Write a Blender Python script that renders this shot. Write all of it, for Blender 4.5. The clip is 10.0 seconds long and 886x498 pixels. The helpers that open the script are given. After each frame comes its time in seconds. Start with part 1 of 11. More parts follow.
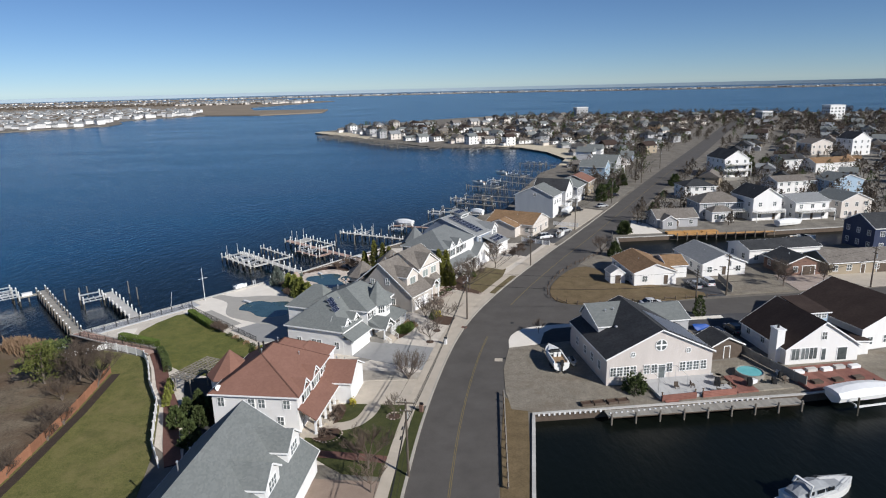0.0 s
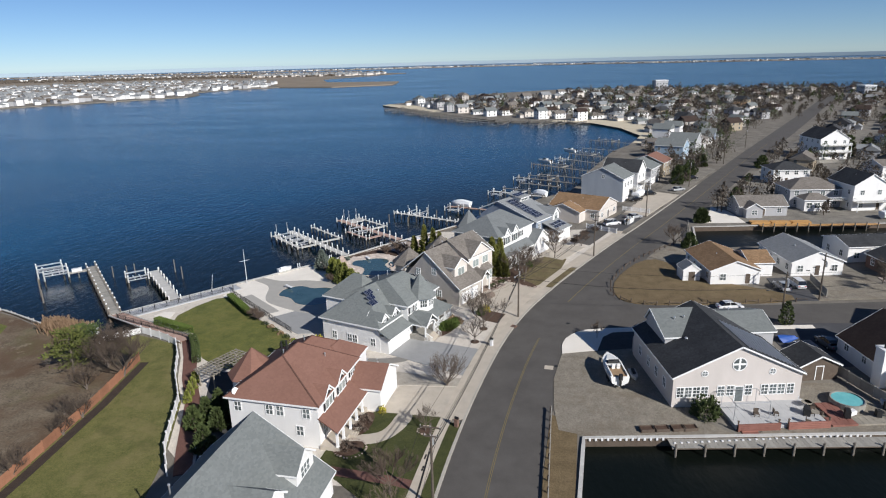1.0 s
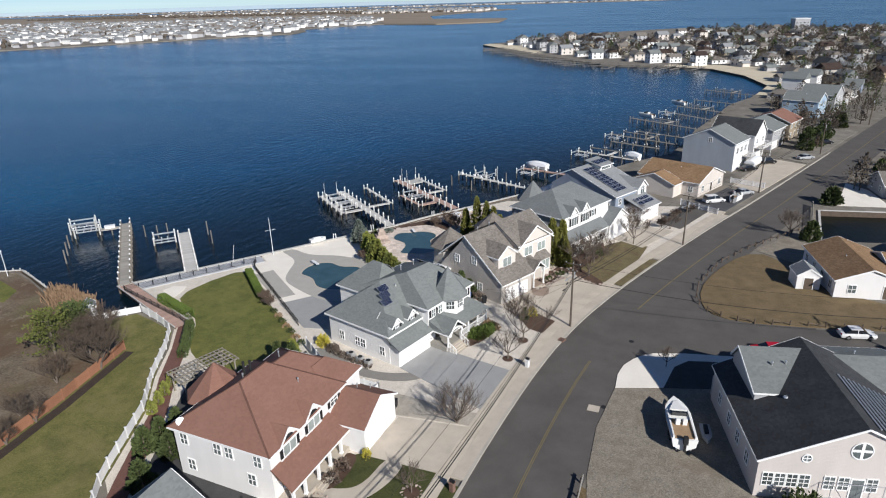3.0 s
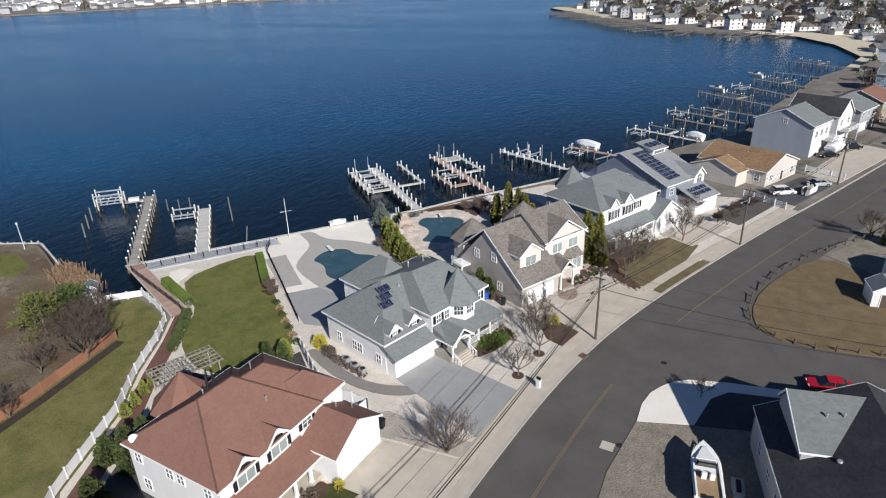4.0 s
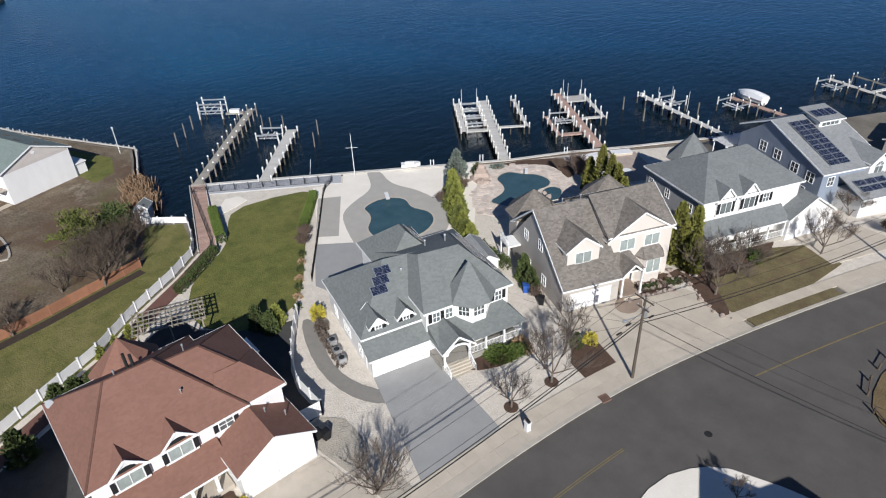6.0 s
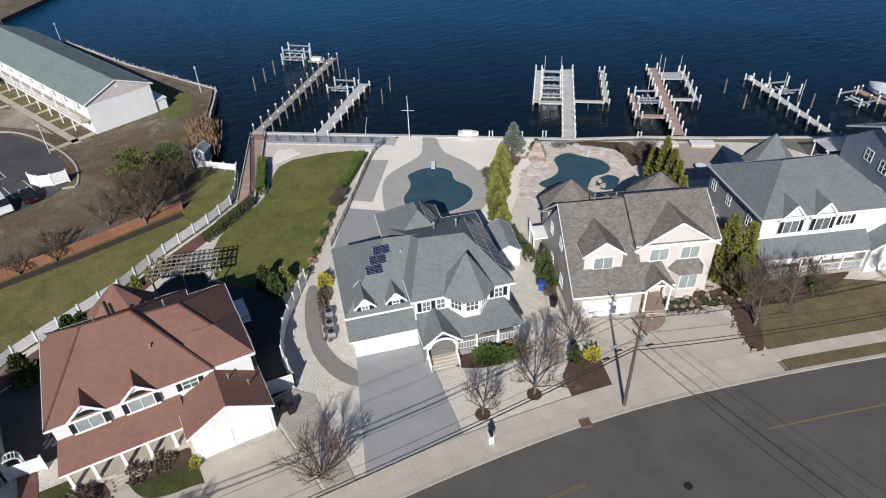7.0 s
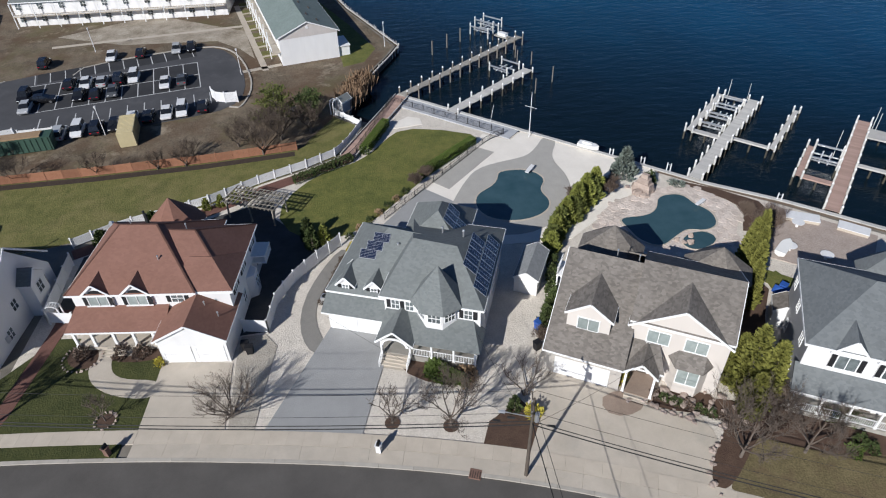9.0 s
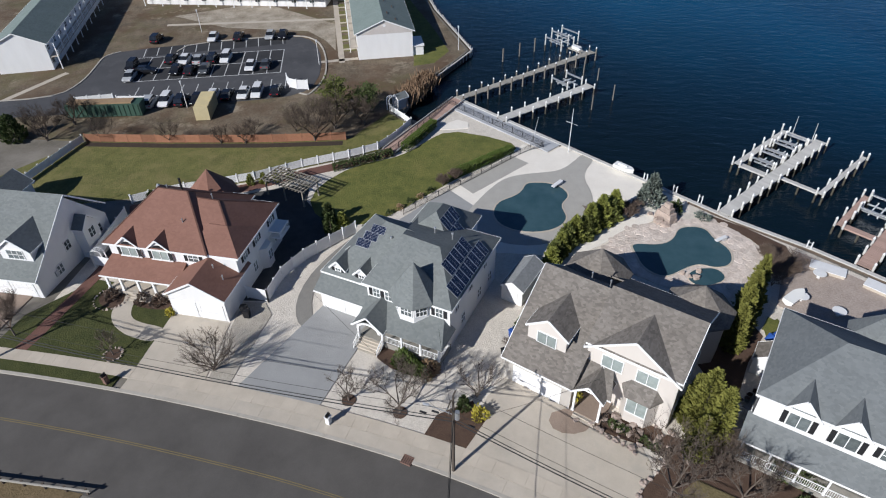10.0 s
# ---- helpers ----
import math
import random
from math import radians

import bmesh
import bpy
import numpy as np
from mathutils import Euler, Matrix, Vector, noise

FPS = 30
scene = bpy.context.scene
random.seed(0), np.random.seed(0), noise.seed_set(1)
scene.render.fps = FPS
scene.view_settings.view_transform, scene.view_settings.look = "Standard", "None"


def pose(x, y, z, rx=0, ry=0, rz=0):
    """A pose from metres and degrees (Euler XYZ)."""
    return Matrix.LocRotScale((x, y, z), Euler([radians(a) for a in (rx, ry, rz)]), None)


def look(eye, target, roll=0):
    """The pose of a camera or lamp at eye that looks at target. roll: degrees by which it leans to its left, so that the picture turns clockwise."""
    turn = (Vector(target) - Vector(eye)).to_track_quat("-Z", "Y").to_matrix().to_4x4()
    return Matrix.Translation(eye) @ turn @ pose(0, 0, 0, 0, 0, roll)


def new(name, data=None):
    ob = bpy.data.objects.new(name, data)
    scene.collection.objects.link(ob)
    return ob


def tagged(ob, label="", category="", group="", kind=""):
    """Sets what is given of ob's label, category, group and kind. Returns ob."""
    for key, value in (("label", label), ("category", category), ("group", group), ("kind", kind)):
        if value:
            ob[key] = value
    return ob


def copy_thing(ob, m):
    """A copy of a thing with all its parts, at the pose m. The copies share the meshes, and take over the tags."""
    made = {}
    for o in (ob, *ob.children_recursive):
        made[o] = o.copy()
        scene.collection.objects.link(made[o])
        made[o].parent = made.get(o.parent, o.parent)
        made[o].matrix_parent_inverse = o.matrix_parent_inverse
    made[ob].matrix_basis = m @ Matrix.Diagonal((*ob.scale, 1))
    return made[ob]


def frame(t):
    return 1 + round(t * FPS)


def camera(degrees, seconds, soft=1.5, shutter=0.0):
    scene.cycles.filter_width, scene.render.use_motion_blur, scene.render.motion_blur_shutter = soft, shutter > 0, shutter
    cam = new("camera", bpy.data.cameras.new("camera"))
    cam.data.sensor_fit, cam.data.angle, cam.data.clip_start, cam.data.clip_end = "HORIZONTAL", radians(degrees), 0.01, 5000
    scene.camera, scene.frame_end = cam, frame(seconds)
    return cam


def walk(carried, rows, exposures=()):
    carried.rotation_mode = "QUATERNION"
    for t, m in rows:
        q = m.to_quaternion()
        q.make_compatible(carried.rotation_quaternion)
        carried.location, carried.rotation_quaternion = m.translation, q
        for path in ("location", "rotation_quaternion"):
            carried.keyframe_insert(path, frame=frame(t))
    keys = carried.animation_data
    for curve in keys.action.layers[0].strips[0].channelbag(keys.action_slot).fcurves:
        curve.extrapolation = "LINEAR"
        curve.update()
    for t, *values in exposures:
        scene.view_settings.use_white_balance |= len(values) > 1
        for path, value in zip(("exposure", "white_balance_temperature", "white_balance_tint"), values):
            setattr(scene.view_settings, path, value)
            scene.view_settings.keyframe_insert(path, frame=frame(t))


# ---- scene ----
cam = camera(70.1, 10.0, soft=1.12)
PATH = [
    (0, (-3.134, -19.078, 44.179), (-3.2, -17.144, 43.676), -1.4),
    (0.5, (-1.683, -13.623, 44.25), (-1.867, -11.706, 43.709), -1.5),
    (1, (-0.323, -8.092, 44.188), (-0.605, -6.199, 43.61), -1.5),
    (1.5, (1.178, -2.446, 44.187), (0.815, -0.578, 43.57), -1.6),
    (2, (2.651, 3.268, 44.216), (2.221, 5.107, 43.559), -1.6),
    (2.5, (4.063, 9.128, 44.286), (3.557, 10.931, 43.586), -1.6),
    (4, (8.364, 27.002, 44.299), (7.604, 28.652, 43.463), -1.9),
    (4.5, (9.876, 32.954, 44.351), (9.02, 34.526, 43.459), -2.0),
    (5, (11.551, 38.893, 44.471), (10.591, 40.367, 43.52), -2.2),
    (5.5, (13.488, 44.722, 44.616), (12.429, 46.085, 43.606), -2.4),
    (7, (19.552, 62.519, 45.375), (18.206, 63.409, 44.193), -2.3),
    (7.5, (21.497, 68.594, 45.903), (20.09, 69.315, 44.678), -2.3),
    (8, (23.084, 74.586, 46.543), (21.614, 75.134, 45.303), -2.0),
    (8.5, (24.489, 80.608, 47.209), (22.967, 80.958, 45.958), -1.8),
    (9, (25.755, 86.586, 47.971), (24.202, 86.746, 46.721), -1.5),
    (9.5, (27.038, 92.675, 48.855), (25.476, 92.666, 47.606), -1.3),
    (10, (28.504, 98.782, 49.824), (26.947, 98.614, 48.58), -1.0),
]
walk(cam, [(t, look(eye, target, roll)) for t, eye, target, roll in PATH], [(0, 0.1, 6350, 10), (1.5, 0.2, 6350, 10), (2.5, 0.2, 6350, 10), (5.5, 0.24, 6300, 10), (7, 0.1, 6260, 10), (8.5, 0.08, 6180, 10), (10, 0.1, 6120, 10)])

# ---- sky and sun ----
SUN_TO = Vector((0.755, -0.655, 0)).normalized()
SUN_UP = radians(31)
world = bpy.data.worlds.new("sky")
scene.world = world
world.use_nodes = True
wn = world.node_tree.nodes
sky = wn.new("ShaderNodeTexSky")
sky.sky_type = "NISHITA"
sky.sun_disc = False
sky.sun_elevation = SUN_UP
sky.sun_rotation = math.atan2(SUN_TO.x, SUN_TO.y)
sky.altitude = 0
sky.air_density, sky.dust_density, sky.ozone_density = 0.6, 0.0, 6.0
world.node_tree.links.new(sky.outputs[0], wn["Background"].inputs[0])
wn["Background"].inputs[1].default_value = 0.072
sun = new("sun", bpy.data.lights.new("sun", "SUN"))
sun.data.energy, sun.data.angle, sun.data.color = 5.0, radians(0.6), (1.0, 0.96, 0.90)
sun.matrix_world = look((0, 0, 200), Vector((0, 0, 200)) - (SUN_TO * math.cos(SUN_UP) + Vector((0, 0, math.sin(SUN_UP)))))

# ---- materials ----
def material(name, a, b, size=1.0, fine=0.0, rough=0.85, metal=0.0, bump=0.0, bump_size=0.05, spread=0.0, spec=0.3, streak=None):
    """Two colours mixed by noise at two scales; size: metres of the large patches; fine: share of the fine grain."""
    m = bpy.data.materials.new(name)
    m.use_nodes = True
    nt = m.node_tree
    n, ln = nt.nodes, nt.links
    p = n["Principled BSDF"]
    p.inputs["Roughness"].default_value, p.inputs["Metallic"].default_value = rough, metal
    p.inputs["Specular IOR Level"].default_value = spec
    co = n.new("ShaderNodeTexCoord")
    big = n.new("ShaderNodeTexNoise")
    big.inputs["Scale"].default_value, big.inputs["Detail"].default_value, big.inputs["Roughness"].default_value = 1.0 / size, 5.0, 0.62
    src = co.outputs["Object"]
    if streak:
        mp = n.new("ShaderNodeMapping")
        mp.inputs["Scale"].default_value = streak
        ln.new(src, mp.inputs["Vector"])
        src = mp.outputs[0]
    ln.new(src, big.inputs["Vector"])
    small = n.new("ShaderNodeTexNoise")
    small.inputs["Scale"].default_value, small.inputs["Detail"].default_value = 1.0 / max(bump_size, 0.005), 3.0
    ln.new(co.outputs["Object"], small.inputs["Vector"])
    mixv = n.new("ShaderNodeMath")
    mixv.operation = "MULTIPLY_ADD"
    ln.new(small.outputs[0], mixv.inputs[0])
    mixv.inputs[1].default_value = fine
    ln.new(big.outputs[0], mixv.inputs[2])
    lo = n.new("ShaderNodeMapRange")
    lo.inputs[1].default_value, lo.inputs[2].default_value = 0.3 + 0.3 * fine, 0.7 + 0.7 * fine
    ln.new(mixv.outputs[0], lo.inputs[0])
    mix = n.new("ShaderNodeMix")
    mix.data_type = "RGBA"
    mix.inputs[6].default_value, mix.inputs[7].default_value = (*a, 1), (*b, 1)
    ln.new(lo.outputs[0], mix.inputs[0])
    out = mix.outputs[2]
    if spread:
        info, hsv = n.new("ShaderNodeObjectInfo"), n.new("ShaderNodeHueSaturation")
        mr = n.new("ShaderNodeMapRange")
        mr.inputs[3].default_value, mr.inputs[4].default_value = 1 - spread, 1 + spread
        ln.new(info.outputs["Random"], mr.inputs[0])
        ln.new(mr.outputs[0], hsv.inputs["Value"])
        ln.new(out, hsv.inputs["Color"])
        out = hsv.outputs[0]
    ln.new(out, p.inputs["Base Color"])
    if bump:
        bp = n.new("ShaderNodeBump")
        bp.inputs["Strength"].default_value, bp.inputs["Distance"].default_value = bump, bump_size * 0.6
        ln.new(small.outputs[0], bp.inputs["Height"])
        ln.new(bp.outputs[0], p.inputs["Normal"])
    return m


def blotch(mat, colour, size, lo, hi, most=1.0, seed=0.0):
    """Wide soft-edged patches of another colour over a ground material."""
    nt = mat.node_tree
    n, ln = nt.nodes, nt.links
    p = n["Principled BSDF"]
    base = p.inputs["Base Color"].links[0].from_socket
    co, ns, mr, mix = n.new("ShaderNodeTexCoord"), n.new("ShaderNodeTexNoise"), n.new("ShaderNodeMapRange"), n.new("ShaderNodeMix")
    ns.noise_dimensions = "4D"
    ns.inputs["W"].default_value = seed
    ns.inputs["Scale"].default_value, ns.inputs["Detail"].default_value, ns.inputs["Roughness"].default_value = 1.0 / size, 6.0, 0.68
    ln.new(co.outputs["Object"], ns.inputs["Vector"])
    mr.inputs[1].default_value, mr.inputs[2].default_value, mr.inputs[4].default_value = lo, hi, most
    ln.new(ns.outputs[0], mr.inputs[0])
    mix.data_type = "RGBA"
    mix.inputs[7].default_value = (*colour, 1)
    ln.new(mr.outputs[0], mix.inputs[0])
    ln.new(base, mix.inputs[6])
    ln.new(mix.outputs[2], p.inputs["Base Color"])


def shingles(name, a, b, row=0.14, tab=0.32, speck=(0.9, 1.1)):
    """Rows of asphalt shingles, each tab with its own tone, laid by height on the slope."""
    m = material(name, a, b, 3.5, 0.3, 0.92, bump=0.4, bump_size=0.06, spec=0.15)
    nt = m.node_tree
    n, ln = nt.nodes, nt.links
    p = n["Principled BSDF"]
    base = p.inputs["Base Color"].links[0].from_socket
    co, mp, br = n.new("ShaderNodeTexCoord"), n.new("ShaderNodeMapping"), n.new("ShaderNodeTexVoronoi")
    mp.inputs["Scale"].default_value = (1 / tab, 1 / tab, 1 / row)
    br.inputs["Scale"].default_value = 1.0
    ln.new(co.outputs["Object"], mp.inputs["Vector"])
    ln.new(mp.outputs[0], br.inputs["Vector"])
    hsv, mr, sep = n.new("ShaderNodeHueSaturation"), n.new("ShaderNodeMapRange"), n.new("ShaderNodeSeparateColor")
    ln.new(br.outputs["Color"], sep.inputs[0])
    mr.inputs[3].default_value, mr.inputs[4].default_value = speck
    ln.new(sep.outputs[0], mr.inputs[0])
    ln.new(mr.outputs[0], hsv.inputs["Value"])
    ln.new(base, hsv.inputs["Color"])
    ln.new(hsv.outputs[0], p.inputs["Base Color"])
    return m


def siding(name, a, b, board=0.15):
    """Horizontal clapboard: fine courses cast by bump, faint weather streaks."""
    m = material(name, a, b, 1.8, 0.1, 0.6, spec=0.3, streak=(1, 1, 0.25))
    nt = m.node_tree
    n, ln = nt.nodes, nt.links
    co, wv, bp = n.new("ShaderNodeTexCoord"), n.new("ShaderNodeTexWave"), n.new("ShaderNodeBump")
    wv.wave_type, wv.bands_direction, wv.wave_profile = "BANDS", "Z", "SAW"
    wv.inputs["Scale"].default_value = 1.0 / (board * 3.18)
    ln.new(co.outputs["Object"], wv.inputs["Vector"])
    bp.inputs["Strength"].default_value, bp.inputs["Distance"].default_value = 0.6, 0.02
    ln.new(wv.outputs[1], bp.inputs["Height"])
    ln.new(bp.outputs[0], n["Principled BSDF"].inputs["Normal"])
    return m


M = {}
M["asphalt"] = material("asphalt", (0.074, 0.068, 0.0625), (0.122, 0.113, 0.104), 4.0, 0.7, 0.9, bump=0.3, bump_size=0.05)
M["lot"] = material("lot_asphalt", (0.052, 0.053, 0.058), (0.090, 0.090, 0.095), 6.0, 0.5, 0.9, bump=0.3, bump_size=0.04)
M["yellow"] = material("road_yellow", (0.26, 0.195, 0.070), (0.13, 0.11, 0.070), 0.5, 0.9, 0.8)
M["line"] = material("white_line", (0.62, 0.62, 0.62), (0.42, 0.42, 0.42), 0.5, 0.8, 0.8)
M["concrete"] = material("concrete", (0.43, 0.375, 0.305), (0.56, 0.495, 0.41), 1.8, 0.6, 0.9, bump=0.2, bump_size=0.05, spread=0.05)
M["apron"] = material("drive_concrete", (0.41, 0.36, 0.295), (0.55, 0.49, 0.41), 2.4, 0.6, 0.9, bump=0.2, bump_size=0.05)
M["kerb"] = material("kerb_concrete", (0.36, 0.33, 0.285), (0.47, 0.435, 0.38), 1.0, 0.4, 0.9, spread=0.05)
M["paver"] = material("grey_paver", (0.275, 0.275, 0.272), (0.345, 0.345, 0.34), 2.2, 0.6, 0.9, bump=0.4, bump_size=0.12)
M["pathpave"] = material("path_paver", (0.20, 0.19, 0.175), (0.27, 0.255, 0.23), 1.0, 0.7, 0.9, bump=0.4, bump_size=0.1)
M["gravel"] = material("pale_gravel", (0.48, 0.43, 0.365), (0.75, 0.69, 0.61), 1.2, 1.5, 0.95, bump=1.0, bump_size=0.12)
M["tangravel"] = material("tan_gravel", (0.135, 0.118, 0.092), (0.33, 0.295, 0.24), 1.3, 1.5, 0.95, bump=0.8, bump_size=0.14)
M["sand"] = material("white_stone", (0.70, 0.65, 0.575), (0.84, 0.79, 0.71), 3.0, 0.7, 0.95, bump=0.5, bump_size=0.08)
M["beach"] = material("beach_sand", (0.50, 0.43, 0.31), (0.62, 0.55, 0.42), 8.0, 0.4, 0.95)
M["deckpave"] = material("pool_paver", (0.35, 0.335, 0.305), (0.43, 0.41, 0.375), 1.5, 0.8, 0.9, bump=0.4, bump_size=0.12)
M["flag"] = material("flagstone", (0.47, 0.385, 0.33), (0.74, 0.66, 0.59), 0.9, 0.6, 0.9, bump=0.6, bump_size=0.25, spread=0.2)
M["lots"] = material("sandy_lot", (0.10, 0.092, 0.078), (0.31, 0.285, 0.245), 3.5, 0.8, 0.95)
M["farboard"] = material("dark_dock_wood", (0.13, 0.12, 0.105), (0.24, 0.225, 0.20), 0.8, 0.8, 0.9, spread=0.15)
M["lumber"] = material("new_lumber", (0.42, 0.22, 0.075), (0.55, 0.32, 0.13), 0.8, 0.6, 0.8, spread=0.12)
M["farcrown"] = material("far_bare_crown", (0.070, 0.056, 0.044), (0.135, 0.112, 0.088), 3.0, 0.6, 0.95)
M["hedgeleaf"] = material("bright_hedge_leaf", (0.050, 0.085, 0.018), (0.125, 0.165, 0.035), 0.4, 0.8, 0.8, spread=0.15)
M["blind"] = material("blind_behind_glass", (0.22, 0.26, 0.25), (0.36, 0.40, 0.38), 0.9, 0.0, 0.1, spec=0.7, spread=0.2)
M["sandsoil"] = material("bare_sandy_soil", (0.14, 0.11, 0.068), (0.52, 0.46, 0.38), 3.4, 0.7, 0.95, bump=0.6, bump_size=0.2)
M["duskwall"] = siding("pinkish_grey_siding", (0.60, 0.55, 0.515), (0.54, 0.495, 0.46))
M["cypress"] = material("yellow_green_cypress_leaf", (0.055, 0.080, 0.020), (0.170, 0.175, 0.045), 0.6, 0.8, 0.8, spread=0.15)
M["stonewall"] = siding("stone_grey_siding", (0.36, 0.39, 0.43), (0.31, 0.34, 0.38))
M["r_slate"] = shingles("slate_grey_shingle", (0.152, 0.163, 0.166), (0.180, 0.192, 0.194))
M["terrace"] = material("terrace_concrete", (0.34, 0.35, 0.37), (0.44, 0.45, 0.47), 2.5, 0.4, 0.9, spread=0.05)
M["lawn"] = material("lawn", (0.062, 0.082, 0.018), (0.190, 0.182, 0.050), 1.8, 1.1, 0.95, bump=0.9, bump_size=0.16)
# copy of lawn with shade put into both colours
M["shadelawn"] = material("lawn_shade_copy", (0.026, 0.036, 0.010), (0.085, 0.088, 0.028), 1.8, 1.1, 0.95, bump=0.9, bump_size=0.16)
# the yards' deep shade is put into this paving colour
M["darkpave"] = material("yard_shade_paving", (0.040, 0.040, 0.042), (0.085, 0.083, 0.080), 1.4, 0.9, 0.9, bump=0.4, bump_size=0.1)
M["lawn2"] = material("dull_lawn", (0.072, 0.083, 0.020), (0.205, 0.188, 0.066), 1.9, 1.1, 0.95, bump=0.9, bump_size=0.16)
M["wintergrass"] = material("winter_grass", (0.078, 0.066, 0.029), (0.215, 0.172, 0.090), 2.0, 1.1, 0.95, bump=0.8, bump_size=0.15)
M["drygrass"] = material("dry_grass", (0.085, 0.062, 0.030), (0.225, 0.165, 0.092), 2.2, 1.1, 0.95, bump=0.7, bump_size=0.14)
M["dirt"] = material("dry_soil", (0.058, 0.044, 0.029), (0.255, 0.205, 0.145), 4.2, 0.8, 0.95, bump=0.4, bump_size=0.3)
M["ground"] = material("town_ground", (0.085, 0.075, 0.058), (0.27, 0.245, 0.21), 6.0, 0.7, 0.95)
M["mulch"] = material("mulch", (0.058, 0.035, 0.025), (0.118, 0.075, 0.053), 0.8, 1.2, 0.95, bump=0.9, bump_size=0.09)
M["brickwalk"] = material("red_brick_walk", (0.105, 0.052, 0.042), (0.185, 0.095, 0.075), 1.0, 1.0, 0.9, bump=0.5, bump_size=0.1)
M["brickdrive"] = material("tan_brick_drive", (0.24, 0.18, 0.14), (0.32, 0.25, 0.20), 1.2, 1.0, 0.9, bump=0.5, bump_size=0.1)
M["marsh"] = material("marsh_grass", (0.185, 0.15, 0.11), (0.29, 0.24, 0.18), 60.0, 0.4, 0.95)
M["white"] = siding("white_siding", (0.80, 0.79, 0.775), (0.73, 0.72, 0.705))
M["cream"] = siding("cream_siding", (0.66, 0.605, 0.55), (0.60, 0.55, 0.50))
M["beigewall"] = siding("beige_siding", (0.50, 0.46, 0.42), (0.44, 0.41, 0.37))
M["greywall"] = siding("grey_siding", (0.42, 0.42, 0.43), (0.36, 0.36, 0.37))
M["bluewall"] = siding("blue_grey_siding", (0.25, 0.29, 0.36), (0.21, 0.25, 0.31))
M["palebluewall"] = siding("pale_blue_siding", (0.36, 0.47, 0.58), (0.32, 0.42, 0.52))
M["navywall"] = siding("navy_siding", (0.045, 0.06, 0.11), (0.035, 0.045, 0.09))
M["tanwall"] = siding("tan_siding", (0.36, 0.30, 0.22), (0.31, 0.26, 0.19))
M["brickwall"] = material("brick_wall", (0.15, 0.088, 0.068), (0.22, 0.135, 0.105), 0.6, 1.0, 0.9, bump=0.4, bump_size=0.08)
M["trim"] = material("white_trim", (0.84, 0.84, 0.83), (0.76, 0.76, 0.75), 0.9, 0.2, 0.5)
M["vinyl"] = material("white_vinyl", (0.80, 0.80, 0.80), (0.70, 0.70, 0.70), 1.2, 0.2, 0.4)
M["door"] = material("garage_white", (0.84, 0.83, 0.82), (0.78, 0.77, 0.76), 1.5, 0.2, 0.5)
M["shutter"] = material("black_shutter", (0.012, 0.012, 0.014), (0.02, 0.02, 0.022), 0.5, 0.2, 0.5)
M["r_red"] = shingles("red_brown_shingle", (0.200, 0.106, 0.080), (0.240, 0.130, 0.100), speck=(0.94, 1.06))
M["r_redcap"] = shingles("dark_red_ridge_shingle", (0.105, 0.056, 0.044), (0.135, 0.074, 0.058))
M["r_grey"] = shingles("grey_shingle", (0.160, 0.174, 0.170), (0.188, 0.200, 0.196))
M["r_pale"] = shingles("pale_grey_shingle", (0.232, 0.242, 0.248), (0.262, 0.270, 0.274))
M["r_tan"] = shingles("weathered_wood_shingle", (0.150, 0.134, 0.118), (0.206, 0.186, 0.166), speck=(0.8, 1.22))
M["r_char"] = shingles("charcoal_shingle", (0.036, 0.038, 0.041), (0.064, 0.066, 0.070), speck=(0.85, 1.15))
M["r_brown"] = shingles("dark_brown_shingle", (0.040, 0.028, 0.024), (0.065, 0.047, 0.040))
M["r_ochre"] = shingles("ochre_shingle", (0.205, 0.128, 0.070), (0.280, 0.182, 0.108), speck=(0.8, 1.2))
M["r_green"] = shingles("green_grey_shingle", (0.165, 0.205, 0.190), (0.210, 0.250, 0.235), speck=(0.92, 1.08))
M["wood"] = material("weathered_dock_wood", (0.25, 0.235, 0.205), (0.37, 0.35, 0.315), 0.8, 0.9, 0.9, bump=0.5, bump_size=0.06, spread=0.14)
M["palewood"] = material("bleached_dock_board", (0.44, 0.425, 0.40), (0.56, 0.545, 0.515), 0.8, 0.7, 0.9, bump=0.4, bump_size=0.06, spread=0.1)
M["redwood"] = material("red_dock_wood", (0.33, 0.22, 0.18), (0.44, 0.31, 0.26), 0.8, 0.8, 0.9, bump=0.4, bump_size=0.06, spread=0.12)
M["orangewood"] = material("cedar_fence_wood", (0.235, 0.105, 0.060), (0.33, 0.165, 0.10), 0.6, 0.8, 0.85, bump=0.4, bump_size=0.05, spread=0.2)
M["darkwood"] = material("dark_wood", (0.075, 0.055, 0.043), (0.14, 0.11, 0.085), 0.7, 0.8, 0.9, bump=0.5, bump_size=0.06, spread=0.15)
M["pile"] = material("piling_wood", (0.135, 0.118, 0.098), (0.24, 0.215, 0.185), 0.5, 0.8, 0.9, bump=0.5, bump_size=0.05, spread=0.15)
blotch(M["dirt"], (0.105, 0.064, 0.038), 11.0, 0.44, 0.60, 0.85, 1.0)
blotch(M["dirt"], (0.115, 0.105, 0.045), 16.0, 0.52, 0.66, 0.8, 4.0)
blotch(M["dirt"], (0.42, 0.36, 0.27), 5.0, 0.58, 0.72, 0.75, 7.0)
blotch(M["lawn"], (0.20, 0.175, 0.055), 6.0, 0.50, 0.68, 0.55, 2.0)
blotch(M["lawn"], (0.05, 0.072, 0.015), 4.0, 0.52, 0.66, 0.5, 5.0)
blotch(M["lawn2"], (0.215, 0.18, 0.075), 5.0, 0.48, 0.64, 0.65, 3.0)
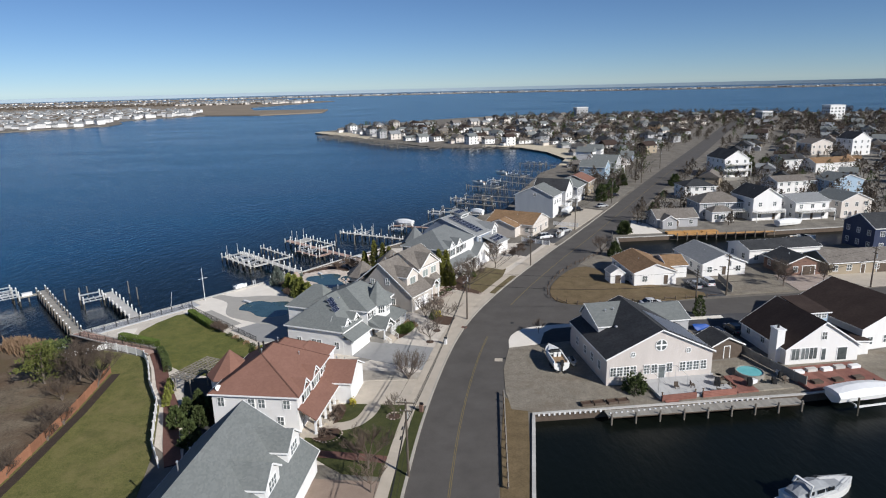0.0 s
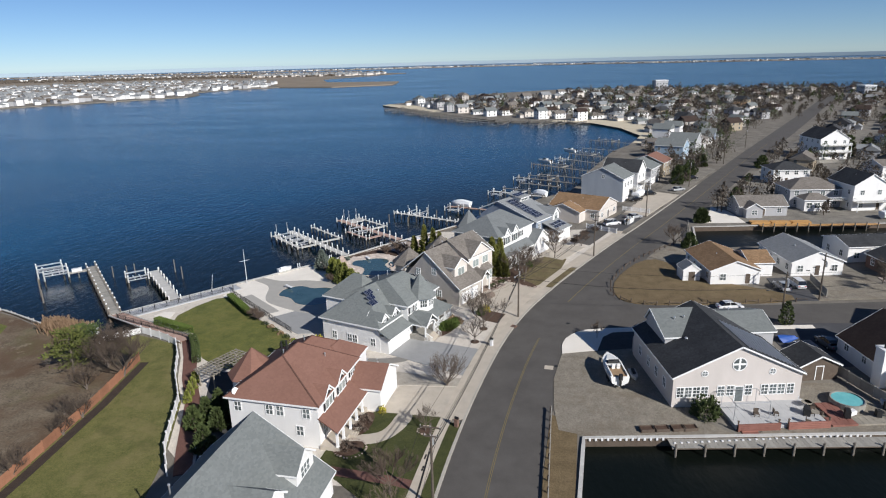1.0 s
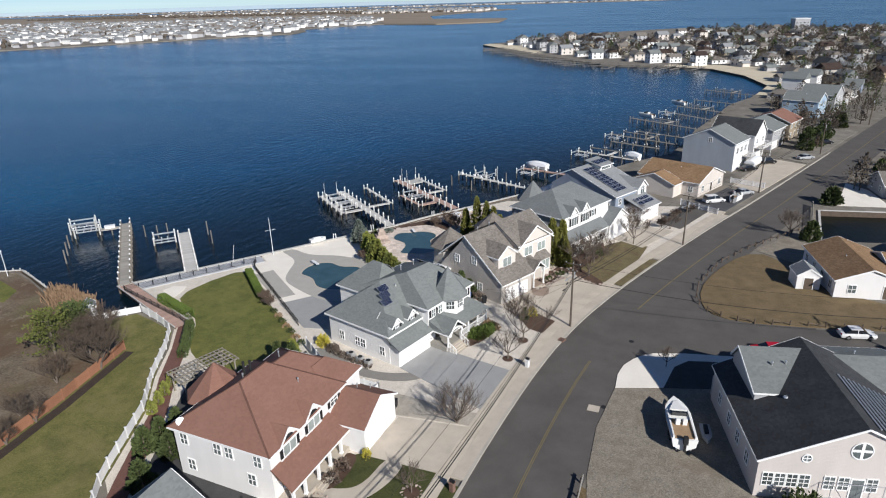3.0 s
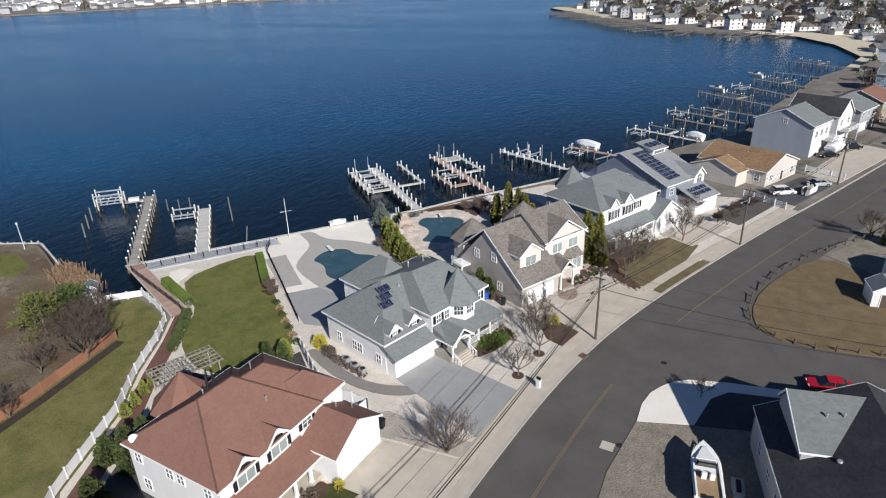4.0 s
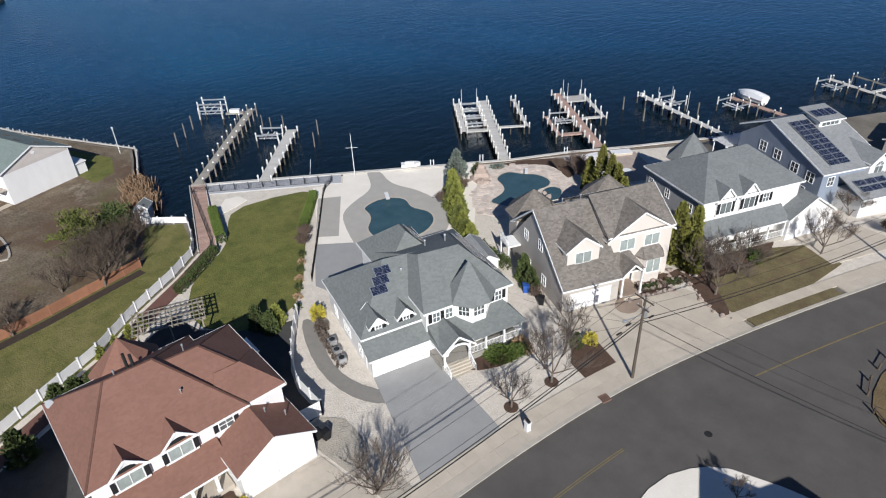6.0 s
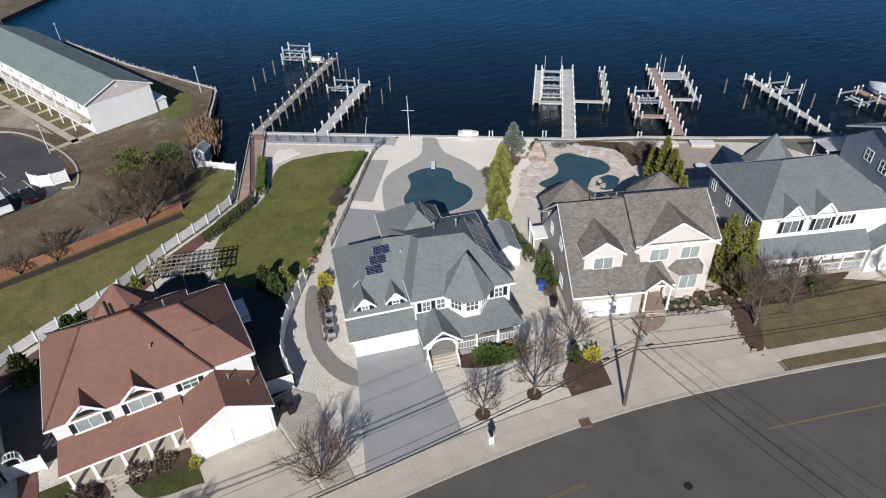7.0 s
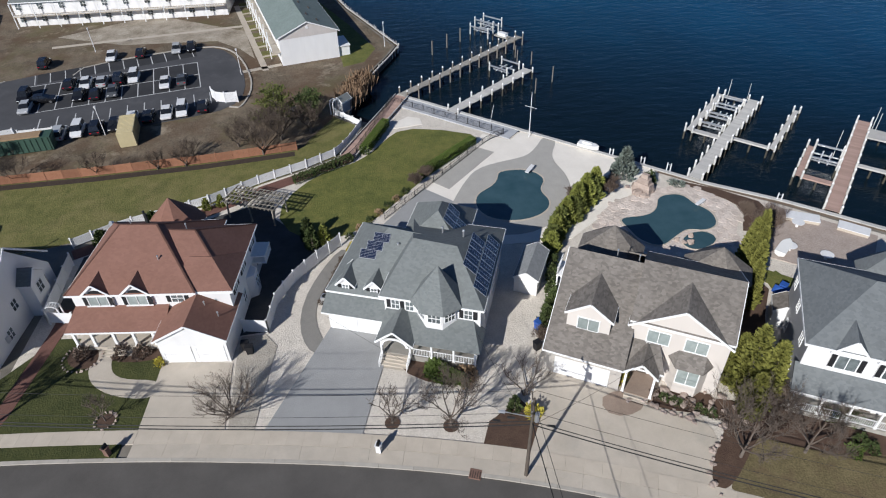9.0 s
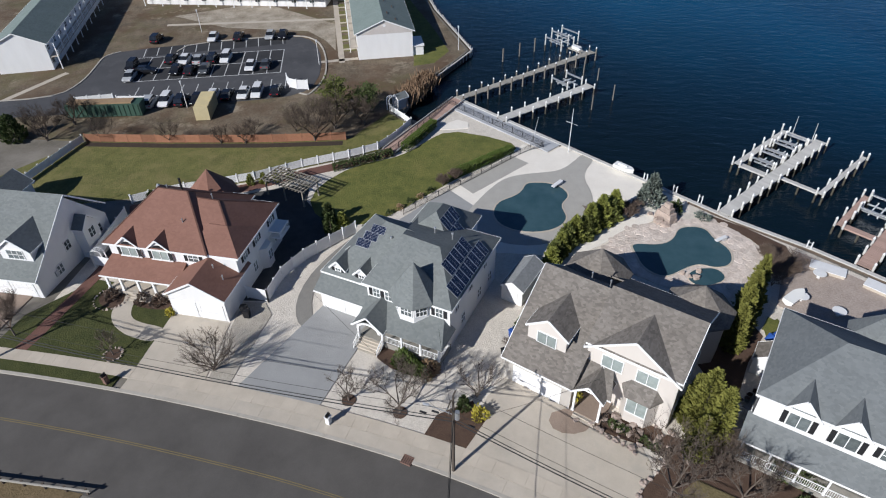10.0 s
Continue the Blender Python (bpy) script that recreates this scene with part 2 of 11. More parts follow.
blotch(M["lawn2"], (0.06, 0.075, 0.018), 4.0, 0.52, 0.66, 0.5, 6.0)
blotch(M["wintergrass"], (0.11, 0.072, 0.045), 3.0, 0.5, 0.64, 0.7, 3.0)
blotch(M["tangravel"], (0.16, 0.125, 0.09), 4.0, 0.5, 0.66, 0.55, 3.0)
blotch(M["lot"], (0.13, 0.13, 0.135), 5.0, 0.55, 0.7, 0.6, 3.0)
blotch(M["apron"], (0.36, 0.33, 0.285), 3.0, 0.52, 0.68, 0.5, 3.0)
M["rosepave"] = material("rosy_paving", (0.30, 0.245, 0.21), (0.44, 0.37, 0.325), 1.6, 0.9, 0.9, bump=0.4, bump_size=0.2)
M["canvas"] = material("grey_boat_canvas", (0.26, 0.275, 0.29), (0.36, 0.375, 0.39), 0.8, 0.5, 0.8, bump=0.3, bump_size=0.2)
M["newlot"] = material("fresh_asphalt", (0.026, 0.027, 0.030), (0.048, 0.048, 0.051), 4.0, 0.5, 0.9, bump=0.3, bump_size=0.04)
M["strip_gravel"] = material("washed_grey_gravel", (0.27, 0.245, 0.205), (0.52, 0.47, 0.40), 1.3, 1.5, 0.95, bump=0.8, bump_size=0.14)
M["oldwood"] = material("sun_greyed_timber", (0.20, 0.178, 0.142), (0.33, 0.30, 0.25), 0.6, 0.8, 0.9, bump=0.4, bump_size=0.05, spread=0.2)
# mulch tone taken down to almost black
M["darkmulch"] = material("near_black_mulch", (0.030, 0.022, 0.018), (0.066, 0.050, 0.040), 0.8, 1.2, 0.95, bump=0.9, bump_size=0.09)
M["pile_dark"] = material("dark_piling_wood", (0.045, 0.04, 0.03), (0.10, 0.09, 0.07), 0.5, 0.6, 0.8, bump=0.5, bump_size=0.05, spread=0.15)
M["pile_white"] = material("white_piling", (0.62, 0.61, 0.58), (0.48, 0.47, 0.44), 0.5, 0.6, 0.7, spread=0.08)
M["cap"] = material("white_pile_cap", (0.76, 0.76, 0.76), (0.66, 0.66, 0.66), 0.5, 0.2, 0.5)
M["alu"] = material("aluminium", (0.62, 0.63, 0.64), (0.52, 0.53, 0.54), 0.5, 0.3, 0.4, metal=0.7)
M["iron"] = material("black_iron", (0.015, 0.015, 0.016), (0.03, 0.03, 0.03), 0.4, 0.3, 0.6)
M["wire"] = material("black_cable", (0.010, 0.010, 0.010), (0.018, 0.018, 0.018), 0.5, 0.2, 0.7)
M["polewood"] = material("utility_pole_wood", (0.070, 0.056, 0.044), (0.135, 0.112, 0.090), 0.4, 0.9, 0.9, bump=0.5, bump_size=0.04)
M["grp"] = material("white_boat_hull", (0.80, 0.80, 0.78), (0.72, 0.72, 0.70), 1.5, 0.1, 0.25)
M["wrap"] = material("white_shrink_wrap", (0.78, 0.79, 0.80), (0.70, 0.71, 0.73), 1.2, 0.3, 0.35, bump=0.4, bump_size=0.3)
M["tyre"] = material("tyre_rubber", (0.012, 0.012, 0.012), (0.022, 0.022, 0.022), 0.2, 0.3, 0.8)
M["rim"] = material("wheel_rim", (0.45, 0.45, 0.46), (0.35, 0.35, 0.36), 0.2, 0.1, 0.35, metal=0.8)
M["carglass"] = material("car_glass", (0.012, 0.014, 0.017), (0.02, 0.022, 0.026), 0.6, 0.0, 0.06, spec=0.7)
M["pane"] = material("window_glass", (0.060, 0.072, 0.076), (0.15, 0.17, 0.17), 0.8, 0.0, 0.08, spec=0.7, spread=0.45)
M["poolwater"] = material("covered_pool_water", (0.030, 0.070, 0.085), (0.055, 0.105, 0.125), 3.0, 0.2, 0.16, spec=0.5)
M["turq"] = material("turquoise_liner", (0.12, 0.42, 0.44), (0.20, 0.52, 0.53), 0.8, 0.2, 0.3)
M["bluetarp"] = material("blue_plastic", (0.02, 0.07, 0.30), (0.04, 0.11, 0.38), 0.5, 0.4, 0.5)
M["bark"] = material("grey_bark", (0.115, 0.092, 0.076), (0.20, 0.168, 0.142), 0.3, 0.8, 0.95)
M["twig"] = material("winter_twig", (0.090, 0.070, 0.056), (0.160, 0.128, 0.104), 0.6, 0.6, 0.95, spread=0.15)
M["darktwig"] = material("dark_wet_twig", (0.050, 0.038, 0.030), (0.105, 0.080, 0.062), 0.6, 0.6, 0.95, spread=0.15)
M["redtwig"] = material("reddish_twig", (0.100, 0.072, 0.055), (0.175, 0.132, 0.105), 0.6, 0.6, 0.95, spread=0.15)
M["leaf"] = material("evergreen_leaf", (0.030, 0.050, 0.016), (0.085, 0.105, 0.033), 0.5, 0.8, 0.8, spread=0.2)
M["cornerleaf"] = material("olive_cypress_leaf", (0.090, 0.100, 0.020), (0.225, 0.215, 0.050), 0.6, 0.8, 0.8, spread=0.15)
M["goldleaf"] = material("golden_cypress_leaf", (0.125, 0.145, 0.030), (0.25, 0.26, 0.06), 0.5, 0.8, 0.8, spread=0.15)
M["blueleaf"] = material("blue_spruce_leaf", (0.10, 0.125, 0.105), (0.17, 0.195, 0.17), 0.5, 0.8, 0.8)
M["yellowleaf"] = material("yellow_shrub_leaf", (0.34, 0.29, 0.03), (0.46, 0.40, 0.07), 0.4, 0.8, 0.8)
M["reed_rust"] = material("rusty_reed", (0.155, 0.095, 0.055), (0.27, 0.185, 0.12), 0.6, 0.8, 0.95)
M["reed"] = material("dry_reed", (0.25, 0.165, 0.095), (0.37, 0.26, 0.16), 0.6, 0.8, 0.95)
M["rock"] = material("boulder", (0.30, 0.235, 0.20), (0.45, 0.37, 0.32), 0.6, 0.6, 0.95, bump=0.7, bump_size=0.2, spread=0.15)
M["tan_metal"] = material("cream_container_steel", (0.55, 0.47, 0.28), (0.47, 0.40, 0.24), 1.0, 0.4, 0.6)
M["green_metal"] = material("green_container_steel", (0.035, 0.075, 0.055), (0.055, 0.10, 0.075), 1.0, 0.4, 0.6)
M["reddeck"] = material("red_painted_deck", (0.20, 0.085, 0.065), (0.30, 0.14, 0.11), 0.9, 0.8, 0.8, spread=0.15)
M["greydeck"] = material("grey_deck_board", (0.40, 0.40, 0.40), (0.50, 0.50, 0.50), 1.2, 0.6, 0.8)
for key, col in (("car_white", (0.72, 0.72, 0.72)), ("car_silver", (0.42, 0.43, 0.44)), ("car_black", (0.012, 0.012, 0.014)), ("car_grey", (0.09, 0.095, 0.10)), ("car_blue", (0.03, 0.06, 0.12)), ("car_red", (0.42, 0.010, 0.022))):
    M[key] = material(key + "_paint", col, tuple(c * 0.92 for c in col), 1.5, 0.05, 0.25, spec=0.6)


def solar_material():
    m = material("solar_cells", (0.010, 0.016, 0.040), (0.016, 0.024, 0.055), 0.4, 0.2, 0.15, spec=0.6)
    return m


M["solar"] = solar_material()


def water_material(name, deep, shallow, rough, wave, strength, spec=0.5, near=None):
    m = bpy.data.materials.new(name)
    m.use_nodes = True
    nt = m.node_tree
    n, ln = nt.nodes, nt.links
    p = n["Principled BSDF"]
    p.inputs["Roughness"].default_value, p.inputs["IOR"].default_value = rough, 1.333
    p.inputs["Specular IOR Level"].default_value = spec
    co = n.new("ShaderNodeTexCoord")
    big = n.new("ShaderNodeTexNoise")
    mp0 = n.new("ShaderNodeMapping")
    mp0.inputs["Rotation"].default_value = (0, 0, radians(35))
    mp0.inputs["Scale"].default_value = (0.006, 0.02, 0.02)
    ln.new(co.outputs["Object"], mp0.inputs["Vector"])
    ln.new(mp0.outputs[0], big.inputs["Vector"])
    big.inputs["Scale"].default_value, big.inputs["Detail"].default_value = 1.0, 4.0
    mix = n.new("ShaderNodeMix")
    mix.data_type = "RGBA"
    mix.inputs[6].default_value, mix.inputs[7].default_value = (*deep, 1), (*shallow, 1)
    mr = n.new("ShaderNodeMapRange")
    mr.inputs[1].default_value, mr.inputs[2].default_value = 0.35, 0.65
    ln.new(big.outputs[0], mr.inputs[0])
    ln.new(mr.outputs[0], mix.inputs[0])
    colour = mix.outputs[2]
    if near:
        # darker base colour off the bulkheads, blending into the open bay
        flat = n.new("ShaderNodeVectorMath")
        flat.operation = "DOT_PRODUCT"
        flat.inputs[1].default_value = (-0.753, 0.658, 0)
        ln.new(co.outputs["Object"], flat.inputs[0])
        blot = n.new("ShaderNodeTexNoise")
        blot.inputs["Scale"].default_value, blot.inputs["Detail"].default_value = 0.03, 3.0
        ln.new(co.outputs["Object"], blot.inputs["Vector"])
        off = n.new("ShaderNodeMath")
        off.operation = "MULTIPLY_ADD"
        off.inputs[1].default_value = 40.0
        ln.new(blot.outputs[0], off.inputs[0])
        ln.new(flat.outputs["Value"], off.inputs[2])
        reach = n.new("ShaderNodeMapRange")
        reach.interpolation_type = "SMOOTHSTEP"
        reach.inputs[1].default_value, reach.inputs[2].default_value = 146.0, 226.0
        ln.new(off.outputs[0], reach.inputs[0])
        inshore = n.new("ShaderNodeMix")
        inshore.data_type = "RGBA"
        inshore.inputs[6].default_value = (*near, 1)
        ln.new(reach.outputs[0], inshore.inputs[0])
        ln.new(colour, inshore.inputs[7])
        colour = inshore.outputs[2]
    ln.new(colour, p.inputs["Base Color"])
    gust = n.new("ShaderNodeMapRange")
    gust.inputs[1].default_value, gust.inputs[2].default_value = 0.35, 0.65
    gust.inputs[3].default_value, gust.inputs[4].default_value = rough * 0.95, rough * 1.2
    ln.new(big.outputs[0], gust.inputs[0])
    ln.new(gust.outputs[0], p.inputs["Roughness"])
    mp = n.new("ShaderNodeMapping")
    mp.inputs["Rotation"].default_value = (0, 0, radians(40))
    mp.inputs["Scale"].default_value = (1.0 / wave, 0.42 / wave, 1.0 / wave)
    ln.new(co.outputs["Object"], mp.inputs["Vector"])
    w = n.new("ShaderNodeTexNoise")
    w.inputs["Scale"].default_value, w.inputs["Detail"].default_value, w.inputs["Roughness"].default_value = 1.0, 4.0, 0.6
    ln.new(mp.outputs[0], w.inputs["Vector"])
    bp = n.new("ShaderNodeBump")
    bp.inputs["Strength"].default_value, bp.inputs["Distance"].default_value = strength, 0.4
    ln.new(w.outputs[0], bp.inputs["Height"])
    ln.new(bp.outputs[0], p.inputs["Normal"])
    return m


M["bay"] = water_material("bay_water", (0.0004, 0.0245, 0.060), (0.0008, 0.049, 0.108), 0.18, 1.5, 0.45, 0.22, (0.0032, 0.0095, 0.015))
M["canal"] = water_material("canal_water", (0.003, 0.005, 0.0045), (0.006, 0.008, 0.006), 0.28, 0.9, 0.15, 0.25)


# ---- building blocks ----
def part(name, bm, mat, parent=None, label=""):
    """Links a bmesh as one mesh object, under a thing or a part if one is given."""
    me = bpy.data.meshes.new(name)
    bm.normal_update()
    bm.to_mesh(me)
    bm.free()
    me.materials.append(M[mat] if isinstance(mat, str) else mat)
    ob = new(name, me)
    ob.parent = parent
    if label:
        ob["label"] = label
    return ob


def share(name, like, parent, m, label=""):
    """Another object on the mesh of like."""
    ob = new(name, like.data)
    ob.parent = parent
    ob.matrix_basis = m
    if label:
        ob["label"] = label
    return ob


def thing(name, label, category, m=None, group="", kind=""):
    ob = new(name)
    ob.empty_display_size = 0.3
    ob.matrix_basis = m or Matrix()
    return tagged(ob, label, category, group, kind)


def BM():
    return bmesh.new()


def hexa(bm, lo, hi):
    """A solid between two matching loops of points."""
    a, b = [bm.verts.new(p) for p in lo], [bm.verts.new(p) for p in hi]
    bm.faces.new(a[::-1]), bm.faces.new(b)
    for i in range(len(a)):
        j = (i + 1) % len(a)
        bm.faces.new((a[i], a[j], b[j], b[i]))
    return bm


def box(bm, x0, x1, y0, y1, z0, z1, m=None):
    lo = [Vector(p) for p in ((x0, y0, z0), (x1, y0, z0), (x1, y1, z0), (x0, y1, z0))]
    hi = [p + Vector((0, 0, z1 - z0)) for p in lo]
    if m:
        lo, hi = [m @ p for p in lo], [m @ p for p in hi]
    return hexa(bm, lo, hi)


def beam(bm, p, q, w, h=None):
    """A square bar from p to q."""
    p, q = Vector(p), Vector(q)
    d = q - p
    m = Matrix.Translation(p) @ d.to_track_quat("X", "Z").to_matrix().to_4x4()
    h = h or w
    return box(bm, 0, d.length, -w / 2, w / 2, -h / 2, h / 2, m)


def tube(bm, p, q, r0, r1, sides=6, cap=True):
    p, q = Vector(p), Vector(q)
    turn = (q - p).to_track_quat("Z", "X").to_matrix()
    a, b = [], []
    for i in range(sides):
        c = Vector((math.cos(2 * math.pi * i / sides), math.sin(2 * math.pi * i / sides), 0))
        a.append(bm.verts.new(p + turn @ (c * r0)))
        b.append(bm.verts.new(q + turn @ (c * r1)))
    for i in range(sides):
        j = (i + 1) % sides
        bm.faces.new((a[i], a[j], b[j], b[i]))
    if cap:
        bm.faces.new(a[::-1]), bm.faces.new(b)
    return bm


def comb(bm, pts, y0, y1):
    """A flat cut-out in x and z, given a thickness in y."""
    hexa(bm, [Vector((x, y1, z)) for x, z in pts], [Vector((x, y0, z)) for x, z in pts])
    bm.normal_update()
    bmesh.ops.triangulate(bm, faces=[f for f in bm.faces if len(f.verts) > 4], ngon_method="EAR_CLIP")
    bmesh.ops.recalc_face_normals(bm, faces=bm.faces)
    return bm


def line_tube(bm, pts, r, sides=4):
    """One bent rod through points."""
    rows = []
    for i, p in enumerate(pts):
        turn = (pts[min(i + 1, len(pts) - 1)] - pts[max(i - 1, 0)]).to_track_quat("Z", "X").to_matrix()
        rows.append([bm.verts.new(p + turn @ Vector((r * math.cos(2 * math.pi * k / sides), r * math.sin(2 * math.pi * k / sides), 0))) for k in range(sides)])
    for a, b in zip(rows, rows[1:]):
        for k in range(sides):
            bm.faces.new((a[k], a[(k + 1) % sides], b[(k + 1) % sides], b[k]))
    return bm


def prism(bm, pts, z0, z1):
    """A flat slab with the outline pts (anticlockwise or not)."""
    area = sum(pts[i][0] * pts[(i + 1) % len(pts)][1] - pts[(i + 1) % len(pts)][0] * pts[i][1] for i in range(len(pts)))
    pts = pts if area > 0 else pts[::-1]
    return hexa(bm, [Vector((x, y, z0)) for x, y in pts], [Vector((x, y, z1)) for x, y in pts])


def hull(bm, pts):
    vs = [bm.verts.new(p) for p in pts]
    res = bmesh.ops.convex_hull(bm, input=vs)
    bmesh.ops.delete(bm, geom=list({g for g in res["geom_interior"] + res["geom_unused"] if isinstance(g, bmesh.types.BMVert)}), context="VERTS")
    return bm


def panel(bm, quad, thick):
    """A slab of that thickness below four corners."""
    q = [Vector(p) for p in quad]
    nrm = (q[1] - q[0]).cross(q[2] - q[0]).normalized()
    if nrm.z < 0:
        q.reverse()
        nrm = -nrm
    return hexa(bm, [p - nrm * thick for p in q], q)


def rounded(pts, steps=4):
    """A smooth closed outline through the corners' neighbourhood."""
    out = []
    n = len(pts)
    for i in range(n):
        a, b, c = Vector(pts[i - 1]), Vector(pts[i]), Vector(pts[(i + 1) % n])
        p, q = (a + b) / 2, (b + c) / 2
        for k in range(steps):
            t = k / steps
            out.append(tuple(p * (1 - t) ** 2 + b * 2 * t * (1 - t) + q * t * t))
    return out


def spline(pts, steps=6):
    """A smooth open line through points."""
    P = [Vector(p) for p in pts]
    P = [2 * P[0] - P[1]] + P + [2 * P[-1] - P[-2]]
    out = []
    for i in range(1, len(P) - 2):
        for k in range(steps):
            t = k / steps
            out.append(0.5 * ((2 * P[i]) + (P[i + 1] - P[i - 1]) * t + (2 * P[i - 1] - 5 * P[i] + 4 * P[i + 1] - P[i + 2]) * t * t + (3 * P[i] - P[i - 1] - 3 * P[i + 1] + P[i + 2]) * t ** 3))
    out.append(P[-2])
    return out


def offset_line(line, d):
    """The line moved d metres to its left."""
    out = []
    for i, p in enumerate(line):
        a, b = line[max(i - 1, 0)], line[min(i + 1, len(line) - 1)]
        t = (b - a).normalized()
        out.append(p + Vector((-t.y, t.x)) * d)
    return out


def ribbon(bm, line, d0, d1, z0, z1):
    a, b = offset_line(line, d0), offset_line(line, d1)
    n = len(line)
    va = [[bm.verts.new((p.x, p.y, z)) for p in s] for s, z in ((a, z0), (a, z1), (b, z1), (b, z0))]
    for i in range(n - 1):
        for k in range(4):
            j = (k + 1) % 4
            bm.faces.new((va[k][i], va[k][i + 1], va[j][i + 1], va[j][i]))
    for i in (0, n - 1):
        f = [va[k][i] for k in range(4)]
        bm.faces.new(f if i == 0 else f[::-1])
    bmesh.ops.recalc_face_normals(bm, faces=bm.faces)
    return bm


def setting(name, bm, mat, label, category):
    return tagged(part(name, bm, mat), label, category, "", "structure")


def patch(name, pts, mat, z, label, category, thick=0.25, smooth=0):
    bm = BM()
    prism(bm, rounded(pts, smooth) if smooth else pts, z - thick, z)
    bm.normal_update()
    bmesh.ops.triangulate(bm, faces=[f for f in bm.faces if len(f.verts) > 4], ngon_method="EAR_CLIP")
    return setting(name, bm, mat, label, category)


def inside(x, y, poly):
    hit = False
    for i in range(len(poly)):
        (x0, y0), (x1, y1) = poly[i], poly[i - 1]
        if (y0 > y) != (y1 > y) and x < (x1 - x0) * (y - y0) / (y1 - y0) + x0:
            hit = not hit
    return hit

# ---- land, water, far shores ----
bm = BM()
box(bm, -4900, 4900, -4900, 4900, -6.0, -1.1)
setting("water", bm, "bay", "wind-rippled deep blue bay water reaching the horizon", "water")

patch("canal_water", [(1, 18), (3, 42), (5, 62), (16, 62.4), (45, 66), (75, 71.6), (130, 83), (200, 97), (1500, 332), (1500, 288), (200, 53), (60, 24)], "canal", -1.05, "still almost black canal water", "water", thick=0.2)
patch("canal_water_2", [(36.6, 139), (40, 161.4), (130, 174.4), (1500, 482), (1500, 428), (100, 148.4), (60, 143)], "canal", -1.06, "still dark water of the further canal", "water", thick=0.2)

SHORE = [(-300, -300), (-300, 130), (-199, 73.4), (-185, 62.0), (-198, 42), (-186, 36), (-166, 56), (-153, 72.6), (-127, 80.5), (-101, 91), (-96, 89), (-88, 85.2), (-84, 84.9), (-79.4, 83.3), (-76, 82.0), (-71.8, 81.4), (-69.0, 83.2), (-67.6, 85.6), (-76.8, 90.0), (-43, 128.8), (-37, 137.4),
         (-30, 146), (-19.5, 159.5), (-12, 172), (-5, 184), (2, 195), (12, 207), (17, 225), (20, 242), (28, 270), (36, 300), (47, 322),
         (58, 360), (52, 400), (37.5, 432), (10, 446), (-27.6, 454), (-85, 532), (-153, 630)]
EAST = [(-150, 645), (-122, 680), (-69, 800), (22, 877), (141, 886), (275, 850), (420, 800), (900, 800), (1500, 900), (1500, 480), (130, 172.5), (41, 160),
        (37.6, 140.6), (60, 144.4), (100, 150), (1500, 430), (1500, 330), (200, 95), (130, 82), (75, 70.5), (45, 64.5), (16.0, 60.7), (6.1, 59.5),
        (4.2, 42), (2.5, 22), (60, 26), (200, 55), (1500, 290), (1500, -300)]
patch("ground", SHORE + EAST, "ground", 0.0, "sandy built-up ground of a flat bayside town", "ground", thick=4.0)
patch("beach", [(49, 328), (58, 360), (52, 400), (37.5, 432), (10, 446), (14, 456), (48, 452), (70, 440), (78, 400), (70, 355), (60, 330)],
      "beach", 0.03, "pale sand beach along the bay", "beach", thick=1.0)
patch("spit_sand", [(-85, 532), (-153, 630), (-150, 645), (-110, 615), (-70, 560)], "beach", 0.035, "bare sand point at the end of the spit", "beach", thick=1.0)

patch("far_shore", [(-4800, 100), (-1400, 300), (-760, 530), (-674, 636), (-569, 775), (-498, 868), (-512, 930), (-555, 995), (-540, 1090), (-473, 1150), (-460, 1190), (-520, 1300), (-560, 1500), (-430, 2150), (-900, 2450), (-4800, 2450)],
      "ground", 0.2, "low built-up shore across the bay", "backdrop", thick=3.0)
patch("marsh", [(-473, 1150), (-360, 1112), (-263, 1175), (-282, 1321), (-448, 1356), (-540, 1600), (-580, 1900), (-1300, 2150), (-2700, 2150), (-2600, 1480), (-1521, 1460), (-1072, 1540), (-935, 1580), (-634, 1480)],
      "marsh", 0.6, "rust-brown salt marsh behind the far shore", "marsh", thick=3.0)
patch("far_barrier", [(-4800, 2500), (-1200, 3100), (0, 3300), (900, 2950), (1800, 2700), (4800, 2500), (4800, 2900), (1800, 3000), (900, 3300), (0, 3600), (-1200, 3500), (-4800, 2900)],
      "marsh", 0.4, "long low barrier strip at the horizon", "backdrop", thick=3.0)


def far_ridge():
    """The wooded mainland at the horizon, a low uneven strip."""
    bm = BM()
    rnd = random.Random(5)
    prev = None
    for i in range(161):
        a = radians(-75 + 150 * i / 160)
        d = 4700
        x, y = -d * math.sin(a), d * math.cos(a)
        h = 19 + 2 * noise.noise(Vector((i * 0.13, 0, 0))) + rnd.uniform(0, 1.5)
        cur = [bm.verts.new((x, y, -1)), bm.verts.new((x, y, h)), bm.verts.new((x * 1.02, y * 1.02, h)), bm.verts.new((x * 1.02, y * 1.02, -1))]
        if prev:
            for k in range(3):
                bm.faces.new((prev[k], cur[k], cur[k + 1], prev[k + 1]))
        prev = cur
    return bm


# distance haze is put into the base colour of the mainland
M["farwood"] = material("wood_painted_haze", (0.33, 0.42, 0.48), (0.37, 0.45, 0.51), 300.0, 0.3, 0.95)
setting("backdrop", far_ridge(), "farwood", "wooded mainland on the horizon, haze put into its colour", "backdrop")

